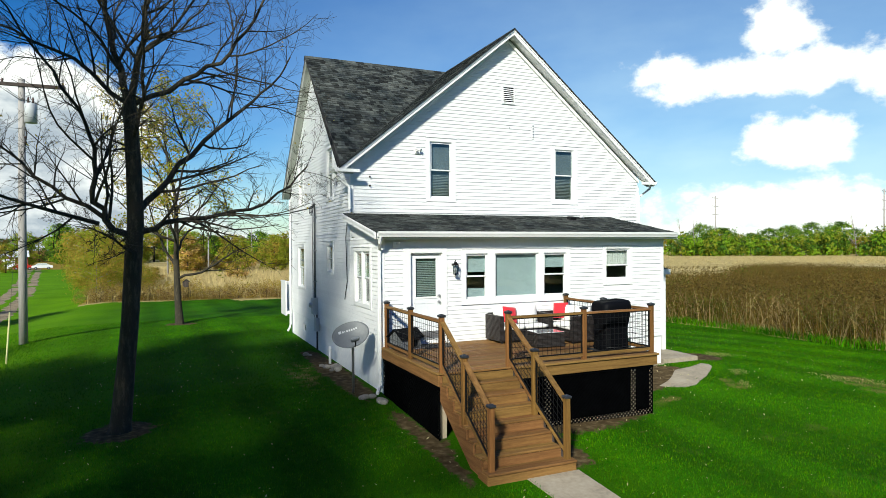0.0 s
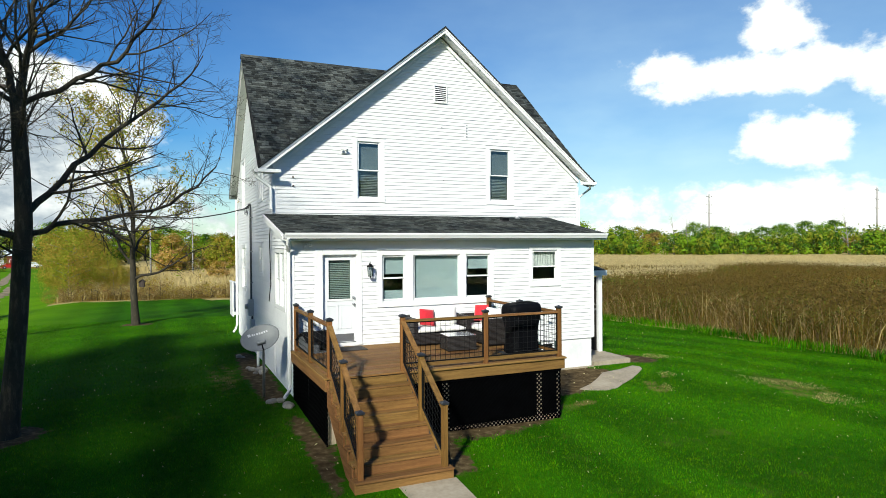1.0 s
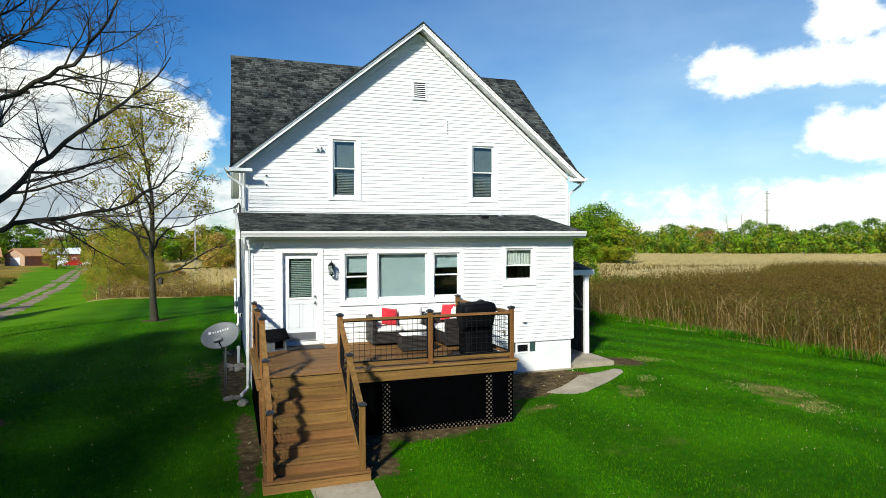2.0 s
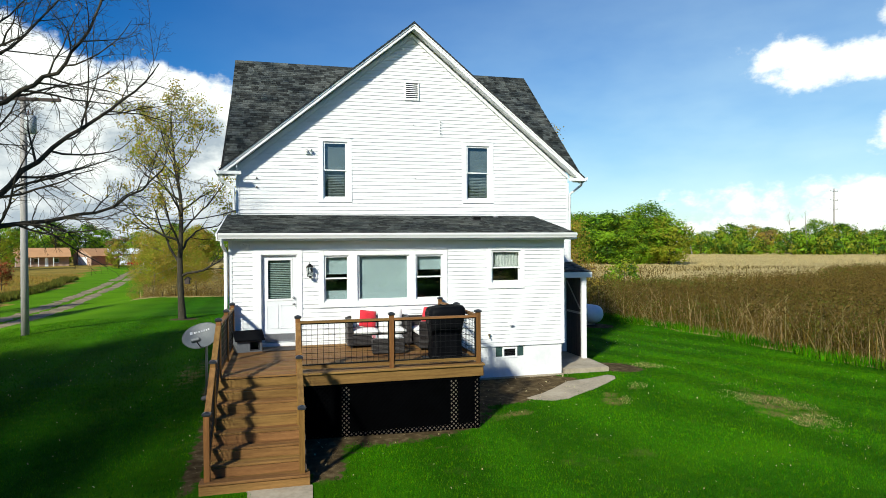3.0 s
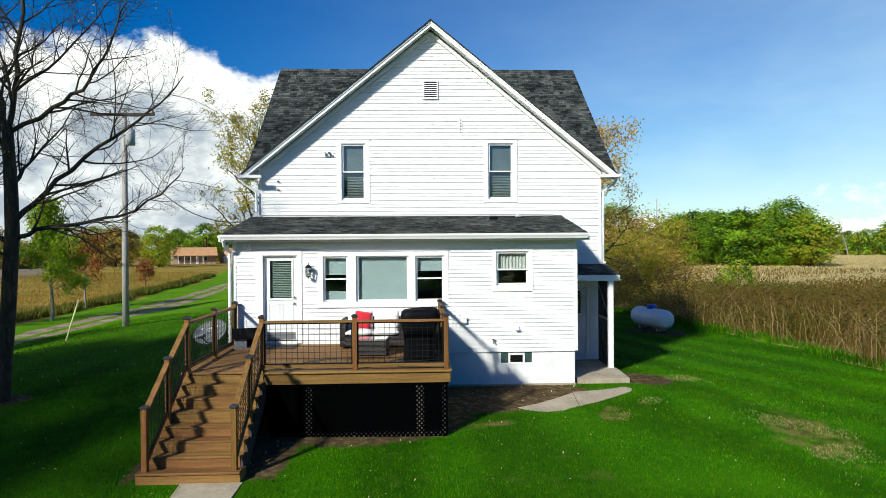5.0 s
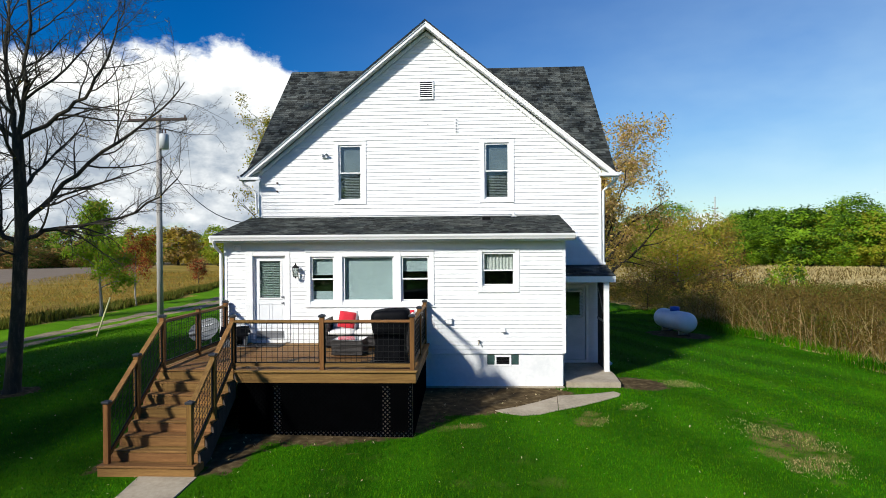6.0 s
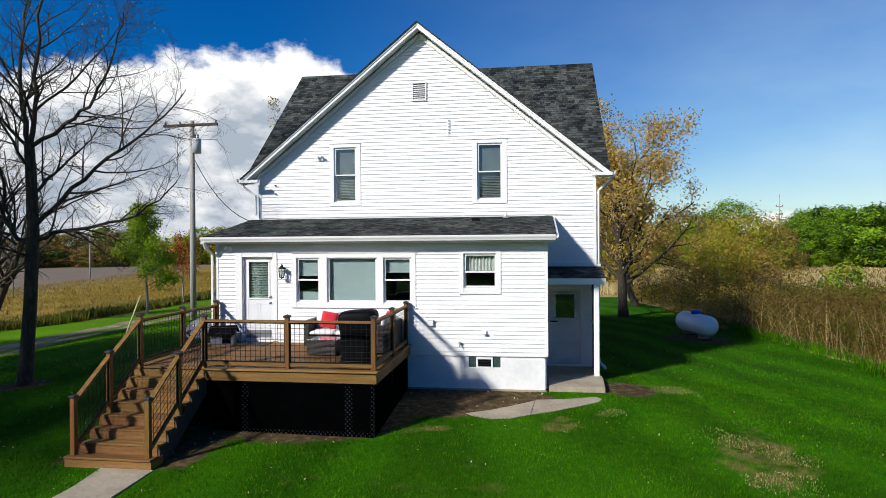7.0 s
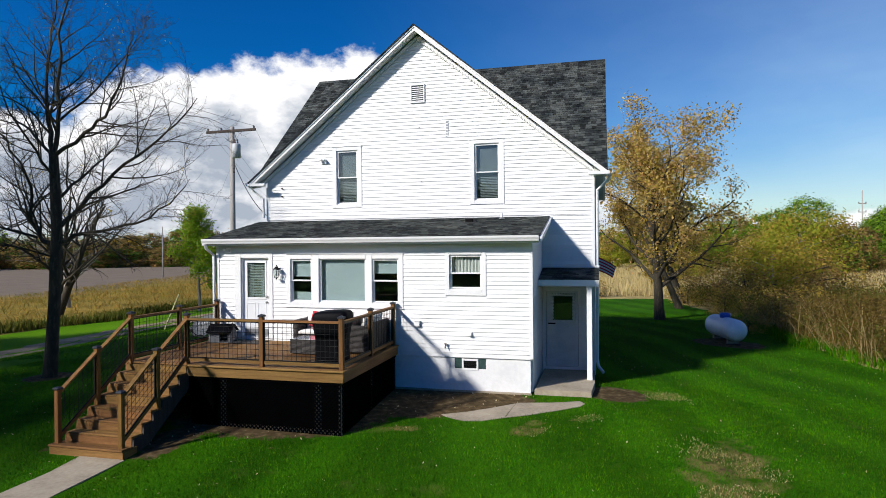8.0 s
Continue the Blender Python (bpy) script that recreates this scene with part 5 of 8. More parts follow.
g = Geo(); g.lathe([(0.11, 0.0), (0.10, 0.02), (0.04, 0.07)], 12, pose(0, 0, 0.02, 11)); part("boot", g, STEEL, pv)

# electric service on the west wall
svc = thing("electric_service", Matrix.Translation((XW - 0.016, 6.75, 0.0)), "grey conduit, meter and panel boxes on the west wall", "electric meter")
g = Geo(); g.tube([(-0.06, 0, 1.6), (-0.06, 0, 4.62), (-0.08, -0.05, 4.74), (-0.13, -0.14, 4.72)], 0.031, 8); part("conduit", g, mat("dark grey conduit", (0.10, 0.105, 0.11), (0.075, 0.08, 0.085), rough=0.55), svc)
for z in (2.2, 3.2, 4.3):
    g = Geo(); g.box(-0.1, 0.0, -0.05, 0.05, z, z + 0.03); part("strap", g, STEEL, svc)
for k in range(3):
    g = Geo(); g.tube([(-0.12, -0.12, 4.72), (-0.19 - 0.03 * k, -0.22 + 0.03 * k, 4.62), (-0.22 - 0.02 * k, -0.30 + 0.05 * k, 4.47 - 0.03 * k), (-0.19, -0.26 + 0.04 * k, 4.42 - 0.03 * k), (-0.15, -0.18, 4.60), (-0.134, -0.15, 4.70)], 0.011, 6)
    part("drip_loop", g, CABLE, svc, "drooping black service wire")
g = Geo(); g.cbox(-0.16, 0, -0.16, 0.16, 1.15, 1.68, 0.012); part("meter_box", g, BOX_GREY, svc)
g = Geo(); g.lathe([(0.085, 0), (0.085, 0.06), (0.07, 0.1), (0.01, 0.11)], 16, Matrix.Translation((-0.16, 0, 1.45)) @ pose(0, 0, 0, 0, -90)); part("meter", g, BOX_GREY, svc, "round glass meter")
g = Geo(); g.cbox(-0.13, 0, -0.36, -0.10, 0.62, 1.05, 0.012); part("panel_box", g, BOX_GREY, svc)
g = Geo(); g.tube([(-0.05, -0.2, 1.15), (-0.05, -0.22, 0.9)], 0.025, 6); g.tube([(-0.05, -0.23, 0.62), (-0.05, -0.23, 0.0)], 0.03, 6); g.tube([(-0.02, 0.55, 4.5), (-0.03, 0.5, 3.9), (-0.02, 0.48, 1.2), (-0.04, 0.1, 0.95)], 0.01, 5); part("cable", g, CABLE, svc, "thin black cables")
g = Geo(); g.tube([(XW - 0.03, 2.80, 4.2), (XW - 0.05, 2.95, 3.6), (XW - 0.03, 2.92, 2.4), (XW - 0.05, 3.1, 1.9)], 0.012, 5)
part("wall_cable", g, CABLE, house, "loose dark cable on the west wall")

np_box = thing("porch_box", Matrix.Translation((-5.05, 11.45, 0.0)), "white panelled side of a small north porch", "porch")
g = Geo(); g.cbox(0.12, 1.6, 0.1, 1.2, 0.68, 0.8, 0.01); part("floor", g, TRIM, np_box)
g = Geo(); g.cbox(0.08, 0.14, 0.1, 1.2, 0.62, 1.95, 0.01); g.cbox(0.14, 1.6, 1.14, 1.2, 0.8, 1.95, 0.01); part("side_panel", g, TRIM, np_box)
g = Geo(); g.cbox(0.06, 0.16, 0.08, 1.22, 1.95, 2.0, 0.008); part("cap_rail", g, TRIM, np_box)
for y in (0.15, 1.1):
    g = Geo(); g.cbox(0.9, 0.98, y, y + 0.08, -0.2, 0.68, 0.006); part("leg", g, TRIM, np_box)

# ---------------------------------------------------------------- the deck
DZ = 1.04
deck = thing("deck", None, "brown stained wooden deck with stairs, black wire rails and lattice skirt", "deck")
g = Geo(); g.cbox(-2.49, 2.49, -0.068, 0.068, -0.036, 0.0, 0.006)
plank_me = g.mesh("plank", WOOD_X)
g = Geo(); g.box(-4.72, 0.18, -3.24, -0.03, DZ - 0.2, DZ - 0.045)
floor_frame = part("joist_frame", g, DARK_WOOD, deck, "dark joists below the planks")
rng = random.Random(5)
for k in range(23):
    part("plank", plank_me, WOOD_X, floor_frame, m=pose(-2.27 + rng.uniform(-0.004, 0.004), -0.085 - 0.1425 * k, DZ + rng.uniform(-0.002, 0.001)))
g = Geo(); g.cbox(-3.23, 0.24, -3.335, -3.297, 0.80, 1.00, 0.008)
part("fascia_board", g, WOOD_X, deck)
g = Geo(); g.cbox(-3.25, 0.26, -3.375, -3.30, 1.004, 1.042, 0.008)
part("edge_board", g, WOOD_X, deck)
for x0, x1 in ((0.20, 0.24), (-4.80, -4.76)):
    g = Geo(); g.cbox(x0, x1, -3.295, -0.02, 0.80, 1.00, 0.008); part("fascia_board", g, WOOD_Y, deck)
    g = Geo(); g.cbox(x0 - 0.02, x1 + 0.03, -3.297, -0.02, 1.004, 1.043, 0.008); part("edge_board", g, WOOD_Y, deck)

cap_geo = Geo(); cap_geo.cbox(-0.062, 0.062, -0.062, 0.062, -0.028, 0.0, 0.006)
cap_geo.add([(-0.066, -0.066, 0), (0.066, -0.066, 0), (0.066, 0.066, 0), (-0.066, 0.066, 0), (-0.05, -0.05, 0.016), (0.05, -0.05, 0.016), (0.05, 0.05, 0.016), (-0.05, 0.05, 0.016), (0, 0, 0.036)],
            [(0, 1, 5, 4), (1, 2, 6, 5), (2, 3, 7, 6), (3, 0, 4, 7), (4, 5, 8), (5, 6, 8), (6, 7, 8), (7, 4, 8), (3, 2, 1, 0)])
cap_me = cap_geo.mesh("cap", BLACK_CAP)


def deck_post(x, y, z0, z1):
    g = Geo(); g.cbox(-0.044, 0.044, -0.044, 0.044, z0, z1 - 0.036, 0.006)
    p = part("post", g, WOOD_Z, deck, m=pose(x, y, 0))
    part("cap", cap_me, BLACK_CAP, p, "black plastic post cap", pose(0, 0, z1 - 0.036))


PT = 2.11
L1, L2, L3 = (-4.70, -0.14), (-4.70, -1.655), (-4.70, -3.23)
R1, R2, R3 = (0.163, -3.23), (0.163, -1.647), (0.163, -0.135)
CM, CS = (-1.572, -3.23), (-3.317, -3.23)
ML, MR, BL, BR = (-4.70, -4.165), (-3.317, -4.15), (-4.70, -5.10), (-3.305, -5.10)
for p in (L1, L2, L3, R1, R2, R3, CM, CS):
    deck_post(*p, 0.80 if p in (R1, CM, CS, L3) else DZ, PT)
for p, z0, z1 in ((ML, 0.25, 1.525), (MR, 0.25, 1.53), (BL, -0.18, 0.91), (BR, -0.18, 0.91)):
    deck_post(*p, z0, z1)


def rail_bay(p0, p1, zt0, zt1, zb0, zb1, material):
    """Rails and a black framed wire panel between two posts; zt, zb: top of the upper and foot of the lower rail at each end."""
    a, b = Vector((*p0, 0)), Vector((*p1, 0))
    d = (b - a).normalized()
    n = Vector((-d.y, d.x, 0))
    a, b = a + d * 0.044, b - d * 0.044
    length = (b - a).length
    top, bot = (zt1 - zt0) / length, (zb1 - zb0) / length

    def bar(geo, u0, u1, w, za, zb, h, slope):
        geo.prism([a + d * u0 + n * -w + Vector((0, 0, za)), a + d * u0 + n * w + Vector((0, 0, za)), a + d * u0 + n * w + Vector((0, 0, za + h)), a + d * u0 - n * w + Vector((0, 0, za + h))],
                  d * (u1 - u0) + Vector((0, 0, slope * (u1 - u0))))

    g = Geo(); bar(g, 0, length, 0.045, zt0 - 0.04, 0, 0.04, top); part("top_rail", g, material, deck)
    g = Geo(); bar(g, 0, length, 0.019, zb0, 0, 0.06 if not bot else 0.075, bot); part("bottom_rail", g, material, deck)
    lo0, hi0 = zb0 + (0.062 if not bot else 0.077), zt0 - 0.042
    lo = lambda u: lo0 + bot * u
    hi = lambda u: hi0 + top * u
    g = Geo()
    bar(g, 0, length, 0.012, hi0 - 0.024, 0, 0.024, top); bar(g, 0, length, 0.012, lo0, 0, 0.024, bot)
    for u in (0.0, length - 0.026):
        g.prism([a + d * u - n * 0.012 + Vector((0, 0, lo(u))), a + d * (u + 0.026) - n * 0.012 + Vector((0, 0, lo(u))), a + d * (u + 0.026) - n * 0.012 + Vector((0, 0, hi(u))), a + d * u - n * 0.012 + Vector((0, 0, hi(u)))], n * 0.024)
    fr = part("panel_frame", g, BLACK_METAL, deck, "black steel panel frame")
    g = Geo()
    k = max(int(length / 0.102), 2)
    for i in range(1, k):
        u = length * i / k
        g.tube([a + d * u + Vector((0, 0, lo(u))), a + d * u + Vector((0, 0, hi(u)))], 0.0046, 4, False)
    rows = max(int((hi0 - lo0) / 0.102), 2)
    for j in range(1, rows):
        f = j / rows
        g.tube([a + Vector((0, 0, lo(0) + (hi(0) - lo(0)) * f)), b + Vector((0, 0, lo(length) + (hi(length) - lo(length)) * f))], 0.0046, 4, False)
    part("wire_mesh", g, BLACK_METAL, fr, "black welded wire grid")


for p, q, wood in ((CS, CM, WOOD_X), (CM, R1, WOOD_X), (R1, R2, WOOD_Y), (R2, R3, WOOD_Y), (L3, L2, WOOD_Y), (L2, L1, WOOD_Y)):
    rail_bay(p, q, 1.99, 1.99, 1.10, 1.10, wood)
rail_bay(L3, ML, 1.97, 1.42, 1.12, 0.53, WOOD_Y); rail_bay(ML, BL, 1.40, 0.82, 0.50, -0.06, WOOD_Y)
rail_bay(CS, MR, 1.97, 1.43, 1.12, 0.53, WOOD_Y); rail_bay(MR, BR, 1.41, 0.82, 0.50, -0.06, WOOD_Y)

# stairs
RISE, RUN = 0.174, 0.26
SX0, SX1 = -4.77, -3.23
g = Geo(); g.cbox(SX0 + 0.02, SX1 - 0.02, -0.066, 0.066, -0.036, 0, 0.006); tread_me = g.mesh("tread", WOOD_X)
g = Geo(); g.cbox(SX0 + 0.045, SX1 - 0.045, -0.01, 0.01, -RISE + 0.0, -0.037, 0.003); riser_me = g.mesh("riser", WOOD_X)
stairs = []
for x in (SX0, SX1 - 0.04):
    pts = [(x, -3.30, DZ - 0.05)]
    for k in range(7):
        z = DZ - RISE * (k + 1) - 0.037
        pts += [(x, -3.33 - RUN * k, z), (x, -3.33 - RUN * (k + 1) + 0.02, z)]
    pts += [(x, -5.13, -0.42), (x, -4.75, -0.42), (x, -3.30, DZ - 0.50)]
    g = Geo(); g.prism(pts, (0.04, 0, 0))
    # The east stringer's dark wood also carries the shade on that side.
    stairs.append(part("stringer", g, WOOD_Y if x < -4 else DARK_WOOD, deck, "sawtooth stair stringer"))
for k in range(8):
    y = -3.33 - RUN * k
    part("riser", riser_me, WOOD_X, stairs[0], m=pose(0, y + 0.012, DZ - RISE * k - (0.006 if k == 0 else 0)))
    if k < 7:
        for j in (0, 1):
            part("tread", tread_me, WOOD_X, stairs[0], m=pose(rng.uniform(-0.004, 0.004), y - 0.045 - 0.136 * j, DZ - RISE * (k + 1) + rng.uniform(-0.001, 0.001)))
g = Geo(); g.cbox(-4.81, -3.19, -5.20, -5.165, -0.40, -0.178, 0.006); part("bottom_riser", g, WOOD_X, deck)
g = Geo(); g.cbox(-4.81, -3.19, -5.225, -5.04, -0.178, -0.14, 0.006); part("bottom_tread", g, WOOD_X, deck)
for x in (-4.81, -3.225):
    g = Geo(); g.cbox(x, x + 0.035, -5.163, -4.85, -0.40, -0.178, 0.006); part("step_side", g, WOOD_Y, deck)

# lattice skirt and support posts
for x, y in ((-2.45, -3.205), (-0.34, -3.205), (0.13, -3.19), (0.10, -1.6), (-4.64, -1.6), (-4.64, -3.1)):
    g = Geo(); g.cbox(x - 0.07, x + 0.07, y - 0.05, y + 0.05, -0.4, 0.80, 0.006) if x < 0 else g.cbox(x - 0.05, x + 0.025, y - 0.06, y + 0.05, -0.4, 0.80, 0.006); part("support_post", g, SKIRT_POST, deck, "grey bare support post")


def lattice(p0, p1, z0, z1, ends=(False, False), label="black diagonal lattice panel"):
    """Two crossing layers of thin slats inside a frame."""
    a, b = Vector((*p0, 0)), Vector((*p1, 0))
    d = (b - a).normalized(); n = Vector((d.y, -d.x, 0))
    L, H, up = (b - a).length, z1 - z0, Vector((0, 0, 1))
    g = Geo(); w, pitch = 0.031, 0.088
    for s, off in ((1, 0.006), (-1, -0.002)):
        c = -H if s > 0 else 0.0
        while c < (L if s > 0 else L + H):
            u0, u1 = max(0, c), min(L, c + H) if s > 0 else min(L, c)
            if s < 0:
                u0 = max(0, c - H)
            if u1 - u0 > 0.02:
                f = lambda u: z0 + (u - c) if s > 0 else z0 + (c - u)
                hw = w * 0.7071
                P = [a + d * u0 + up * f(u0), a + d * u1 + up * f(u1)]
                g.prism([P[0] - up * hw + n * off, P[1] - up * hw + n * off, P[1] + up * hw + n * off, P[0] + up * hw + n * off], n * 0.006)
            c += pitch
    fr = Geo()
    for za in (z1 - 0.05,):
        fr.prism([a + up * za + n * 0.014, b + up * za + n * 0.014, b + up * (za + 0.05) + n * 0.014, a + up * (za + 0.05) + n * 0.014], n * 0.016)
    for u in ((0.0,) if ends[0] else ()) + ((L - 0.05,) if ends[1] else ()):
        fr.prism([a + d * u + up * z0 + n * 0.014, a + d * (u + 0.05) + up * z0 + n * 0.014, a + d * (u + 0.05) + up * z1 + n * 0.014, a + d * u + up * z1 + n * 0.014], n * 0.016)
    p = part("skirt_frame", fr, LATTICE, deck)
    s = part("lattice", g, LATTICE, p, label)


lattice((-3.20, -3.27), (-1.60, -3.27), -0.24, 0.80); lattice((-1.60, -3.27), (0.16, -3.27), -0.24, 0.80)
lattice((0.17, -3.26), (0.17, -1.65), -0.22, 0.80); lattice((0.17, -1.65), (0.17, -0.05), -0.14, 0.80)
lattice((-4.75, -0.05), (-4.75, -1.65), -0.14, 0.80); lattice((-4.75, -1.65), (-4.75, -3.26), -0.22, 0.80)
# Near-black sheets added behind the lattice stand for the shade under the deck.
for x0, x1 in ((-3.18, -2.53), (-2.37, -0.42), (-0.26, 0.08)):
    g = Geo(); g.box(x0, x1, -3.258, -3.252, -0.13, 0.8); part("weed_cloth", g, SKIRT_BACKING, deck, "near-black sheet added behind the lattice for the shade under the deck")
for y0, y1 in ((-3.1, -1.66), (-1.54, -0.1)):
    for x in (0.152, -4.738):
        g = Geo(); g.box(x, x + 0.006, y0, y1, -0.2, 0.8); part("weed_cloth", g, SKIRT_BACKING, deck, "near-black sheet added behind the lattice for the shade under the deck")
# Pale board added so the lowest lattice holes read as catching daylight.
g = Geo(); g.cbox(-2.5, 0.12, -3.25, -3.22, -0.26, -0.14, 0.004); part("nailer_board", g, SKIRT_POST, deck, "pale board added for the daylight behind the lattice foot")


# ---------------------------------------------------------------- things on the deck
def soft_box(sx, sy, sz, puff=0.25, m=None, sub=6):
    """A cushion: a box with swollen faces and pinched corners."""
    g, n = Geo(), sub
    v, idx = [], {}
    def vert(i, j, k):
        if (i, j, k) not in idx:
            x, y, z = 2 * i / n - 1, 2 * j / n - 1, 2 * k / 2 - 1
            e = (1 - x ** 4) * (1 - y ** 4)
            idx[i, j, k] = len(v)
            v.append((x * sx / 2 * (1 - 0.05 * (1 - y * y) * 0), y * sy / 2, z * sz / 2 * ((1 - puff) * 0.6 + (0.4 + 0.6 * puff) * e)))
        return idx[i, j, k]
    f = []
    for i in range(n):
        for j in range(n):
            for k, o in ((0, 1), (2, 0)):
                q = [vert(i, j, k), vert(i + 1, j, k), vert(i + 1, j + 1, k), vert(i, j + 1, k)]
                f.append(tuple(q[::-1] if o else q))
    for i in range(n):
        for k in (0, 1):
            f += [(vert(i, 0, k), vert(i + 1, 0, k), vert(i + 1, 0, k + 1), vert(i, 0, k + 1)), (vert(i, n, k), vert(i, n, k + 1), vert(i + 1, n, k + 1), vert(i + 1, n, k)),
                  (vert(0, i, k), vert(0, i, k + 1), vert(0, i + 1, k + 1), vert(0, i + 1, k)), (vert(n, i, k), vert(n, i + 1, k), vert(n, i + 1, k + 1), vert(n, i, k + 1))]
    return g.add(v, f, True, m)


def wicker_panel(g, x0, x1, y0, y1, z0, z1):
    """A woven slab with strands that stand out in rows."""
    n = max(int((z1 - z0) / 0.026), 2)
    v = []
    for k in range(2 * n + 1):
        o, z = (0.005 if k % 2 else -0.004), z0 + (z1 - z0) * k / (2 * n)
        v += [(x0 - o, y0 - o, z), (x1 + o, y0 - o, z), (x1 + o, y1 + o, z), (x0 - o, y1 + o, z)]
    f = [(4 * k + i, 4 * k + (i + 1) % 4, 4 * k + 4 + (i + 1) % 4, 4 * k + 4 + i) for k in range(2 * n) for i in range(4)]
    g.add(v, f + [(3, 2, 1, 0), tuple(8 * n + i for i in range(4))])


def wicker_sofa(m, width, label, arms=(True, True)):
    """Seats face -y in its own frame; the back lies along y = 0."""
    s = thing("wicker_sofa", m, label, "sofa", "wicker deck furniture")
    dp = 0.70
    g = Geo(); wicker_panel(g, -width / 2, width / 2, -dp, -0.10, 0.05, 0.28); part("seat_base", g, WICKER, s)
    g = Geo(); wicker_panel(g, -width / 2, width / 2, -0.09, 0.0, 0.05, 0.66); part("backrest", g, WICKER, s)
    for on, x in zip(arms, (-width / 2, width / 2)):
        if on:
            g = Geo(); wicker_panel(g, x - 0.055, x + 0.055, -dp - 0.01, 0.01, 0.05, 0.64); part("armrest", g, WICKER, s)
    for x in (-width / 2 + 0.03, width / 2 - 0.03):
        for y in (-dp + 0.05, -0.05):
            g = Geo(); g.cbox(x - 0.025, x + 0.025, y - 0.025, y + 0.025, 0, 0.05, 0.004); part("leg", g, WICKER, s)
    k = max(round(width / 0.68), 1)
    w = (width - 0.12) / k
    for i in range(k):
        x = -width / 2 + 0.06 + w * (i + 0.5)
        part("seat_cushion", soft_box(w - 0.015, dp - 0.12, 0.15, 0.35), CUSHION, s, "off-white seat cushion", pose(x, -dp / 2 - 0.05, 0.35))
        part("back_cushion", soft_box(w - 0.03, 0.42, 0.15, 0.4), CUSHION, s, "off-white back cushion", pose(x, -0.17, 0.60, 80))
    return s


wicker_sofa(pose(-1.42, -0.10, DZ), 1.36, "dark wicker loveseat with off-white cushions against the house wall")
wicker_sofa(pose(0.06, -0.86, DZ, 0, 0, -90), 1.30, "dark wicker loveseat with off-white cushions along the deck rail")


def pillow(m, label):
    t = thing("throw_pillow", m, label, "pillow", "red pillows")
    part("pillow_cover", soft_box(0.39, 0.39, 0.15, 0.75, sub=8), RED_CLOTH, t)


pillow(pose(-1.66, -0.42, DZ + 0.62, 70, 9, 6), "bright red throw pillow leaning on the loveseat by the wall")
pillow(pose(-0.20, -0.42, DZ + 0.66, 72, -4, -58), "bright red throw pillow leaning on the loveseat by the rail")

tbl = thing("coffee_table", pose(-1.37, -1.52, DZ, 0, 0, -5), "low dark wicker coffee table with a pale glass top", "table", "wicker deck furniture")
g = Geo(); wicker_panel(g, -0.34, 0.34, -0.27, 0.27, 0.02, 0.335); part("base", g, WICKER, tbl)
g = Geo(); g.cbox(-0.335, 0.335, -0.265, 0.265, 0.339, 0.348, 0.003); part("top", g, mat("pale frosted glass top", (0.70, 0.72, 0.72), (0.62, 0.64, 0.65), rough=0.03, coat=1.0), tbl, "pale glass top")

# covered grill
gr = thing("covered_grill", pose(-0.34, -2.54, DZ, 0, 0, 2), "barbecue grill under a wrinkled black vinyl cover", "grill")
g = Geo(); v, nseg = [], 72
prof = [(0.0, 0.34, 0.24), (0.06, 0.36, 0.26), (0.2, 0.355, 0.25), (0.38, 0.345, 0.245), (0.56, 0.36, 0.25), (0.72, 0.40, 0.275), (0.86, 0.43, 0.29), (0.97, 0.435, 0.29), (1.04, 0.42, 0.28), (1.085, 0.38, 0.25), (1.105, 0.28, 0.18), (1.11, 0.02, 0.02)]
for z, rx, ry in prof:
    for k in range(nseg):
        w = 2 * math.pi * k / nseg
        c, s = math.cos(w), math.sin(w)
        e = 0.42
        fold = 1 + (0.045 * math.sin(9 * w + 3 * z) + 0.03 * math.sin(17 * w - 5 * z) + 0.02 * math.sin(6 * w + 11 * z)) * max(1.08 - z, 0.12) * (0.6 + 0.4 * math.sin(4 * z + w))
        lean = 0.05 * max(z - 0.75, 0)
        v.append((math.copysign(abs(c) ** e, c) * rx * fold + lean, math.copysign(abs(s) ** e, s) * ry * fold, z - 0.035 * (z > 0.9) * (0.5 - 0.5 * c) + 0.018 * math.sin(5 * w + 1) * (z < 0.03)))
f = [(j * nseg + k, j * nseg + (k + 1) % nseg, (j + 1) * nseg + (k + 1) % nseg, (j + 1) * nseg + k) for j in range(len(prof) - 1) for k in range(nseg)]
f.append(tuple(range((len(prof) - 1) * nseg, len(prof) * nseg)))
g.add(v, f, True); g.v = [(x * 0.9, y, z) for x, y, z in g.v]; part("cover", g, COVER, gr)
g = Geo(); g.tube([(-0.36, -0.27, 0.10), (0, -0.29, 0.09), (0.36, -0.27, 0.10)], 0.006, 5); part("draw_cord", g, CABLE, gr)
mat_ob = thing("grill_mat", pose(-0.28, -2.62, DZ + 0.002), "flat black mat beneath the covered grill", "mat")
g = Geo(); g.cbox(-0.5, 0.42, -0.38, 0.4, 0, 0.008, 0.003); part("rubber_sheet", g, RUBBER, mat_ob)

# small pet house
ph = thing("pet_house", pose(-4.36, -0.42, DZ, 0, 0, 14) @ Matrix.Diagonal((1.0, 0.95, 1.06, 1)), "small grey pet house with a black pitched roof on the deck", "pet house")
g = Geo(); a, b, h = 0.27, 0.24, 0.26
for x0, x1, z0, z1 in ((-a, 0.02, 0.02, h), (0.2, a, 0.02, h), (0.02, 0.2, 0.2, h), (0.02, 0.2, 0.02, 0.05)):
    g.box(x0, x1, -b, -b + 0.015, z0, z1)
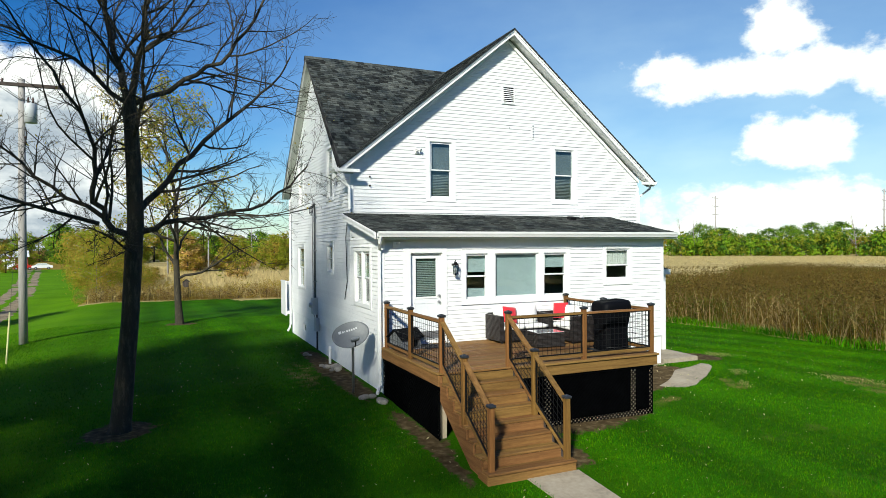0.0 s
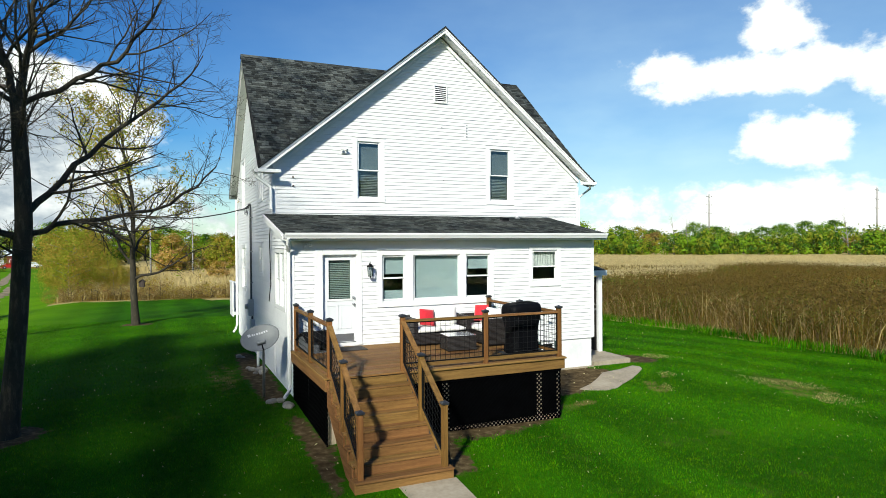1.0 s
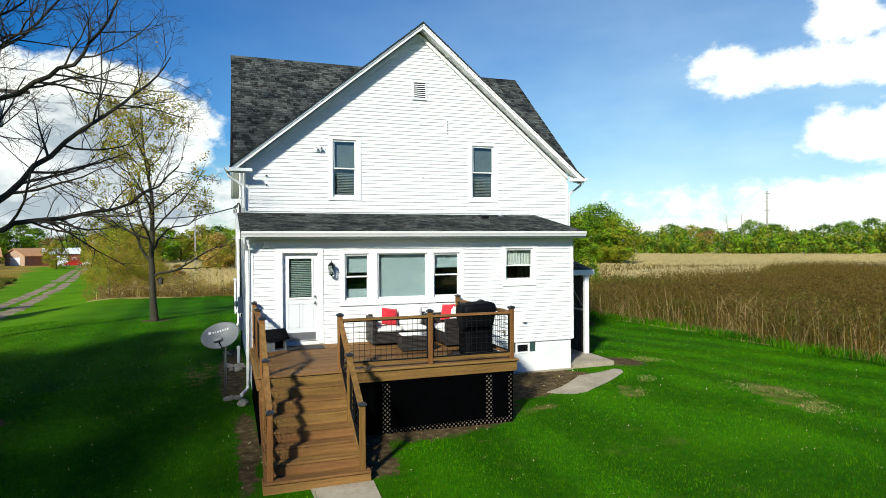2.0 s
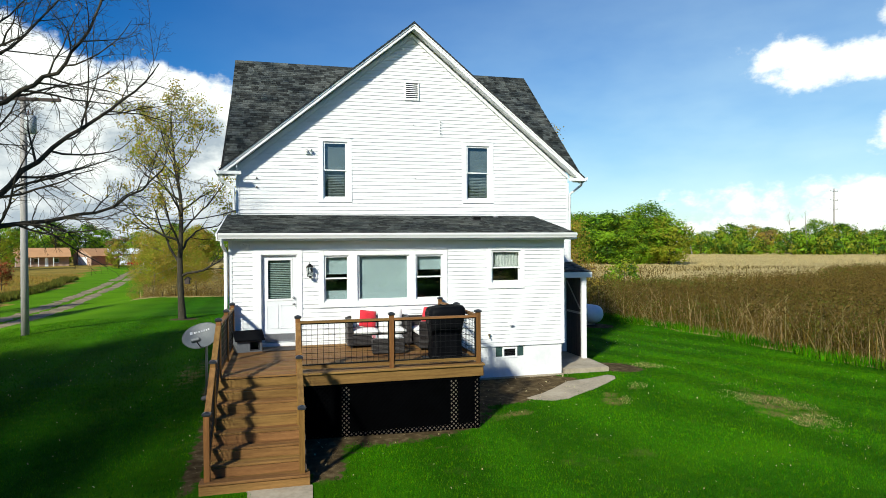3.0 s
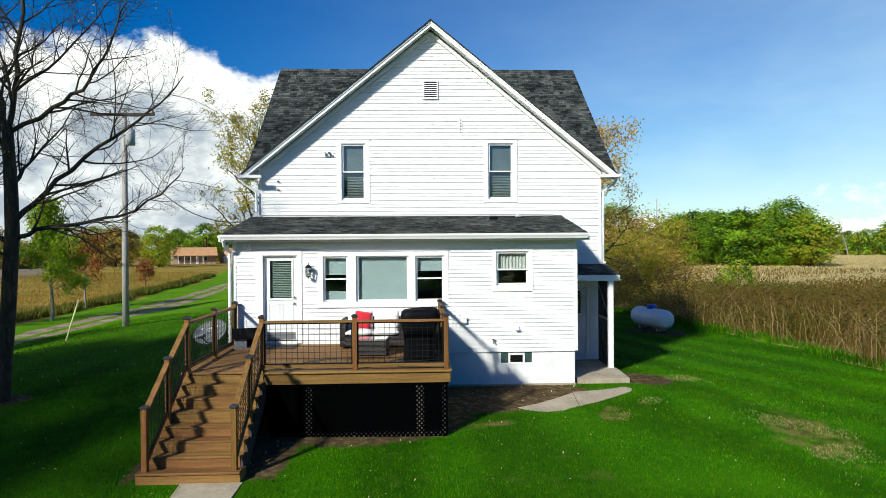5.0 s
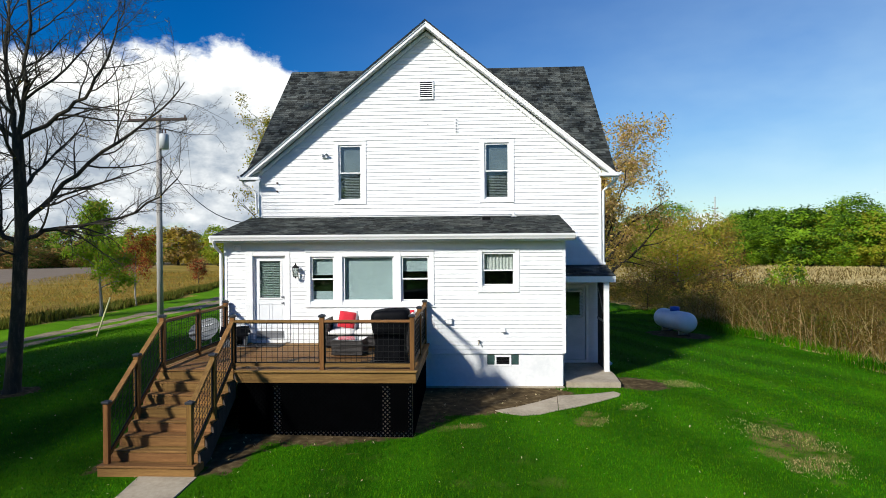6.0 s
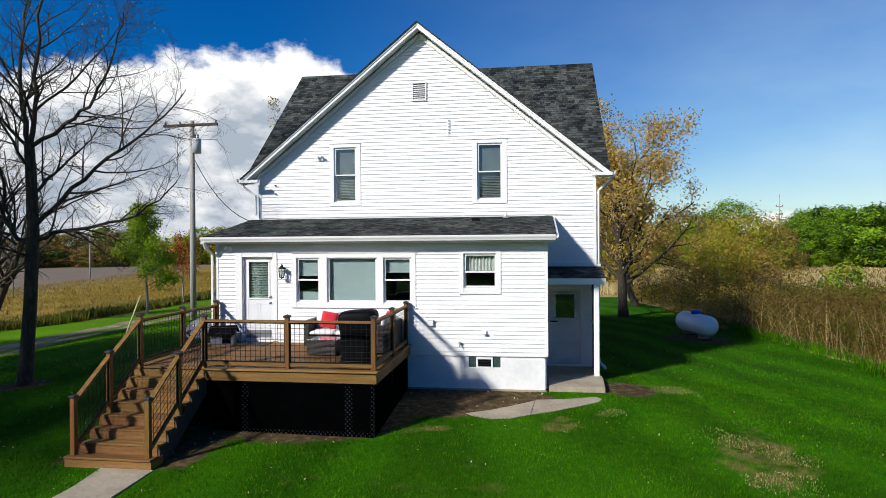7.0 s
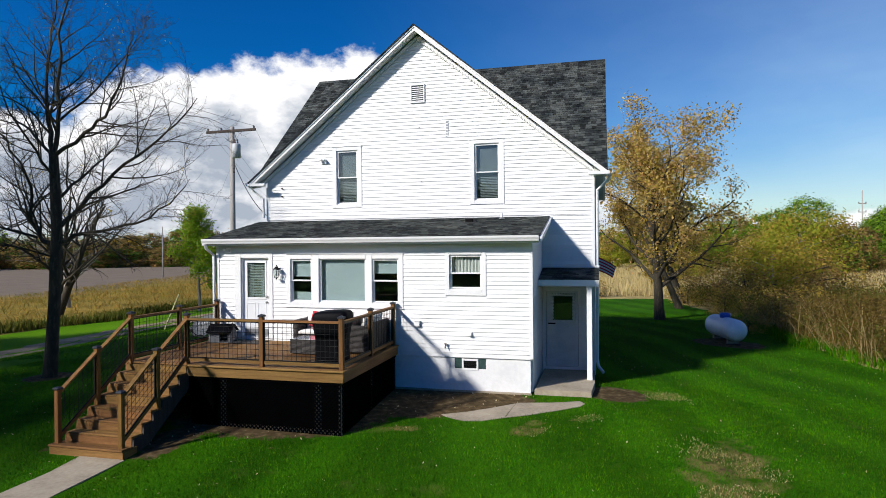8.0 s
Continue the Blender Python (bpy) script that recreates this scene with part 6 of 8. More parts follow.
g.box(-a, -a + 0.015, -b + 0.015, b, 0.02, h); g.box(a - 0.015, a, -b + 0.015, b, 0.02, h); g.box(-a + 0.015, a - 0.015, b - 0.015, b, 0.02, h); g.box(-a, a, -b, b, 0, 0.02)
for x in (-a, a - 0.015):
    g.prism([(x, -b, h), (x, b, h), (x, 0, h + 0.13)], (0.015, 0, 0))
part("body", g, GREY_FELT, ph)
for s in (-1, 1):
    g = Geo(); g.prism([(-a - 0.05, 0, h + 0.155), (a + 0.05, 0, h + 0.155), (a + 0.05, s * (b + 0.07), h - 0.02), (-a - 0.05, s * (b + 0.07), h - 0.02)], (0, 0, 0.02)); part("roof_panel", g, COVER, ph, "black roof panel")
part("door_trim", frame_geo(south(-b), 0.0, 0.22, 0.03, 0.22, 0.02, 0.0, 0.008), BLACK_CAP, ph)
g = Geo(); g.box(-a + 0.02, a - 0.02, -b + 0.03, b - 0.02, 0.021, 0.024); part("floor_pad", g, COVER, ph)
dm = thing("door_mat", pose(-3.62, -0.42, DZ + 0.002), "dark worn door mat before the back door", "mat")
g = Geo(); g.cbox(-0.42, 0.42, -0.26, 0.26, 0, 0.014, 0.005); part("mat_surface", g, mat("dark coir mat", (0.035, 0.03, 0.028), (0.05, 0.045, 0.04), scale=20, rough=0.95, bump=0.6, bscale=90), dm)

# ---------------------------------------------------------------- things round the house
dish = thing("satellite_dish", pose(-5.33, 0.45, 0.0), "grey oval satellite dish on a steel pole in the lawn", "satellite dish")
gd = float(gz(-5.33, 0.45))
g = Geo(); g.tube([(0, 0, gd - 0.1), (0, 0, 1.12), (0, -0.03, 1.2)], 0.03, 10); part("pole", g, STEEL, dish)
DM = Matrix.Translation((-0.08, -0.09, 1.30)) @ pose(0, 0, 0, 62, 0, -14) @ pose(0, 0, 0, 0, 0, 17)
v, f = [], []
for i in range(9):
    r = i / 8
    for k in range(28):
        w = 2 * math.pi * k / 28
        x, y = 0.43 * r * math.cos(w), 0.31 * r * math.sin(w)
        v.append((x, y, 0.55 * (x * x + y * y)))
f = [(i * 28 + k, i * 28 + (k + 1) % 28, (i + 1) * 28 + (k + 1) % 28, (i + 1) * 28 + k) for i in range(8) for k in range(28)]
k0 = len(v)
v += [(x * 0.99, y * 0.99, z - 0.014) for x, y, z in v]
f += [tuple(k0 + i for i in q[::-1]) for q in f[:8 * 28]] + [(8 * 28 + k, 8 * 28 + (k + 1) % 28, k0 + 8 * 28 + (k + 1) % 28, k0 + 8 * 28 + k) for k in range(28)]
g = Geo(); g.add(v, f, True, DM); part("reflector", g, DISH, dish)
g = Geo(); g.tube([(0, -0.28, 0.03), (0, -0.36, 0.22), (0, -0.30, 0.52)], 0.014, 6, m=DM); part("feed_arm", g, BLACK_METAL, dish)
g = Geo(); g.cbox(-0.10, 0.10, -0.33, -0.25, 0.46, 0.58, 0.02, DM); part("feed_horn", g, DISH, dish)
g = Geo(); g.box(-0.06, 0.06, -0.06, 0.06, -0.10, -0.012, DM); part("mount", g, STEEL, dish)
for k, (x, w, h) in enumerate(((-0.20, 0.05, 0.05), (-0.13, 0.03, 0.035), (-0.085, 0.012, 0.035), (-0.05, 0.03, 0.035), (-0.005, 0.028, 0.035), (0.04, 0.028, 0.035), (0.085, 0.026, 0.035), (0.125, 0.028, 0.035))):
    x, y, w, h = x * 1.25, 0.12, w * 1.25, h * 1.3
    g = Geo(); g.cbox(x, x + w, y - h / 2, y + h / 2, 0.55 * (x * x + y * y) + 0.004, 0.55 * (x * x + y * y) + 0.009, 0.002, DM); part("mark", g, PALE_MARK, dish, "pale printed mark")

tank = thing("propane_tank", pose(9.62, 11.0, float(gz(9.62, 11.0)), 0, 0, 12), "pale grey propane tank with a blue dome on block feet", "propane tank")
TM = Matrix.Translation((0, 0, 0.55)) @ pose(0, 0, 0, 90)
g = Geo()
prof = [(0.01, -1.25)] + [(0.40 * math.sin(w), -0.93 - 0.32 * math.cos(w)) for w in np.linspace(0.15, math.pi / 2, 7)] + [(0.40 * math.cos(w), 0.93 + 0.32 * math.sin(w)) for w in np.linspace(0, math.pi / 2 - 0.15, 7)] + [(0.01, 1.25)]
g.lathe(prof, 28, TM); part("shell", g, TANK, tank)
for z in (-0.9, 0.9):
    g = Geo(); g.lathe([(0.402, z - 0.008), (0.404, z), (0.402, z + 0.008)], 28, TM); part("weld_band", g, TANK, tank)
g = Geo(); g.lathe([(0.19, -0.02), (0.195, 0.1), (0.18, 0.15), (0.02, 0.17)], 18, Matrix.Translation((0, 0, 0.94))); part("dome", g, BLUE, tank, "blue plastic dome")
g = Geo(); g.lathe([(0.03, 0), (0.03, 0.06)], 8, Matrix.Translation((0, 0.5, 0.93))); g.lathe([(0.02, 0), (0.02, 0.05)], 8, Matrix.Translation((0, -0.75, 0.93))); part("fitting", g, STEEL, tank)
for y in (-0.65, 0.65):
    g = Geo(); g.box(-0.2, 0.2, y - 0.04, y + 0.04, 0.04, 0.22); part("saddle", g, STEEL, tank)
    g = Geo(); g.cbox(-0.26, 0.26, y - 0.1, y + 0.1, -0.1, 0.04, 0.01); part("block", g, DARK_WOOD, tank, "dark block foot")

# stones along the west wall
rng = random.Random(11)
for k in range(24):
    x, y = ((-4.90 - rng.random() * 0.30, rng.uniform(3.0, 3.8)), (-4.95 - rng.random() * 0.34, rng.uniform(-0.75, -0.1)), (-5.0 - rng.random() * 0.3, rng.uniform(0.9, 6.0)))[(0, 1, 0, 1, 2)[k % 5]]
    r = rng.uniform(0.06, 0.12)
    bm = bmesh.new(); bmesh.ops.create_icosphere(bm, subdivisions=2, radius=r)
    for q in bm.verts:
        q.co *= 1 + 0.28 * noise.noise(q.co * (2.2 / r) * 0.25 + Vector((k * 7.1, 0, 0)))
        q.co.z *= 0.6
    me = bpy.data.meshes.new("stone"); bm.to_mesh(me); bm.free(); me.materials.append(ROCK)
    solid("stone", me, ROCK, "rounded field stone lying along the foundation", "stone", "stones along the west wall", m=pose(x, y, float(gz(x, y)) + r * 0.25, 0, 0, rng.uniform(0, 360)))

# utility pole with transformer, guy wire and lines
px, py = -14.5, 15.75
pz = float(gz(px, py))
pole = thing("utility_pole", pose(px, py, pz), "grey weathered wooden utility pole with crossarm and transformer", "utility pole")
g = Geo(); g.tube([(0, 0, -0.3), (0, 0, 4), (0.02, 0, 10.5)], [0.16, 0.145, 0.115], 12); part("shaft", g, POLE_WOOD, pole)
AM = pose(0, 0, 10.25, 0, 0, -2)
g = Geo(); g.cbox(-1.55, 1.55, -0.16, -0.06, -0.07, 0.07, 0.01, AM); part("crossarm", g, DARK_WOOD, pole, "dark wooden crossarm")
for s in (-1, 1):
    g = Geo(); g.tube([(s * 0.8, -0.17, -0.05), (0.0, -0.15, -0.6)], 0.018, 4, m=AM); part("brace", g, STEEL, pole)
for x in (-1.45, -0.6, 1.45):
    g = Geo(); g.lathe([(0.02, 0.05), (0.05, 0.1), (0.03, 0.13), (0.055, 0.16), (0.03, 0.2), (0.02, 0.22)], 10, AM @ Matrix.Translation((x, -0.11, 0))); part("insulator", g, CERAMIC, pole)
g = Geo(); g.lathe([(0.05, 0), (0.23, 0.02), (0.23, 0.72), (0.2, 0.78), (0.03, 0.8)], 18, Matrix.Translation((0.34, -0.12, 8.75))); part("transformer", g, BOX_GREY, pole, "grey transformer can")
for x in (0.26, 0.42):
    g = Geo(); g.lathe([(0.025, 0), (0.05, 0.05), (0.03, 0.1), (0.045, 0.15), (0.02, 0.25)], 8, Matrix.Translation((x, -0.12, 9.54))); part("bushing", g, CERAMIC, pole)
g = Geo(); g.tube([(0.15, -0.05, 8.6), (0.2, -0.1, 8.3), (0.16, -0.12, 8.0)], 0.02, 5); g.tube([(0.36, -0.12, 9.7), (0.25, -0.14, 10.15), (-0.3, -0.11, 10.45)], 0.012, 4); part("jumper", g, CABLE, pole)
for z in (7.95, 8.15):
    g = Geo(); g.lathe([(0.03, 0), (0.05, 0.05), (0.03, 0.1)], 8, Matrix.Translation((0.15, -0.06, z))); part("spool", g, CERAMIC, pole)


def sag(a, b, drop, n=14):
    a, b = Vector(a), Vector(b)
    return [a.lerp(b, i / n) - Vector((0, 0, drop * 4 * (i / n) * (1 - i / n))) for i in range(n + 1)]


g = Geo(); g.tube(sag((px + 0.15, py - 0.06, pz + 8.5), (XW - 0.15, 6.6, 4.62), 1.55), 0.02, 5); solid("service_cable", g, CABLE, "black service cable from the pole to the house", "cable")
for x in (-1.45, -0.6, 1.45):
    p = Vector((px, py, pz)) + (AM @ Vector((x, -0.11, 0.2)))
    g = Geo(); g.tube(sag(p, (-36 + x, 64, 8.6), 0.7), 0.008, 4)
    g.tube(sag(p, (-9.5 + x, -26, 9.0), 0.5), 0.008, 4)
    solid("power_line", g, CABLE, "thin overhead power line", "cable", "overhead lines")
guy = thing("guy_wire", pose(-13.77, 9.17, float(gz(-13.77, 9.17))), "slanting guy wire with a pale yellow guard", "guy wire")
end = Vector((px + 13.77 + 0.05, py - 9.17, 8.6 + pz - float(gz(-13.77, 9.17))))
g = Geo(); g.tube([(0, 0, -0.1), end], 0.004, 4); part("wire", g, CABLE, guy)
g = Geo(); g.tube([end * 0.01, end * 0.185], 0.028, 6); part("guard", g, YELLOW_ROD, guy, "pale yellow plastic guard")

# striped flag behind the house
fl = thing("house_flag", pose(4.28, 11.42, 2.2), "red and white striped flag flying from a pole behind the house", "flag")
g = Geo(); g.tube([(0.0, -0.12, -0.1), (0.05, 0.35, 0.45), (0.1, 0.8, 1.0)], 0.013, 6); part("flag_pole", g, TRIM, fl, "slim white pole")
FLAG_RED = mat("red flag cloth", (0.52, 0.015, 0.03), (0.42, 0.012, 0.025), scale=6, rough=0.85)
FLAG_WHITE = mat("white flag cloth", (0.60, 0.58, 0.56), (0.52, 0.50, 0.50), scale=6, rough=0.85)
for k in range(9):
    v = []
    for i in range(13):
        u = i / 12
        for e in (k / 9, (k + 1) / 9):
            droop = 0.42 * u * u + 0.1 * u
            v.append((0.1 + 1.3 * u - 0.15 * e * u, 0.7 + 0.06 * math.sin(7 * u + 2 * e) - 0.1 * e, 0.85 - droop - 0.62 * e * (1 - 0.25 * u)))
    f = [(2 * i, 2 * i + 1, 2 * i + 3, 2 * i + 2) for i in range(12)]
    g = Geo(); g.add(v + [(x, y + 0.004, z) for x, y, z in v], f + [tuple(26 + q for q in reversed(w)) for w in f], True)
    part("stripe", g, FLAG_WHITE if k % 2 else FLAG_RED, fl)

# ---------------------------------------------------------------- far houses, cars and poles
def ranch_house(x, y, turn):
    h = thing("ranch_house", pose(x, y, float(gz(x, y)), 0, 0, turn) @ Matrix.Diagonal((0.78, 1, 1, 1)), "long low brick ranch house with a tan brown roof", "house")
    W, D, H = 15.0, 7.5, 2.6
    g = Geo()
    for a, b in ((-7.5, -5.6), (-4.4, -2.4), (-1.2, 0.6), (1.6, 3.2), (4.6, 7.5)):
        g.box(a, b, -D / 2, -D / 2 + 0.25, 0, H)
    for a, b in ((-5.6, -4.4), (-2.4, -1.2), (3.2, 4.6)):
        g.box(a, b, -D / 2, -D / 2 + 0.25, 0, 0.9); g.box(a, b, -D / 2, -D / 2 + 0.25, 2.1, H)
    g.box(0.6, 1.6, -D / 2, -D / 2 + 0.25, 2.1, H)
    g.box(-7.5, 7.5, D / 2 - 0.25, D / 2, 0, H); g.box(-7.5, -7.25, -D / 2 + 0.25, D / 2 - 0.25, 0, H); g.box(7.25, 7.5, -D / 2 + 0.25, D / 2 - 0.25, 0, H)
    part("wall", g, BRICK_WALL, h)
    for s in (-1, 1):
        g = Geo(); g.prism([(-8, s * (D / 2 + 1.6 if s < 0 else D / 2 + 0.5), H - (0.25 if s < 0 else 0.0)), (8, s * (D / 2 + 1.6 if s < 0 else D / 2 + 0.5), H - (0.25 if s < 0 else 0.0)), (8, 0, H + 2.0), (-8, 0, H + 2.0)], (0, 0, 0.15)); part("roof", g, TAN_ROOF, h)
    for s in (-7.5, 7.35):
        g = Geo(); g.prism([(s, -D / 2, H), (s, D / 2, H), (s, 0, H + 1.9)], (0.15, 0, 0)); part("gable", g, TRIM, h)
    for a, b in ((-5.6, -4.4), (-2.4, -1.2), (3.2, 4.6)):
        w = part("window", frame_geo(pose(0, -D / 2, 0), a, b, 0.9, 2.1, 0.09, 0.05, 0.15), TRIM, h)
        g = Geo(); g.box(a + 0.09, b - 0.09, -D / 2 + 0.1, -D / 2 + 0.11, 0.99, 2.01); part("pane", g, GLASS, w)
    g = Geo(); g.box(0.6, 1.6, -D / 2 + 0.05, -D / 2 + 0.1, 0, 2.1); part("door", g, DOOR_PAINT, h)
    for a in np.linspace(-7.4, 3.0, 6):
        g = Geo(); g.cbox(a - 0.08, a + 0.08, -D / 2 - 1.5, -D / 2 - 1.34, 0, 2.45, 0.02); part("porch_post", g, TRIM, h)
    gar = thing("garage", pose(x, y, float(gz(x, y)), 0, 0, turn) @ Matrix.Translation((12.0, 1.0, 0)) @ pose(0, 0, 0, 0, 0, -58), "small tan brick garage with a tan roof", "garage")
    g = Geo(); g.box(-3.5, -1.8, -3.5, -3.3, 0, 2.6); g.box(1.8, 3.5, -3.5, -3.3, 0, 2.6); g.box(-1.8, 1.8, -3.5, -3.3, 2.2, 2.6); g.box(-3.5, -3.3, -3.3, 3.5, 0, 2.6); g.box(3.3, 3.5, -3.3, 3.5, 0, 2.6); g.box(-3.3, 3.3, 3.3, 3.5, 0, 2.6)
    g.prism([(-3.5, -3.5, 2.6), (3.5, -3.5, 2.6), (0, -3.5, 4.3)], (0, 0.2, 0)); part("wall", g, BRICK_WALL, gar)
    for s in (-1, 1):
        g = Geo(); g.prism([(s * 4.0, -3.9, 2.35), (s * 4.0, 3.9, 2.35), (0, 3.9, 4.4), (0, -3.9, 4.4)], (0, 0, 0.14)); part("roof", g, TAN_ROOF, gar)
    for k in range(4):
        g = Geo(); g.cbox(-1.78, 1.78, -3.44, -3.38, 0.02 + 0.54 * k, 0.54 + 0.54 * k, 0.02); part("door_panel", g, DOOR_PAINT, gar)


ranch_house(-64.6, 168, 20)


def barn(x, y, turn, label, w=8.0, d=6.0, h=3.0, material=BRICK_RED):
    b = thing("barn", pose(x, y, float(gz(x, y)), 0, 0, turn), label, "barn")
    g = Geo(); g.box(-w / 2, -1.3, -d / 2, -d / 2 + 0.2, 0, h); g.box(1.3, w / 2, -d / 2, -d / 2 + 0.2, 0, h); g.box(-1.3, 1.3, -d / 2, -d / 2 + 0.2, 2.5, h)
    g.box(-w / 2, w / 2, d / 2 - 0.2, d / 2, 0, h); g.box(-w / 2, -w / 2 + 0.2, -d / 2 + 0.2, d / 2 - 0.2, 0, h); g.box(w / 2 - 0.2, w / 2, -d / 2 + 0.2, d / 2 - 0.2, 0, h); part("wall", g, material, b)
    for s in (-1, 1):
        g = Geo(); g.prism([(-w / 2 - 0.3, s * (d / 2 + 0.4), h - 0.1), (w / 2 + 0.3, s * (d / 2 + 0.4), h - 0.1), (w / 2 + 0.3, 0, h + 1.4), (-w / 2 - 0.3, 0, h + 1.4)], (0, 0, 0.1)); part("roof", g, WHITE_METAL, b, "white sheet metal roof")
    for s in (-w / 2, w / 2 - 0.15):
        g = Geo(); g.prism([(s, -d / 2, h), (s, d / 2, h), (s, 0, h + 1.3)], (0.15, 0, 0)); part("gable", g, material, b)
    g = Geo(); g.cbox(-1.3, 1.3, -d / 2 - 0.08, -d / 2 - 0.01, 0.02, 2.5, 0.02); part("door", g, TRIM, b, "white sliding door")
    for u in (-3.0, 2.4):
        part("window", frame_geo(pose(0, -d / 2 - 0.05, 0), u, u + 0.8, 1.2, 2.0, 0.08, 0.0, 0.05), TRIM, b)


barn(-45.5, 171, 12, "dark red barn with a white metal roof beside the drive")


def car(x, y, turn, label, paint):
    c = thing("car", pose(x, y, float(gz(x, y)) + 0.02, 0, 0, turn), label, "car")
    prof = [(-2.1, 0.35), (-2.15, 0.75), (-1.9, 0.95), (-1.45, 1.0), (-0.9, 1.45), (0.8, 1.5), (1.5, 1.05), (2.1, 0.95), (2.15, 0.4)]
    g = Geo(); g.prism([(u, -0.8, z) for u, z in prof], (0, 1.6, 0)); part("body", g, paint, c)
    g = Geo(); g.prism([(-1.25, -0.812, 1.02), (-0.85, -0.812, 1.38), (0.7, -0.812, 1.42), (1.2, -0.812, 1.06)], (0, 1.624, 0)); part("window", g, GLASS, c)
    for u in (-1.3, 1.3):
        for s in (-0.72, 0.72):
            g = Geo(); g.lathe([(0.05, -0.1), (0.32, -0.1), (0.33, 0.0), (0.32, 0.1), (0.05, 0.1)], 14, Matrix.Translation((u, s, 0.32)) @ pose(0, 0, 0, 90)); w = part("wheel", g, RUBBER, c)
            g = Geo(); g.lathe([(0.02, -0.11), (0.18, -0.112), (0.18, 0.112), (0.02, 0.11)], 10, Matrix.Translation((u, s, 0.32)) @ pose(0, 0, 0, 90)); part("rim", g, STEEL, w)


car(-40.5, 160, 15, "red car parked before the barn", RED_CAR)
car(-36.6, 160, 10, "white car parked before the barn", WHITE_CAR)
car(-49, 176.5, 5, "white car parked near the ranch house", WHITE_CAR)


def far_pole(x, y, h, arms, label, wide=1.2, r=0.16, material=POLE_WOOD):
    p = thing("far_pole", pose(x, y, float(gz(x, y)), 0, 0, 20), label, "utility pole", "far poles")
    g = Geo(); g.tube([(0, 0, -0.5), (0, 0, h)], [r, r * 0.6], 8); part("shaft", g, material, p)
    for z in arms:
        g = Geo(); g.cbox(-wide, wide, -0.08, 0.08, z - 0.09, z + 0.09, 0.01); part("crossarm", g, material, p)
        for u in (-wide * 0.9, wide * 0.9):
            g = Geo(); g.lathe([(0.05, 0), (0.1, 0.1), (0.06, 0.3)], 6, Matrix.Translation((u, 0, z + 0.09))); part("insulator", g, CERAMIC, p)


def bearing(az, dist):
    return dist * math.sin(radians(az)) - 2, dist * math.cos(radians(az)) - 15


far_pole(*bearing(46.3, 285), 25, (24, 20.5, 17), "tall grey transmission pole beyond the field", 3.0, 0.4)
far_pole(*bearing(58.2, 285), 25, (24, 20.5, 17), "tall grey transmission pole beyond the field", 3.0, 0.4)
far_pole(58.4, 134.4, 15.2, (12.4, 10.6), "tall wooden pole behind the thicket", 0.9, 0.2)
far_pole(45.0, 105.0, 6.9, (6.6,), "wooden pole with a crossarm behind the thicket", 1.2)
for az, d in ((6.6, 120), (7.4, 160), (-35.5, 110), (-4.4, 95), (-1.0, 100), (3.5, 130), (11.5, 110)):
    far_pole(*bearing(az, d), 8.5, (), "thin bare pole beyond the meadow", r=0.13)

# ---------------------------------------------------------------- plants
def grow(out, tips, p, d, length, r, level, rng, cfg):
    """One branch and, from it, its twigs. out: polylines with radii; tips: places for leaves."""
    n = max(3, int(length / cfg["seg"][min(level, len(cfg["seg"]) - 1)]))
    pts, rad, dirs = [p.copy()], [r], [d.copy()]
    for i in range(n):
        w = cfg["wander"]
        d = (d + Vector((rng.gauss(0, w), rng.gauss(0, w), rng.gauss(0, w) + cfg["rise"]))).normalized()
        p = p + d * (length / n)
        pts.append(p.copy()); rad.append(max(r * (1 - 0.75 * (i + 1) / n), 0.003)); dirs.append(d.copy())
    out.append((pts, rad, 7 if r > 0.06 else 5 if r > 0.02 else 3))
    twigs(out, tips, pts, rad, dirs, length, level, rng, cfg)


def twigs(out, tips, pts, rad, dirs, length, level, rng, cfg):
    if level >= cfg["levels"]:
        tips += [pts[-1], pts[len(pts) // 2]]
        return
    k = cfg["kids"][level]
    for j in range(k):
        t = cfg["from"] + (1 - cfg["from"]) * (j + rng.random()) / k
        i = min(int(t * (len(pts) - 1)), len(pts) - 2)
        a = pts[i].lerp(pts[i + 1], t * (len(pts) - 1) - i)
        side = dirs[i].cross(Vector((rng.gauss(0, 1), rng.gauss(0, 1), rng.gauss(0, 1)))).normalized()
        ang = rng.uniform(*cfg["angle"])
        nd = dirs[i] * math.cos(ang) + side * math.sin(ang)
        grow(out, tips, a, nd.normalized(), length * cfg["ratio"] * rng.uniform(0.6, 1.15) * (1 - 0.45 * t), rad[i] * 0.55, level + 1, rng, cfg)


def branches_geo(out):
    g = Geo()
    for pts, rad, sides in out:
        g.tube(pts, rad, sides, False)
    return g


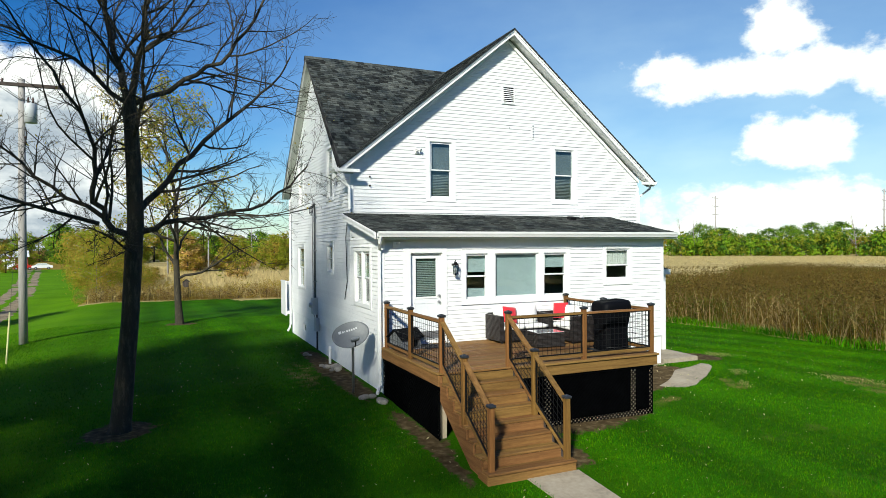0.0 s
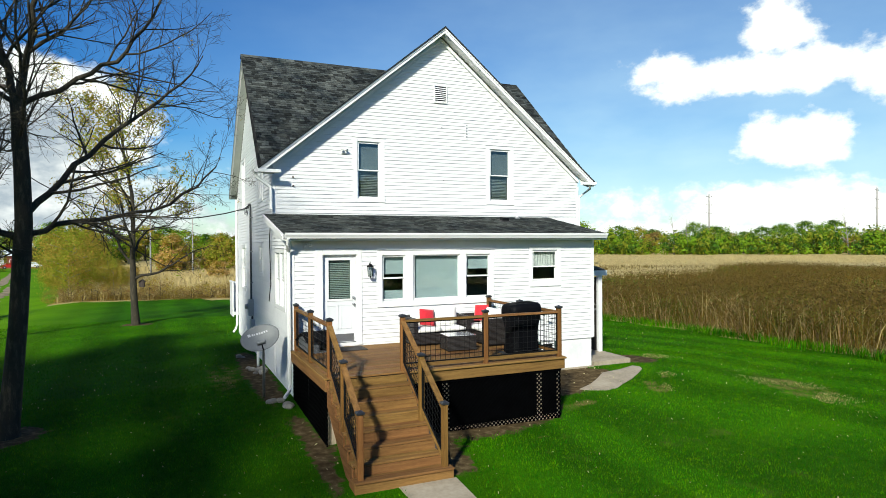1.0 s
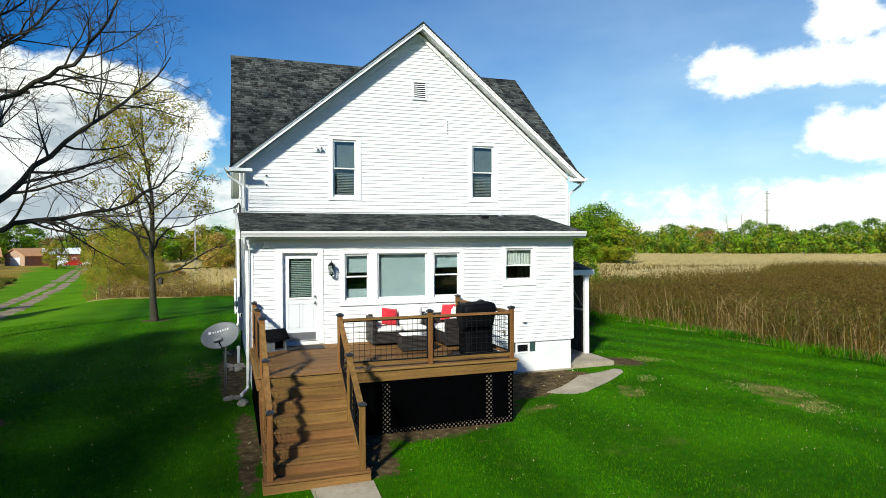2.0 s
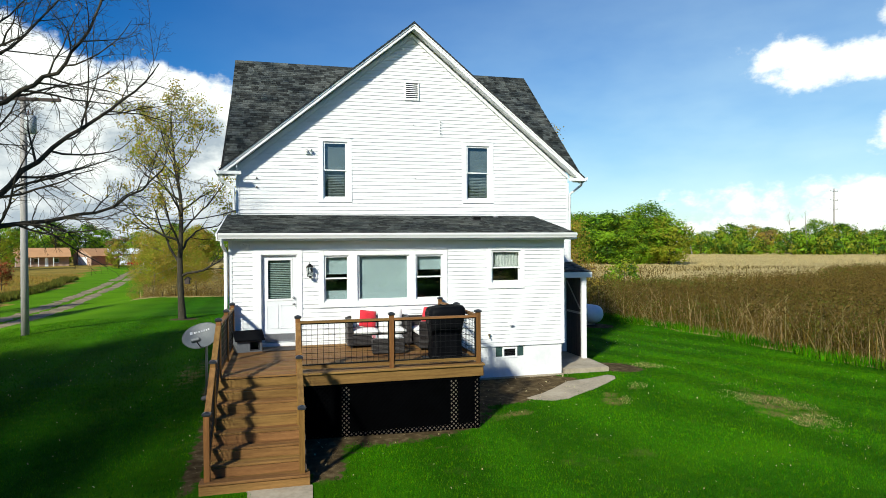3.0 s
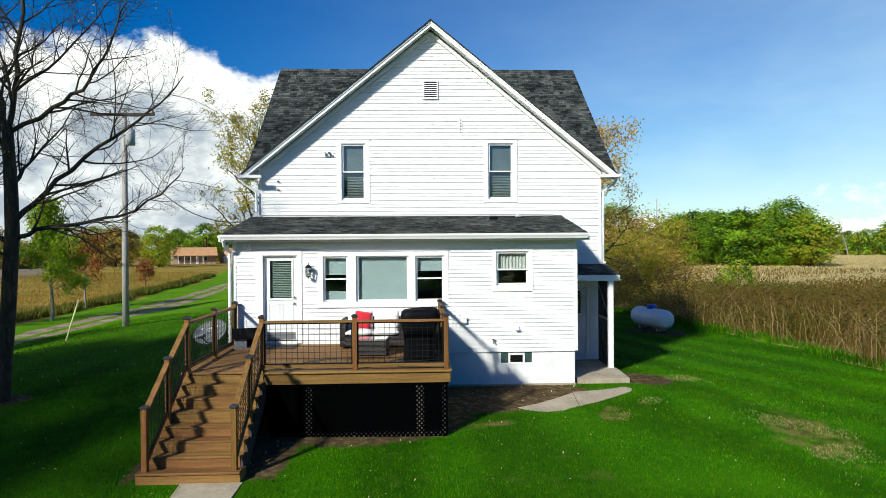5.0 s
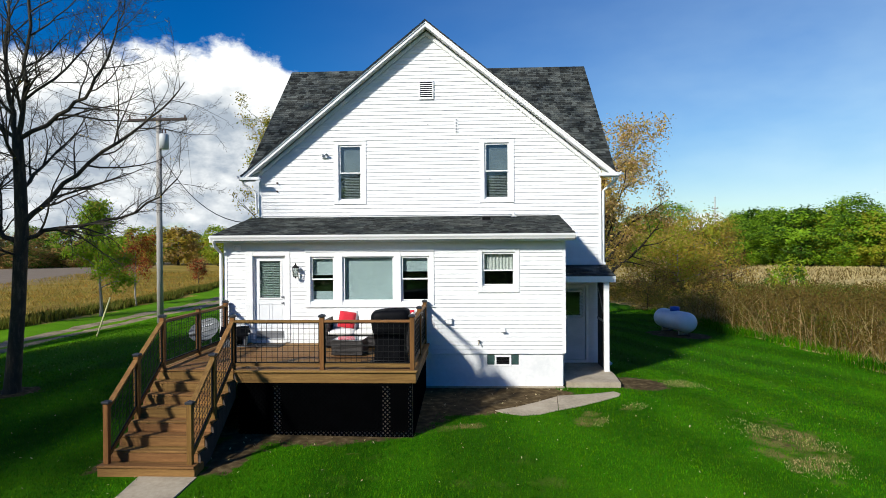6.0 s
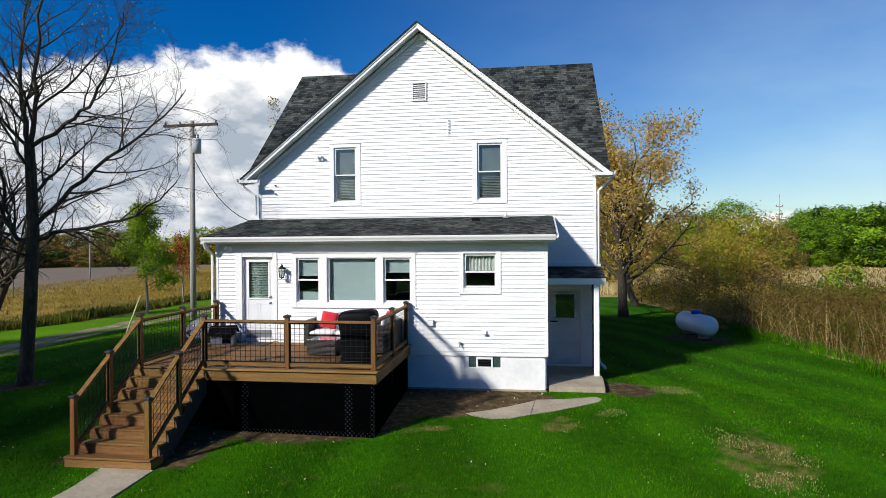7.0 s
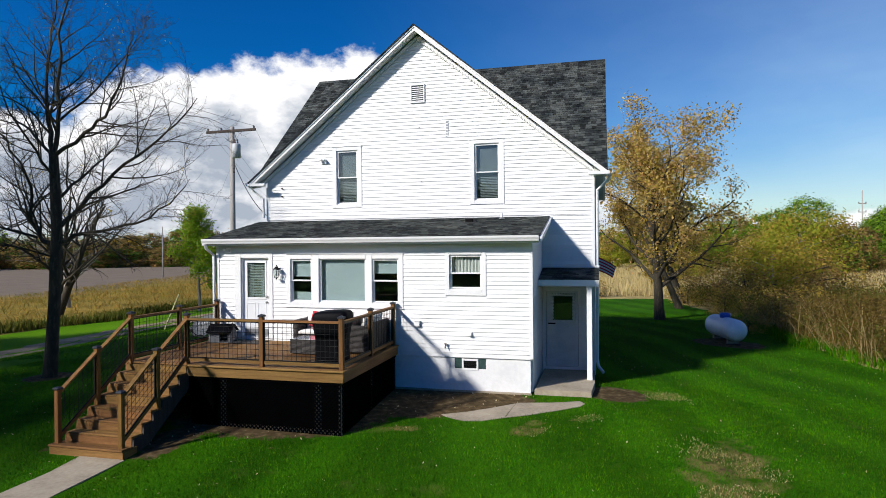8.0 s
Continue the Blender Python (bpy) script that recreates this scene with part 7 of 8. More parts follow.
def leaf_mesh(name, places, per, spread, size, material, seed, flat=0.5, clump=0.0):
    """Many small leaves round the places given; clump: how far the leaves of a place face away from its heart."""
    rng = np.random.default_rng(seed)
    heart = np.repeat(np.array([tuple(p) for p in places], dtype=float), per, axis=0)
    c = heart + rng.normal(0, spread, heart.shape)
    n = len(c)
    a = rng.normal(0, 1, (n, 3)); a /= np.linalg.norm(a, axis=1)[:, None]
    if clump:
        away = c - heart + np.array([0, 0, 0.35 * spread]); away /= np.linalg.norm(away, axis=1)[:, None] + 1e-9
        mid = np.mean(heart, axis=0)
        crown = heart - mid; crown /= np.linalg.norm(crown, axis=1)[:, None] + 1e-9
        face = clump * (away + 0.6 * crown) + rng.normal(0, 0.45, (n, 3))
        a = np.cross(face, a); a /= np.linalg.norm(a, axis=1)[:, None] + 1e-9
        b = np.cross(face, a); b /= np.linalg.norm(b, axis=1)[:, None] + 1e-9
    else:
        b = np.cross(a, rng.normal(0, 1, (n, 3)) + np.array([0, 0, flat * 2])); b /= np.linalg.norm(b, axis=1)[:, None] + 1e-9
    s = size * rng.uniform(0.55, 1.3, (n, 1))
    v = np.stack([c - a * s, c + b * s * 0.5 + a * s * 0.1, c + a * s, c - b * s * 0.5 + a * s * 0.1], 1).reshape(-1, 3)
    i = np.arange(n)[:, None] * 4
    tri = np.concatenate([i + np.array([[0, 1, 2]]), i + np.array([[0, 2, 3]])], 1).reshape(-1, 3)
    return fast_mesh(name, v, tri, material)


BARE = dict(seg=(0.4, 0.3, 0.22, 0.18), wander=0.16, rise=0.03, levels=3, kids=(7, 6, 4), angle=(0.5, 1.1), ratio=0.5, **{"from": 0.22})


def bare_locust():
    """The large bare tree on the lawn, with its limbs as they spread."""
    rng = random.Random(21)
    bx, by = -10.1, -0.18
    t = thing("bare_tree", pose(bx, by, float(gz(bx, by))), "large bare autumn tree with spreading limbs on the lawn", "tree")
    zb = float(gz(bx, by))
    limbs = [  # radius, points
        (0.105, [(0.3, 0, 3.5), (0.8, 0.1, 3.84), (1.6, 0.3, 3.95), (2.5, 0.5, 4.15), (3.4, 0.8, 4.7), (3.9, 1.0, 5.4)]),
        (0.115, [(0.33, 0, 4.0), (0.9, 0.3, 4.7), (1.6, 0.7, 5.6), (2.4, 1.2, 6.4), (3.1, 1.5, 7.1), (3.6, 1.8, 7.9)]),
        (0.095, [(0.28, 0, 6.1), (1.2, 0.1, 6.7), (1.9, 0.1, 7.1), (2.4, 0, 7.8), (2.8, -0.1, 8.6), (3.1, -0.2, 9.4)]),
        (0.11, [(0.25, 0, 3.5), (-0.2, -0.1, 3.87), (-0.4, -0.2, 4.4), (-0.35, -0.2, 5.2), (-0.6, -0.3, 5.9), (-1.2, -0.5, 6.8), (-1.9, -0.7, 7.8)]),
        (0.075, [(-0.2, -0.1, 3.9), (-1.1, 0.3, 4.5), (-1.9, 0.7, 5.2), (-3.0, 1.2, 5.9)]),
        (0.07, [(-0.3, -0.1, 3.8), (-1.3, -0.4, 4.1), (-2.4, -0.7, 4.5), (-3.5, -1.0, 4.9)]),
        (0.08, [(0.2, 0, 6.1), (-0.7, 0.1, 6.9), (-1.7, 0.4, 7.4), (-2.7, 0.7, 7.8)]),
        (0.085, [(0.28, 0, 4.8), (0.1, 1.0, 5.5), (0.1, 2.0, 6.3), (0.3, 3.0, 7.5)]),
        (0.075, [(0.28, 0, 5.4), (0.5, -0.8, 6.1), (0.5, -1.6, 7.0), (0.7, -2.3, 8.2)]),
        (0.12, [(0.22, 0, 6.1), (-0.05, 0.1, 7.1), (-0.2, 0.2, 8.3), (-0.35, 0.5, 9.8), (-0.3, 0.8, 11.2)]),
        (0.12, [(0.22, 0, 6.1), (0.4, 0.0, 7.1), (0.65, -0.2, 8.3), (0.9, -0.3, 9.8), (1.3, -0.2, 11.4)]),
        (0.06, [(0.35, 0.0, 7.0), (1.1, 0.6, 8.0), (1.7, 1.2, 9.2), (2.0, 1.6, 10.2)]),
        (0.05, [(0.27, 0, 3.2), (0.0, -0.9, 3.5), (-0.5, -1.7, 3.7)]),
    ]
    out, tips = [], []
    out.append(([Vector((0, 0, -0.15)), Vector((0.02, 0, 0.1)), Vector((0.12, 0, 1.2)), Vector((0.2, 0, 2.1)), Vector((0.27, 0, 3.2 - zb)), Vector((0.31, 0, 4.0)), Vector((0.29, 0, 5.0)), Vector((0.22, 0, 6.4))],
                [0.27, 0.195, 0.165, 0.158, 0.158, 0.150, 0.142, 0.12], 12))
    for r, pts in limbs:
        r *= 0.60
        pts = [Vector((x, y, z - zb)) for x, y, z in pts]
        fine = []
        for a, b in zip(pts[:-1], pts[1:]):
            fine += [a.lerp(b, k / 3) + Vector((rng.gauss(0, 0.03), rng.gauss(0, 0.03), rng.gauss(0, 0.03))) * (k > 0) for k in range(3)]
        fine.append(pts[-1])
        n = len(fine)
        rad = [r * (1 - 0.8 * (i / (n - 1))) for i in range(n)]
        dirs = [(fine[min(i + 1, n - 1)] - fine[max(i - 1, 0)]).normalized() for i in range(n)]
        out.append((fine, rad, 8))
        length = sum((b - a).length for a, b in zip(fine[:-1], fine[1:]))
        cfg = dict(BARE, kids=(15, 8, 6), ratio=0.52, levels=3, wander=0.13)
        cfg["from"] = 0.12
        twigs(out, tips, fine, rad, dirs, length, 0, rng, cfg)
    part("trunk", branches_geo(out[:1]), BARK, t)
    part("branching", branches_geo(out[1:]), BARK, t, "bare dark twigs and limbs")
    few = [p for p in tips if rng.random() < 0.006]
    part("last_leaves", leaf_mesh("last_leaves", few, 3, 0.08, 0.035, LEAF_GOLD, 4), LEAF_GOLD, t, "a few last withered leaves")


def leafy_tree(name, label, x, y, h, trunk_h, spread, r, material, leaf, per, seed, keep=1.0, lean=(0.0, 0.0), spr=0.18, bark=BARK, kids=(8, 6, 4), limb_n=9, up=0.06, ang=(0.4, 0.95), stems=1, cone=0.55):
    """A tree grown from trunk, limbs and twigs, with leaves at the twig ends."""
    rng = random.Random(seed)
    t = thing(name, pose(x, y, float(gz(x, y))), label, "tree")
    out, tips, trunks = [], [], []
    for s in range(stems):
        pts, p, d = [], Vector((rng.uniform(-0.2, 0.2) * (stems > 1), rng.uniform(-0.2, 0.2) * (stems > 1), -0.15)), Vector((lean[0] + 0.35 * (s - (stems - 1) / 2), lean[1], 1)).normalized()
        n = 10
        for i in range(n + 1):
            pts.append(p.copy())
            d = (d + Vector((rng.gauss(0, 0.05), rng.gauss(0, 0.05), 0.04))).normalized()
            p = p + d * (h * 0.86 / n)
        rad = [r * (1.25 if i == 0 else 1 - 0.85 * (i / n)) for i in range(n + 1)]
        trunks.append((pts, rad, 10))
        cfg = dict(BARE, kids=kids[1:], levels=len(kids) - 1, angle=ang, rise=up)
        for k in range(limb_n):
            f = (trunk_h / h) + (1 - trunk_h / h) * (k + rng.random() * 0.6) / limb_n
            i = min(int(f * n), n - 1)
            a = pts[i].lerp(pts[i + 1], f * n - i)
            w = k * 2.4 + rng.uniform(-0.4, 0.4)
            e = rng.uniform(0.35, 0.8) + 0.35 * f
            nd = Vector((math.cos(w) * math.cos(e), math.sin(w) * math.cos(e), math.sin(e)))
            grow(out, tips, a, nd, spread * (1.05 - cone * max(f - 0.3, 0)) * rng.uniform(0.75, 1.15), rad[i] * 0.5, 0, rng, cfg)
    part("trunk", branches_geo(trunks), bark, t)
    part("branching", branches_geo(out), bark, t)
    if per:
        mats = material if isinstance(material, (list, tuple)) else (material,)
        tips = [p for p in tips if rng.random() < keep]
        for k, m in enumerate(mats):
            part("crown", leaf_mesh("crown", tips[k::len(mats)], per, spr, leaf, m, seed + k, 0.5, 0.5), m, t)
    return t


bare_locust()
leafy_tree("yard_tree", "half-bare tree with sparse yellow-green leaves behind the house", -8.72, 19.9, 13.0, 2.7, 4.4, 0.18, (LEAF_YELLOW, LEAF_GOLD), 0.07, 18, 31, keep=0.34, spr=0.16, limb_n=20, up=0.02, kids=(8, 7, 6))
leafy_tree("autumn_tree", "autumn tree dense with golden-brown leaves beside the back lawn", 7.95, 18.9, 9.2, 1.9, 4.9, 0.27, (LEAF_ORANGE, LEAF_GOLD, LEAF_ORANGE), 0.075, 20, 37, keep=0.9, spr=0.26, limb_n=23, kids=(8, 6, 5), up=0.05)
leafy_tree("autumn_tree", "leaning autumn tree with dull golden leaves behind the lawn", 9.7, 25.6, 8.2, 2.2, 3.2, 0.22, (LEAF_GOLD, LEAF_BROWN), 0.065, 26, 38, keep=0.9, lean=(-0.42, 0.0), spr=0.3, limb_n=13, kids=(8, 6, 4))
leafy_tree("leaning_tree", "leaning tree with dull yellow-green leaves behind the lawn", 10.3, 30, 10.5, 3.0, 4.2, 0.26, (LEAF_YELLOW, LEAF_GOLD), 0.14, 6, 41, keep=0.8, lean=(-0.32, 0.0), spr=0.28, limb_n=12)
leafy_tree("young_tree", "slim young tree with bright green leaves beside the drive", -23.07, 24.65, 8.4, 2.2, 2.2, 0.11, (LEAF_GREEN, LEAF_GREEN, LEAF_YELLOW), 0.095, 16, 43, spr=0.24, limb_n=17, bark=PALE_BARK, up=0.02, kids=(7, 5, 4), cone=1.0)
leafy_tree("young_maple", "small maple with rust-red leaves beside the drive", -25.47, 33.26, 5.4, 1.9, 2.2, 0.08, (LEAF_RED, LEAF_RED, LEAF_GOLD), 0.075, 16, 47, spr=0.24, limb_n=12, bark=PALE_BARK, kids=(6, 5, 3))
leafy_tree("bare_field_tree", "leaning bare tree with a dense crown of twigs beyond the drive", -29.5, 18.5, 9.5, 2.2, 5.2, 0.3, LEAF_GOLD, 0.08, 0, 53, lean=(0.35, 0.0), limb_n=14, kids=(9, 8, 5), up=0.03, stems=2)
leafy_tree("bare_field_tree", "bare grey tree with fine twigs beyond the drive", -36, 26, 9.0, 2.0, 4.6, 0.22, LEAF_GOLD, 0.08, 0, 54, limb_n=13, kids=(8, 7, 5), up=0.05, bark=PALE_BARK)
leafy_tree("young_maple", "small red-leaved maple standing in the meadow", -32.6, 60.5, 3.2, 0.8, 1.3, 0.06, (LEAF_RED, LEAF_RUSTY), 0.11, 7, 59, spr=0.25, limb_n=10, kids=(6, 4, 3))
# Unseen trees, added and placed so that their shadows darken the west lawn.
for k, (x, y, h, sp) in enumerate(((-17.8, -8.5, 15, 5.6), (-17.8, -14.5, 13, 5.0), (-20.5, -19.5, 12, 5.0), (-27, -10, 13, 5.2), (-19.0, -3.6, 13, 4.6), (-28, -2.5, 13, 4.8), (-34.5, -6, 13, 5.2))):
    leafy_tree("shade_tree", "unseen leafy tree added to shade the west lawn", x, y, h, 3.0, sp, 0.3, (LEAF_GREEN, LEAF_DEEP), 0.30, 7, 61 + k, keep=0.9, spr=0.45, limb_n=13, kids=(7, 5, 3))


bird = thing("birdhouse", pose(-8.42, 19.72, 1.42, 0, 0, -12), "small dark wooden birdhouse nailed to the tree trunk", "birdhouse")
g = Geo(); g.cbox(-0.10, 0.10, -0.10, 0.10, 0, 0.26, 0.008); g.lathe([(0.008, 0.0), (0.024, 0.0), (0.024, 0.006)], 10, pose(0, -0.10, 0.17, 90)); part("box", g, DARK_WOOD, bird)
for s in (-1, 1):
    g = Geo(); g.prism([(0, -0.15, 0.36), (0, 0.15, 0.36), (s * 0.15, 0.15, 0.235), (s * 0.15, -0.15, 0.235)], (0, 0, 0.018)); part("roof_panel", g, DARK_WOOD, bird)
g = Geo(); g.prism([(-0.10, -0.10, 0.26), (0.10, -0.10, 0.26), (0, -0.10, 0.35)], (0, 0.02, 0)); g.tube([(0, -0.09, 0.09), (0, -0.16, 0.09)], 0.006, 6); g.box(-0.16, -0.09, -0.03, 0.03, 0.02, 0.24); part("front", g, DARK_WOOD, bird)


# ---- far trees: a few kinds, each built once and then copied
def far_tree(name, label, h, w, material, n, seed, leaf=0.5, trunk=0.25, low=0.18, bark=BARK, per=26):
    rng = np.random.default_rng(seed)
    t = thing(name, pose(0, -400 - seed, 0), label, "tree", "trees of the far woods")
    g = Geo(); g.tube([(0, 0, -0.5), (0.1, 0, h * 0.4), (0.0, 0.1, h * 0.85)], [trunk, trunk * 0.7, trunk * 0.15], 6)
    for k in range(9):
        a, z = k * 2.4, h * (low + 0.1 + 0.06 * k)
        g.tube([(0, 0, z), (math.cos(a) * w * 0.22, math.sin(a) * w * 0.22, z + h * 0.10), (math.cos(a) * w * 0.38, math.sin(a) * w * 0.38, z + h * 0.16)], [trunk * 0.35, trunk * 0.2, 0.02], 4)
    part("trunk", g, bark, t)
    cl = []
    while len(cl) < n:
        x, y, z = rng.uniform(-1, 1, 3)
        if not 0.12 < x * x + y * y < 1:
            continue
        f = (z + 1) / 2
        prof = min(1.0, 0.66 + 0.81 * f) if f < 0.42 else (1 - ((f - 0.42) / 0.58) ** 2.4) ** 0.5 + 0.05
        cl.append((x * w / 2 * prof, y * w / 2 * prof, h * (low + (1 - low) * f) + rng.normal(0, h * 0.02)))
    mats = material if isinstance(material, (list, tuple)) else (material,)
    for k, m in enumerate(mats):
        part("crown", leaf_mesh("crown", cl[k::len(mats)], per, w * 0.06, leaf, m, seed + 7 + k, 0.2, 1.0), m, t)
    return t


kinds = {
    "green": far_tree("broadleaf_tree", "full green broadleaf tree at the edge of the far woods", 13, 9.0, (LEAF_GREEN, LEAF_GREEN, LEAF_DEEP), 170, 1, per=60, leaf=0.19, low=0.03),
    "lime": far_tree("broadleaf_tree", "bright yellow-green broadleaf tree at the edge of the far woods", 12, 8.0, (LEAF_YELLOW, LEAF_GREEN, LEAF_YELLOW), 110, 2, per=36, leaf=0.30, low=0.06),
    "deep": far_tree("broadleaf_tree", "dark green tree of the far woods", 12, 8.0, (LEAF_DEEP, LEAF_GREEN), 110, 3, per=36, leaf=0.30, low=0.06),
    "gold": far_tree("broadleaf_tree", "yellow autumn tree of the far woods", 11, 8.0, (LEAF_YELLOW, LEAF_YELLOW, LEAF_GOLD), 100, 4, per=36, leaf=0.30, low=0.05),
    "rust": far_tree("broadleaf_tree", "orange autumn tree of the far woods", 11, 7.5, (LEAF_ORANGE, LEAF_GOLD), 95, 5, per=34, leaf=0.31, low=0.06),
    "brown": far_tree("broadleaf_tree", "dull brown autumn tree of the far woods", 10, 8.0, (LEAF_BROWN, LEAF_GOLD), 95, 6, per=24, leaf=0.36, low=0.05),
    "russet": far_tree("broadleaf_tree", "dark russet-brown tree of the far woods", 9.5, 8.5, (LEAF_RUSTY, LEAF_DEEP, LEAF_BROWN), 105, 12, per=34, leaf=0.28, low=0.0),
    "bush": far_tree("shrub", "rounded yellow-green shrub in the meadow", 3.4, 4.2, (LEAF_YELLOW, LEAF_BROWN), 70, 7, per=34, leaf=0.08, trunk=0.06, low=0.02),
    "dark_bush": far_tree("shrub", "dense brown shrub at the edge of the meadow", 2.4, 3.6, (LEAF_BROWN, LEAF_BROWN, LEAF_GOLD), 60, 8, per=36, leaf=0.065, trunk=0.05, low=0.0),
    "gold_bush": far_tree("shrub", "tall golden-green shrub beside the lawn", 5.0, 5.4, (LEAF_YELLOW, LEAF_GOLD, LEAF_YELLOW, LEAF_GOLD), 150, 9, per=48, leaf=0.09, trunk=0.09, low=0.16, bark=PALE_BARK),
    "rust_bush": far_tree("shrub", "low dark rust-brown thicket at the edge of the lawn", 2.2, 3.8, (LEAF_RUSTY, LEAF_GOLD, LEAF_BROWN), 60, 11, per=36, leaf=0.065, trunk=0.05, low=0.0),
    "undergrowth": far_tree("shrub", "low yellow-green undergrowth at the foot of the far woods", 4.0, 8.0, (LEAF_YELLOW, LEAF_GREEN, LEAF_DEEP), 50, 10, per=32, leaf=0.28, trunk=0.08, low=0.0),
    "snag": leafy_tree("snag", "pale leafless tree in the far woods", 0, -430, 13, 3, 3.2, 0.2, LEAF_GOLD, 0.1, 0, 71, bark=PALE_BARK, limb_n=10, kids=(5, 4, 3)),
}
used = set()


def plant(kind, x, y, s=1.0, sz=None, turn=0.0):
    src = kinds[kind]
    m = pose(x, y, float(gz(x, y)) - 0.05, 0, 0, turn) @ Matrix.Diagonal((s, s, sz or s, 1))
    if kind in used:
        return copy_thing(src, m)
    used.add(kind)
    src.matrix_basis = m
    return src


def ring(az, dist, ox=0.0, oy=-15.0):
    a = radians(az)
    return ox + dist * math.sin(a), oy + dist * math.cos(a)


rng = random.Random(83)
# the green grove beyond the reeds
for k in range(24):
    az = 24.0 + 9.8 * (k % 16) / 15 + rng.uniform(-0.3, 0.3)
    x, y = ring(az, (132 if k < 16 else 141) + rng.uniform(-5, 8), -2.0)
    tall = k == 12
    plant(rng.choice(("green", "green", "green", "deep", "green", "lime", "green")) if not tall else "green", x, y, 1.45 if tall else rng.uniform(0.95, 1.2), 1.2 if tall else rng.uniform(0.84, 1.02) * (0.92 if k % 16 < 3 else 1), rng.uniform(0, 360))
# far woods to the east
for k in range(64):
    az = 33 + 52 * k / 63 + rng.uniform(-0.5, 0.5)
    x, y = ring(az, 268 + rng.uniform(-18, 40))
    plant(rng.choice(("lime", "green", "green", "deep", "green", "gold", "deep", "brown") if az < 62 else ("lime", "deep", "deep", "green")), x, y, rng.uniform(1.0, 1.45), rng.uniform(0.62, 1.25), rng.uniform(0, 360))
for k in range(34):
    x, y = ring(33 + 52 * k / 33 + rng.uniform(-0.6, 0.6), 246 + rng.uniform(-8, 8))
    plant("undergrowth", x, y, rng.uniform(1.1, 1.6), rng.uniform(0.9, 1.5), rng.uniform(0, 360))
for az in (35.5, 43, 44.2, 56, 61, 66):
    plant("snag", *ring(az, 244), 1.1, 1.15, rng.uniform(0, 360))
# far woods to the north and west
for k in range(74):
    az = -64 + 84 * k / 73 + rng.uniform(-0.6, 0.6)
    near = -26 < az < -10
    x, y = ring(az, (260 if near else 205) + rng.uniform(-25, 35))
    plant(rng.choice(("russet", "russet", "brown", "deep", "russet") if az < -30 else ("deep", "lime", "gold", "lime", "russet", "gold", "deep")), x, y, rng.uniform(1.0, 1.4), rng.uniform(0.75, 1.1), rng.uniform(0, 360))
for k in range(44):
    az = -66 + 37 * k / 43 + rng.uniform(-0.6, 0.6)
    x, y = ring(az, 186 + rng.uniform(-10, 14))
    plant(rng.choice(("russet", "brown", "russet", "dark_bush")), x, y, rng.uniform(0.9, 1.2), rng.uniform(0.5, 0.75), rng.uniform(0, 360))
for k in range(26):
    az = -4 + 26 * k / 25 + rng.uniform(-0.6, 0.6)
    x, y = ring(az, 118 + rng.uniform(-14, 16))
    plant(rng.choice(("gold", "lime", "brown", "russet", "lime", "rust")), x, y, rng.uniform(0.55, 0.8), rng.uniform(0.5, 0.75), rng.uniform(0, 360))
# trees near the far houses
for kind, az, dist, s in (("lime", -22.2, 165, 0.95), ("gold", -14.4, 160, 0.6), ("deep", -18.4, 222, 1.15), ("deep", -20.6, 230, 1.0), ("deep", -16.4, 226, 1.1), ("rust", -24.5, 215, 1.0), ("brown", -25.4, 178, 1.2), ("deep", -34, 190, 0.85), ("lime", -12.6, 205, 0.9), ("deep", -9.8, 240, 1.2)):
    plant(kind, *ring(az, dist), s, s, rng.uniform(0, 360))
# trees behind the tank
for kind, x, y, s in (("lime", 29, 131, 0.85), ("green", 34, 134, 0.95), ("lime", 39, 136, 1.0), ("green", 46.4, 130, 1.32), ("green", 41.5, 132, 1.08), ("deep", 49, 140, 0.85), ("brown", 53, 150, 0.55),
                      ("gold", 13, 52, 0.42), ("lime", 16.5, 64, 0.45), ("brown", 10.5, 46, 0.36)):
    plant(kind, x, y, s, s, rng.uniform(0, 360))
# shrubs: thicket behind the tank and along the north edge of the lawn
for kind, x, y, s in (("gold_bush", 19.2, 36.2, 1.3), ("rust_bush", 13.6, 27.4, 1.25), ("gold_bush", 15.8, 29.9, 0.72), ("rust_bush", 17.6, 31.5, 1.35), ("rust_bush", 21.8, 35.5, 1.0), ("rust_bush", 18.0, 33.5, 0.9), ("bush", 13.6, 34, 0.55), ("rust_bush", 11.6, 22.0, 0.6), ("dark_bush", 12.9, 26.0, 0.75), ("rust_bush", 14.6, 31.0, 0.95), ("dark_bush", 16.6, 28.0, 0.8), ("rust_bush", 12.4, 36.0, 0.9), ("rust_bush", 10.9, 32.0, 0.7), ("dark_bush", 12.8, 27.5, 0.7), ("dark_bush", 11.8, 17.2, 0.55), ("rust_bush", 13.2, 19.4, 0.65), ("rust_bush", 15.4, 22.0, 0.65),
                      ("dark_bush", 11.2, 14.6, 0.45), ("dark_bush", 17.6, 25.5, 0.6), ("bush", 12.2, 24.0, 0.42), ("dark_bush", 10.6, 29, 0.7), ("undergrowth", 27.1, 36.8, 0.40), ("dark_bush", 15.2, 29.5, 0.7)):
    plant(kind, x, y, s, s, rng.uniform(0, 360))
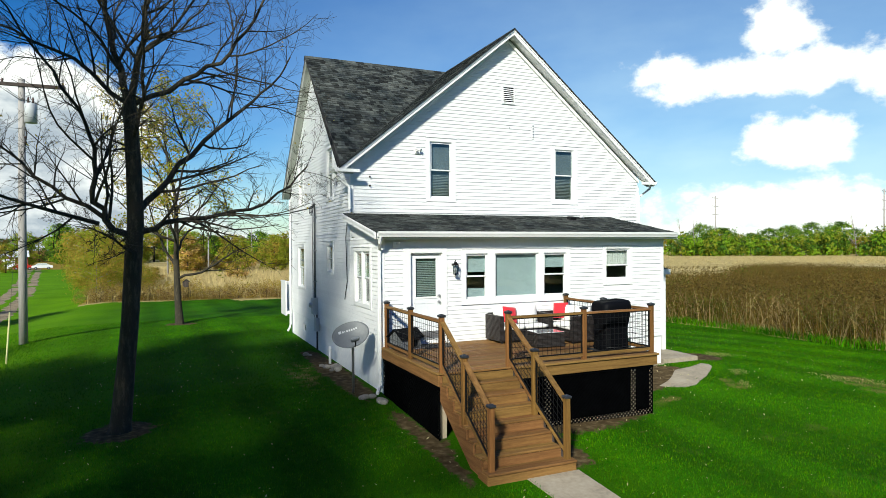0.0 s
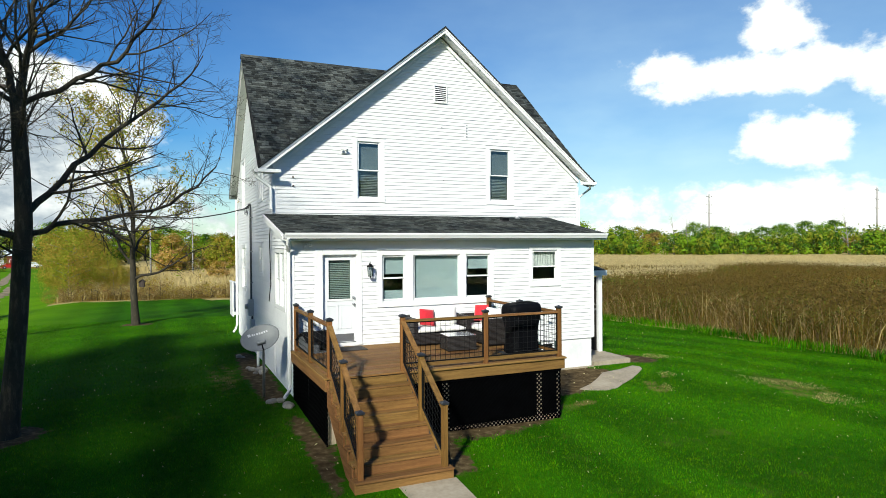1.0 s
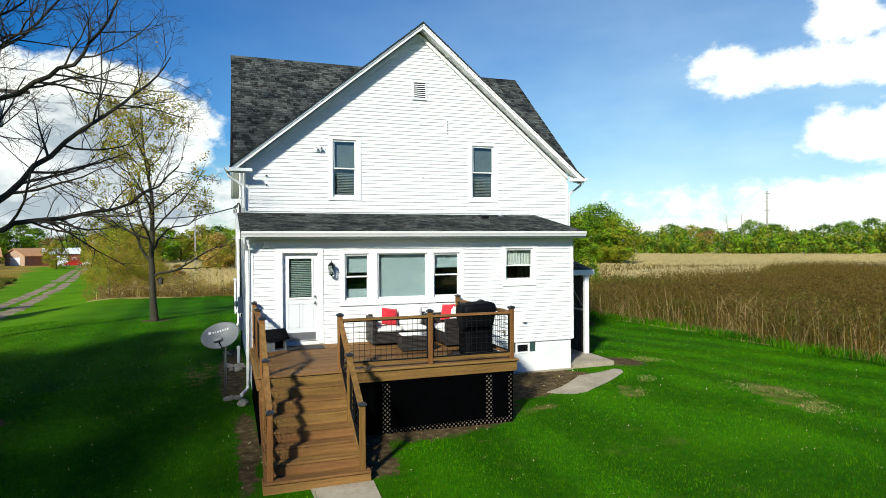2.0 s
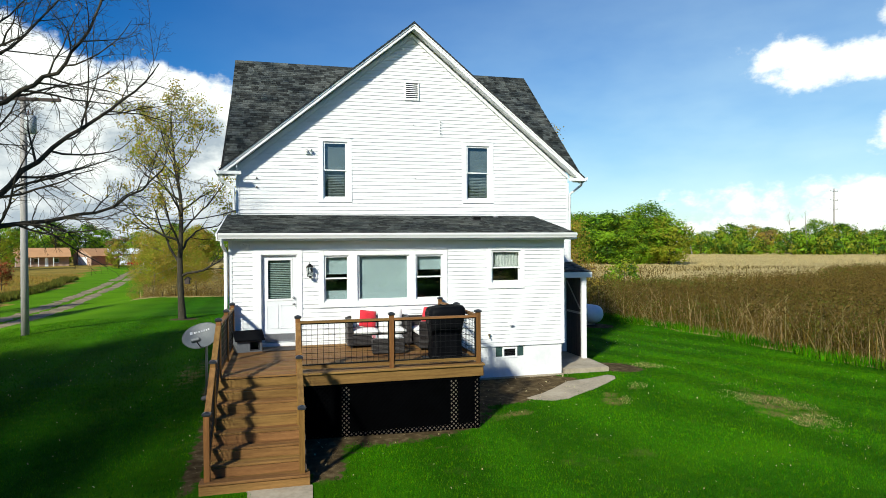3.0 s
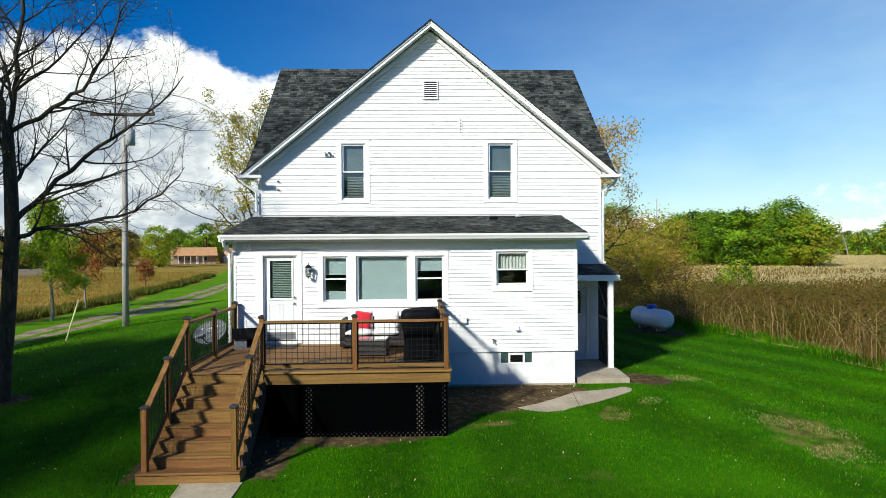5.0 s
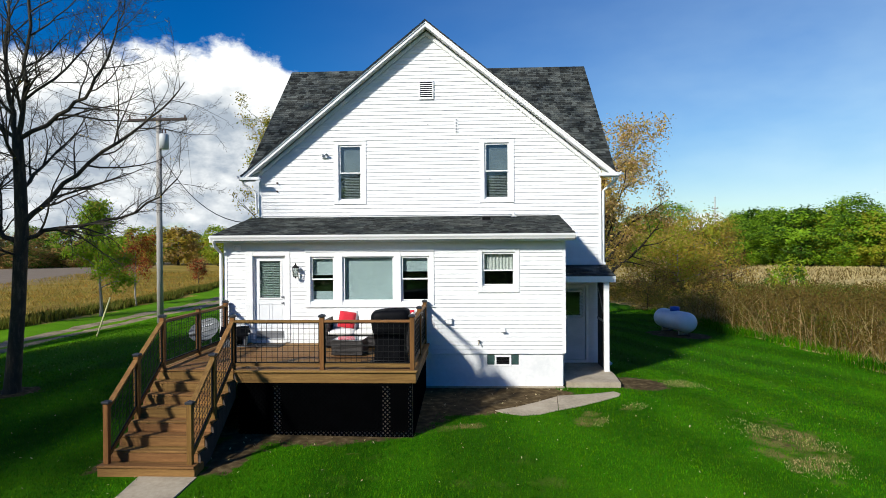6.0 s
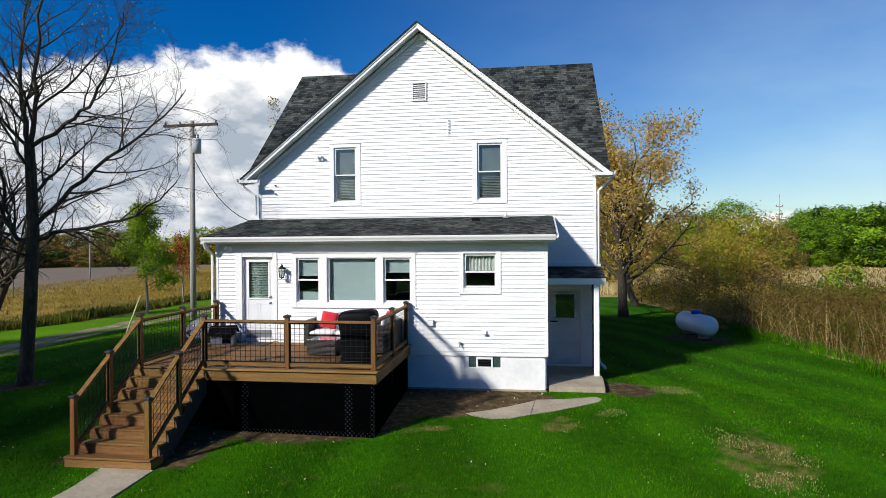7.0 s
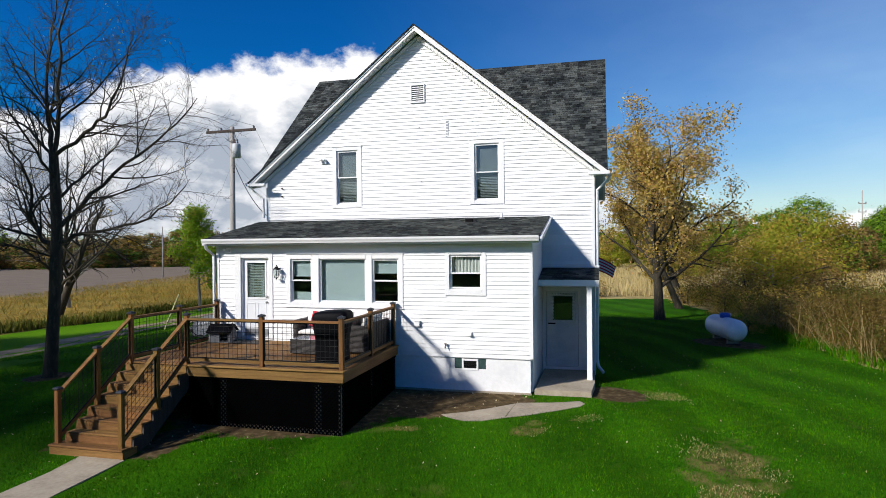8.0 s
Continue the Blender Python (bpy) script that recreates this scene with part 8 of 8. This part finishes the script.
# a row of unseen trees added across the south lawn, darkening the panes' reflections
for k in range(22):
    plant("deep", -50 + 5 * k + rng.uniform(-1, 1), -41 + rng.uniform(-3, 3), rng.uniform(0.9, 1.15), rng.uniform(0.8, 1.1), rng.uniform(0, 360))
for k in range(30):
    x = -16.8 + 21 * k / 29 + rng.uniform(-0.4, 0.4)
    plant(rng.choice(("rust_bush", "rust_bush", "dark_bush")), x, float(lawn_north(x)) + 1.0 + rng.uniform(-0.5, 1.2), rng.uniform(0.4, 0.7), rng.uniform(0.4, 0.75), rng.uniform(0, 360))
for x, y, s in ((-14.6, 44, 0.6), (-14.8, 50, 0.78), (-12.6, 55, 0.5), (-11.5, 47, 0.42), (-16.2, 61, 1.0), (-17.6, 74, 0.9)):
    plant("gold_bush", x, y, s, s, rng.uniform(0, 360))
for x, y, s in ((-1.5, 66, 0.5), (-12.5, 60, 0.5), (-15.0, 58, 0.42), (-10.5, 64, 0.4)):
    plant("rust", x, y, s, s * 0.8, rng.uniform(0, 360))


# ---- grasses: too many to count, so each kind is one object
def blades(name, label, category, x, y, height, width, lean, material, seed, z0=None, jitter=0.35):
    """Bent tapering blades, three triangles each."""
    r = np.random.default_rng(seed)
    n = len(x)
    z = gz(x, y) if z0 is None else z0
    h = height * r.uniform(1 - jitter, 1 + jitter, n)
    a, b = r.uniform(0, 2 * np.pi, n), r.uniform(0, 2 * np.pi, n)
    w = width * r.uniform(0.6, 1.4, n) / 2
    ox, oy = np.cos(a) * w, np.sin(a) * w
    l = np.abs(r.normal(0, lean, n)) * h
    bx, by = np.cos(b) * l, np.sin(b) * l
    P = lambda X, Y, Z: np.stack([X, Y, Z], -1)
    v = np.stack([P(x - ox, y - oy, z - 0.03), P(x + ox, y + oy, z - 0.03), P(x + bx * 0.35 + ox * 0.8, y + by * 0.35 + oy * 0.8, z + h * 0.55),
                  P(x + bx * 0.35 - ox * 0.8, y + by * 0.35 - oy * 0.8, z + h * 0.55), P(x + bx, y + by, z + h)], 1).reshape(-1, 3)
    i = np.arange(n)[:, None] * 5
    tri = np.concatenate([i + np.array([[0, 1, 2]]), i + np.array([[0, 2, 3]]), i + np.array([[3, 2, 4]])], 1).reshape(-1, 3)
    tagged(new(name, fast_mesh(name, v, tri, material)), label, category, kind="stuff")
    return np.stack([x + bx, y + by, z + h], -1)


R = np.random.default_rng(97)


def scatter(n, x0, x1, y0, y1, keep):
    x, y = R.uniform(x0, x1, n), R.uniform(y0, y1, n)
    ok = keep(x, y)
    return x[ok], y[ok]


def patch(x, y, s):
    """Slow variation of how dense a growth is."""
    return 0.5 + 0.25 * np.sin(x * s + 1.7 * np.sin(y * s * 0.7)) + 0.25 * np.sin(y * s * 1.3 + 1.1 * np.sin(x * s * 0.9))


inside = lambda x, y: x > field_edge(y) + 0.15 * np.sin(y * 3.1)
# tall reeds at the east edge of the lawn
x, y = scatter(36000, 10, 30, -14, 17, lambda x, y: inside(x, y) & (R.random(len(x)) < (0.35 + 0.75 * patch(x, y, 0.9)) * (1.2 - (x - field_edge(y)) / 22)))
tops = blades("tall_reeds", "tall dry olive-brown reeds along the lawn", "reeds", x, y, 1.3 * (0.8 + 0.35 * patch(x, y, 0.6)), 0.015, 0.6, REED, 101)
pick = tops[R.random(len(tops)) < 0.5]
tagged(new("reed_plumes", leaf_mesh("reed_plumes", pick, 5, 0.11, 0.06, REED_HEAD, 102)), "brown seed plumes of the reeds", "reeds", kind="stuff")
x, y = scatter(9000, 10.5, 17, -14, 17, lambda x, y: inside(x, y) & (R.random(len(x)) < np.exp(-(x - field_edge(y)) / 1.5) * (0.35 + 0.65 * patch(x, y, 1.4))))
blades("reed_stalks", "tall pale tan reed stalks leaning at the lawn's edge", "reeds", x, y, 1.45, 0.020, 0.75, STALK, 112)
x, y = scatter(110000, 9.8, 28, -14, 33, lambda x, y: inside(x, y) & (R.random(len(x)) < patch(x, y, 0.75) ** 1.3))
low = np.stack([x, y, gz(x, y) + R.uniform(0.1, 1.15, len(x))], -1)
tagged(new("reed_weeds", leaf_mesh("reed_weeds", low, 4, 0.12, 0.050, WEED, 103)), "dull green weeds among the reeds", "weeds", kind="stuff")
x, y = scatter(32000, 10.5, 15, -14, 20, lambda x, y: np.abs(x - field_edge(y)) < 0.25 + 0.5 * patch(x, y, 1.3))
blades("edge_grass", "long green grass at the foot of the reeds", "grass", x, y, 0.30, 0.02, 0.5, LAWN_LEAF, 104)
# the field beyond: brown reeds give way to pale straw, sooner in the north than in the east
def straw_from(x, y):
    a = np.degrees(np.arctan2(x + 1.2, y + 15))
    return np.clip(38 + 1.7 * (a - 20) + 7 * np.maximum(a - 44, 0), 36, 150)


x, y = scatter(80000, 14, 85, -22, 66, lambda x, y: (R.random(len(x)) < np.clip((1.12 * straw_from(x, y) - np.hypot(x, y + 15)) / 12, 0, 1)) & (x > field_edge(np.minimum(y, 33)) + 2) & (x > 25 - 20 * (y > 17)) & (R.random(len(x)) < 0.2 + 0.8 * patch(x, y, 0.21)) & ~((y > 17) & (x < 12)))
tops = blades("field_reeds", "olive-brown weedy reeds of the open field", "reeds", x, y, 0.85, 0.045, 0.3, REED, 105)
tagged(new("field_plumes", leaf_mesh("field_plumes", tops[::2], 6, 0.2, 0.075, REED_HEAD, 106)), "brown seed heads over the open field", "reeds", kind="stuff")
x, y = scatter(16000, 16, 80, -22, 66, lambda x, y: (np.hypot(x, y + 15) < straw_from(x, y)) & (x > field_edge(np.minimum(y, 33)) + 4) & (patch(x + 9, y, 0.3) > 0.55) & ~((y > 17) & (x < 14)))
low = np.stack([x, y, gz(x, y) + R.uniform(0.1, 0.9, len(x))], -1)
tagged(new("field_weeds", leaf_mesh("field_weeds", low, 2, 0.2, 0.14, WEED, 113)), "dull green weeds in the open field", "weeds", kind="stuff")
x, y = scatter(200000, 8, 210, -40, 210, lambda x, y: (np.hypot(x, y + 15) > 0.97 * straw_from(x, y)) & (x > 12) & (x > 4 + 0.18 * y) & (R.random(len(x)) < 0.3 + 0.7 * patch(x, y, 0.06)))
blades("straw_field", "pale straw-coloured grass of the far field", "grass", x, y, 0.26, 0.10, 1.4, STRAW, 107)
x, y = scatter(52000, 8, 160, -40, 180, lambda x, y: (np.hypot(x, y + 15) > 46) & (np.hypot(x, y + 15) < 118) & (x > 6 + 0.18 * y) & (patch(x, y, 0.09) > 0.42))
blades("brown_field", "brown weed stands in the far field", "grass", x, y, 0.42, 0.085, 0.7, REED_HEAD, 108)
# meadow beyond the drive and north of the lawn
x, y = scatter(150000, -110, -22, -25, 140, lambda x, y: (x < lawn_west(y) - 0.2) & (np.hypot(x, y + 15) < 130) & (x + 0.3 * (y - 60) > -60) & (R.random(len(x)) < 0.4 + 0.6 * patch(x, y, 0.12)))
blades("golden_meadow", "golden brown meadow grass beyond the drive", "grass", x, y, 0.30, 0.05, 1.6, GOLD_GRASS, 109)
x, y = scatter(330000, -60, -22, -20, 90, lambda x, y: np.abs(lawn_west(y) - 0.9 - x) < 0.5 + 0.8 * patch(x, y, 0.5))
blades("ditch_weeds", "dark green weeds along the ditch by the drive", "weeds", x, y, 0.5, 0.07, 0.4, WEED, 110)
x, y = scatter(62000, -24, 24, 36, 125, lambda x, y: (y > lawn_north(x) + 0.6) & (R.random(len(x)) < 0.4 + 0.6 * patch(x, y, 0.15)))
blades("north_meadow", "tall tan grass north of the lawn", "grass", x, y, 0.8, 0.06, 0.5, STRAW, 111)
# the lawn near the house
def on_lawn(x, y):
    clear = ((x > -4.85) & (x < 0.3) & (y > -3.4) & (y < 0.1)) | ((x > -4.85) & (x < 4.95) & (y > -0.06) & (y < 11.5)) | ((x > -4.9) & (x < -3.1) & (y < -3.3) & (y > -5.3)) | ((x > -4.08) & (x < -3.05) & (y < -5.0))
    path = (x > 3.5) & (x < 4.95) & (y > -0.02) & (y < 2.6)
    for poly in (PATH_WEST, PATH_EAST):
        odd = np.zeros(len(x), dtype=bool)
        for (ax, ay), (bx, by) in zip(poly, poly[1:] + poly[:1]):
            odd ^= ((ay > y) != (by > y)) & (x < ax + (bx - ax) * (y - ay) / ((by - ay) or 1e-9))
        path |= odd
    return (lawn_amount(x, y) > 0.6) & ~clear & ~path & (dirt_amount(x, y) < 0.25 + 0.5 * R.random(len(x)))


def lawn_blades(name, n, box, h, w, seed):
    x, y = scatter(n, *box, on_lawn)
    r = np.random.default_rng(seed)
    k = len(x)
    a, b = r.uniform(0, 2 * np.pi, k), r.uniform(0, 2 * np.pi, k)
    hh = h * r.uniform(0.5, 1.4, k)
    z = gz(x, y)
    P = lambda X, Y, Z: np.stack([X, Y, Z], -1)
    v = np.stack([P(x - np.cos(a) * w, y - np.sin(a) * w, z - 0.01), P(x + np.cos(a) * w, y + np.sin(a) * w, z - 0.01), P(x + np.cos(b) * hh * 0.6, y + np.sin(b) * hh * 0.6, z + hh)], 1).reshape(-1, 3)
    tagged(new(name, fast_mesh(name, v, np.arange(3 * k).reshape(-1, 3), LAWN_LEAF)), "short mown lawn grass", "grass", kind="stuff")


lawn_blades("lawn_grass", 290000, (-13, 13, -9.5, 2.5), 0.04, 0.007, 121)
lawn_blades("lawn_grass", 125000, (-18, 13, 2.5, 22), 0.045, 0.011, 122)
x, y = scatter(1100, -13, 13, -9.5, 9, on_lawn)
tagged(new("fallen_leaves", leaf_mesh("fallen_leaves", np.stack([x, y, gz(x, y) + 0.045], -1), 1, 0.005, 0.022, DRY_LEAF, 123, 3.0)), "scattered pale fallen leaves on the lawn", "leaves", kind="stuff")
x, y = scatter(500, -5.6, 4.5, -4.5, 0.3, lambda x, y: dirt_amount(x, y) > 0.3)
tagged(new("soil_litter", leaf_mesh("soil_litter", np.stack([x, y, gz(x, y) + 0.012], -1), 1, 0.004, 0.03, DRY_LEAF, 124, 3.0)), "dry leaf litter on bare soil beside the deck", "leaves", kind="stuff")
x, y = scatter(60000, 2.5, 9.5, -7, 2.0, lambda x, y: on_lawn(x, y) & (R.random(len(x)) < 0.5 * dirt_amount(x, y, True) ** 2) & (patch(x, y, 2.9) > 0.55))
blades("dead_grass", "flattened dead straw in worn lawn patches", "grass", x, y, 0.03, 0.008, 1.6, STRAW, 131)

# ---------------------------------------------------------------- pieces of walls and roofs
def clapboards(wall, F, left, right, z0, z1, holes, step=0.1016):
    """Lapped siding boards over a wall: each a wedge, thick at its lower edge, cut round the openings."""
    k = 0
    while z0 + k * step < z1 - 0.01:
        a, b = z0 + k * step, min(z0 + (k + 1) * step, z1)
        la, lb, ra, rb = left(a), left(b), right(a), right(b)
        for p, q in cut(la, ra, a, b, holes, 0.012):
            pb, qb = (lb if p == la else p), (rb if q == ra else q)
            if qb - pb < 0.03:
                continue
            g = Geo()
            v = [(p, 0.001, a), (q, 0.001, a), (q, 0.0195, a), (p, 0.0195, a), (q, 0.020, a + 0.003), (p, 0.020, a + 0.003), (qb, 0.003, b + 0.004), (pb, 0.003, b + 0.004), (qb, 0.001, b + 0.004), (pb, 0.001, b + 0.004)]
            g.add(v, [(0, 1, 2, 3), (3, 2, 4, 5), (5, 4, 6, 7), (7, 6, 8, 9), (0, 3, 5, 7, 9), (1, 8, 6, 4, 2), (0, 9, 8, 1)], m=F)
            part("clapboard", g, SIDING, wall)
        k += 1


grown = lambda h, w, t, b: (h[0] - w, h[1] + w, h[2] - b, h[3] + t)
clapboards(wall_l, south(0.0), lambda z: XW + 0.056, lambda z: XL - 0.056, 0.785, 3.50, [grown(DOOR_S, 0.10, 0.1, 0.4), (-2.75, 0.39, 1.94, 3.26), grown(KITCHEN, 0.09, 0.08, 0.12)])
clapboards(wall_s, south(YS), lambda z: gable_l(z) + (0.056 if z < zc else 0.0), lambda z: gable_r(z) - (0.056 if z < zc2 else 0.0), 4.27, 9.42, [grown(h, 0.12, 0.1, 0.09) for h in WIN_S_UP] + [(-0.165, 0.255, 7.53, 8.06)])
clapboards(wall_s, south(YS), lambda z: XL + 0.01, lambda z: XE - 0.056, 2.92, 4.26, [])
clapboards(wall_s, south(YS), lambda z: XL + 0.01, lambda z: XE - 0.056, 0.10, 2.40, [grown(DOOR_P, 0.07, 0.07, 0.2)])
clapboards(wall_w, west(XW), lambda z: end_l(z) - (0.14 if z < ze else 0), lambda z: end_r(z) + (0.14 if z < ze else 0), 0.87, 9.38, [grown(h, 0.12, 0.1, 0.09) for h in WIN_W[:4]])
clapboards(wall_lw, west(XW), lambda z: 0.056, lambda z: YS + 0.05, 0.87, 3.56, [grown(WIN_W[4], 0.12, 0.1, 0.09)])
clapboards(wall_le, east(XL), lambda z: 0.056, lambda z: YS - 0.03, 0.80, 3.56, [])
clapboards(wall_e, east(XE), lambda z: end_l(z) - (0.14 if z < ze else 0), lambda z: end_r(z), 0.05, 9.3, [])


def shingles(roof, O, U, V, left, right, run, seed, single_rows=0, step=0.128):
    """Courses of shingle tabs; the lowest rows one by one, the rest joined."""
    rng = random.Random(seed)
    U, V = Vector(U).normalized(), Vector(V).normalized()
    N = U.cross(V).normalized()
    if N.z < 0:
        N = -N
    O = Vector(O)
    rest, j = Geo(), 0
    while j * step < run - 0.02:
        v0, v1 = j * step, min((j + 1) * step + 0.03, run)
        vm = j * step + step * 0.5
        u, end = left(vm), right(vm)
        first = True
        while u < end - 0.03:
            w = rng.uniform(0.09, 0.22) * (rng.uniform(0.4, 1) if first else 1)
            first = False
            e = min(u + w, end)
            b, lift = v0 - rng.choice((0.0, 0.0, 0.012)), rng.uniform(0.010, 0.020)
            q = [(u + 0.002, b, lift), (e - 0.002, b, lift), (e - 0.002, v1, 0.003), (u + 0.002, v1, 0.003)]
            top = [O + U * x + V * y + N * z for x, y, z in q]
            low = [O + U * x + V * y + N * 0.001 for x, y, z in q]
            g = Geo() if j < single_rows else rest
            g.add(top + low, [(0, 1, 2, 3), (0, 4, 5, 1), (1, 5, 6, 2), (3, 7, 4, 0), (7, 6, 5, 4)])
            if j < single_rows:
                part("shingle", g, SHINGLE_ONE, roof)
            u = e
        j += 1
    if rest.v:
        tagged(part("shingle_field", rest, SHINGLE, roof, "charcoal shingle courses"), kind="stuff")


Vm = Vector((0, 1, MS)).normalized()
run_m = math.hypot(4.71, RIDGE - EAVE)
z_at = lambda v: EAVE + v * Vm.z
shingles(slope_ml, (0, 2.25, EAVE), (1, 0, 0), Vm, lambda v: -5.08, lambda v: XC - (APEX - z_at(v)) / GS - 0.02, run_m, 201)
shingles(slope_mr, (0, 2.25, EAVE), (1, 0, 0), Vm, lambda v: XC + (APEX - z_at(v)) / GS + 0.02, lambda v: 5.26, run_m, 202)
Vg = Vector((1, 0, GS)).normalized(); run_g = math.hypot(5.22, APEX - EAVE)
zg = lambda v: EAVE + v * Vg.z
shingles(slope_gl, (-5.17, 0, EAVE), (0, 1, 0), Vg, lambda v: 2.145, lambda v: YC - (RIDGE - min(zg(v), RIDGE)) / MS, run_g, 203)
Vr = Vector((-1, 0, GS)).normalized()
shingles(slope_gr, (5.27, 0, EAVE), (0, 1, 0), Vr, lambda v: 2.145, lambda v: YC - (RIDGE - min(zg(v), RIDGE)) / MS, run_g, 204)
Vl = Vector((0, 2.87, 0.56)).normalized()
shingles(slope_l, (0, -0.33, 3.664), (1, 0, 0), Vl, lambda v: -5.0, lambda v: 3.75, 2.93, 205, 10)
shingles(porch_roof, (0, 1.26, 2.566), (1, 0, 0), Vector((0, 1.26, 0.26)).normalized(), lambda v: 3.55, lambda v: 5.03, 1.30, 206)

# ridge caps
g = Geo()
for k in range(36):
    x = -5.08 + 0.287 * k
    g.prism([(x, YC - 0.13, RIDGE - 0.10), (x, YC, RIDGE + 0.022), (x, YC + 0.13, RIDGE - 0.10), (x, YC + 0.13, RIDGE - 0.115), (x, YC, RIDGE + 0.005), (x, YC - 0.13, RIDGE - 0.115)], (0.28, 0, 0.004))
tagged(part("ridge_cap", g, SHINGLE, slope_n, "charcoal ridge caps"), kind="stuff")
g = Geo()
for k in range(17):
    y = 2.15 + 0.283 * k
    g.prism([(XC - 0.13, y, APEX - 0.095), (XC, y, APEX + 0.022), (XC + 0.13, y, APEX - 0.095), (XC + 0.13, y, APEX - 0.11), (XC, y, APEX + 0.005), (XC - 0.13, y, APEX - 0.11)], (0, 0.275, 0.004))
tagged(part("ridge_cap", g, SHINGLE, slope_gl, "charcoal ridge caps"), kind="stuff")
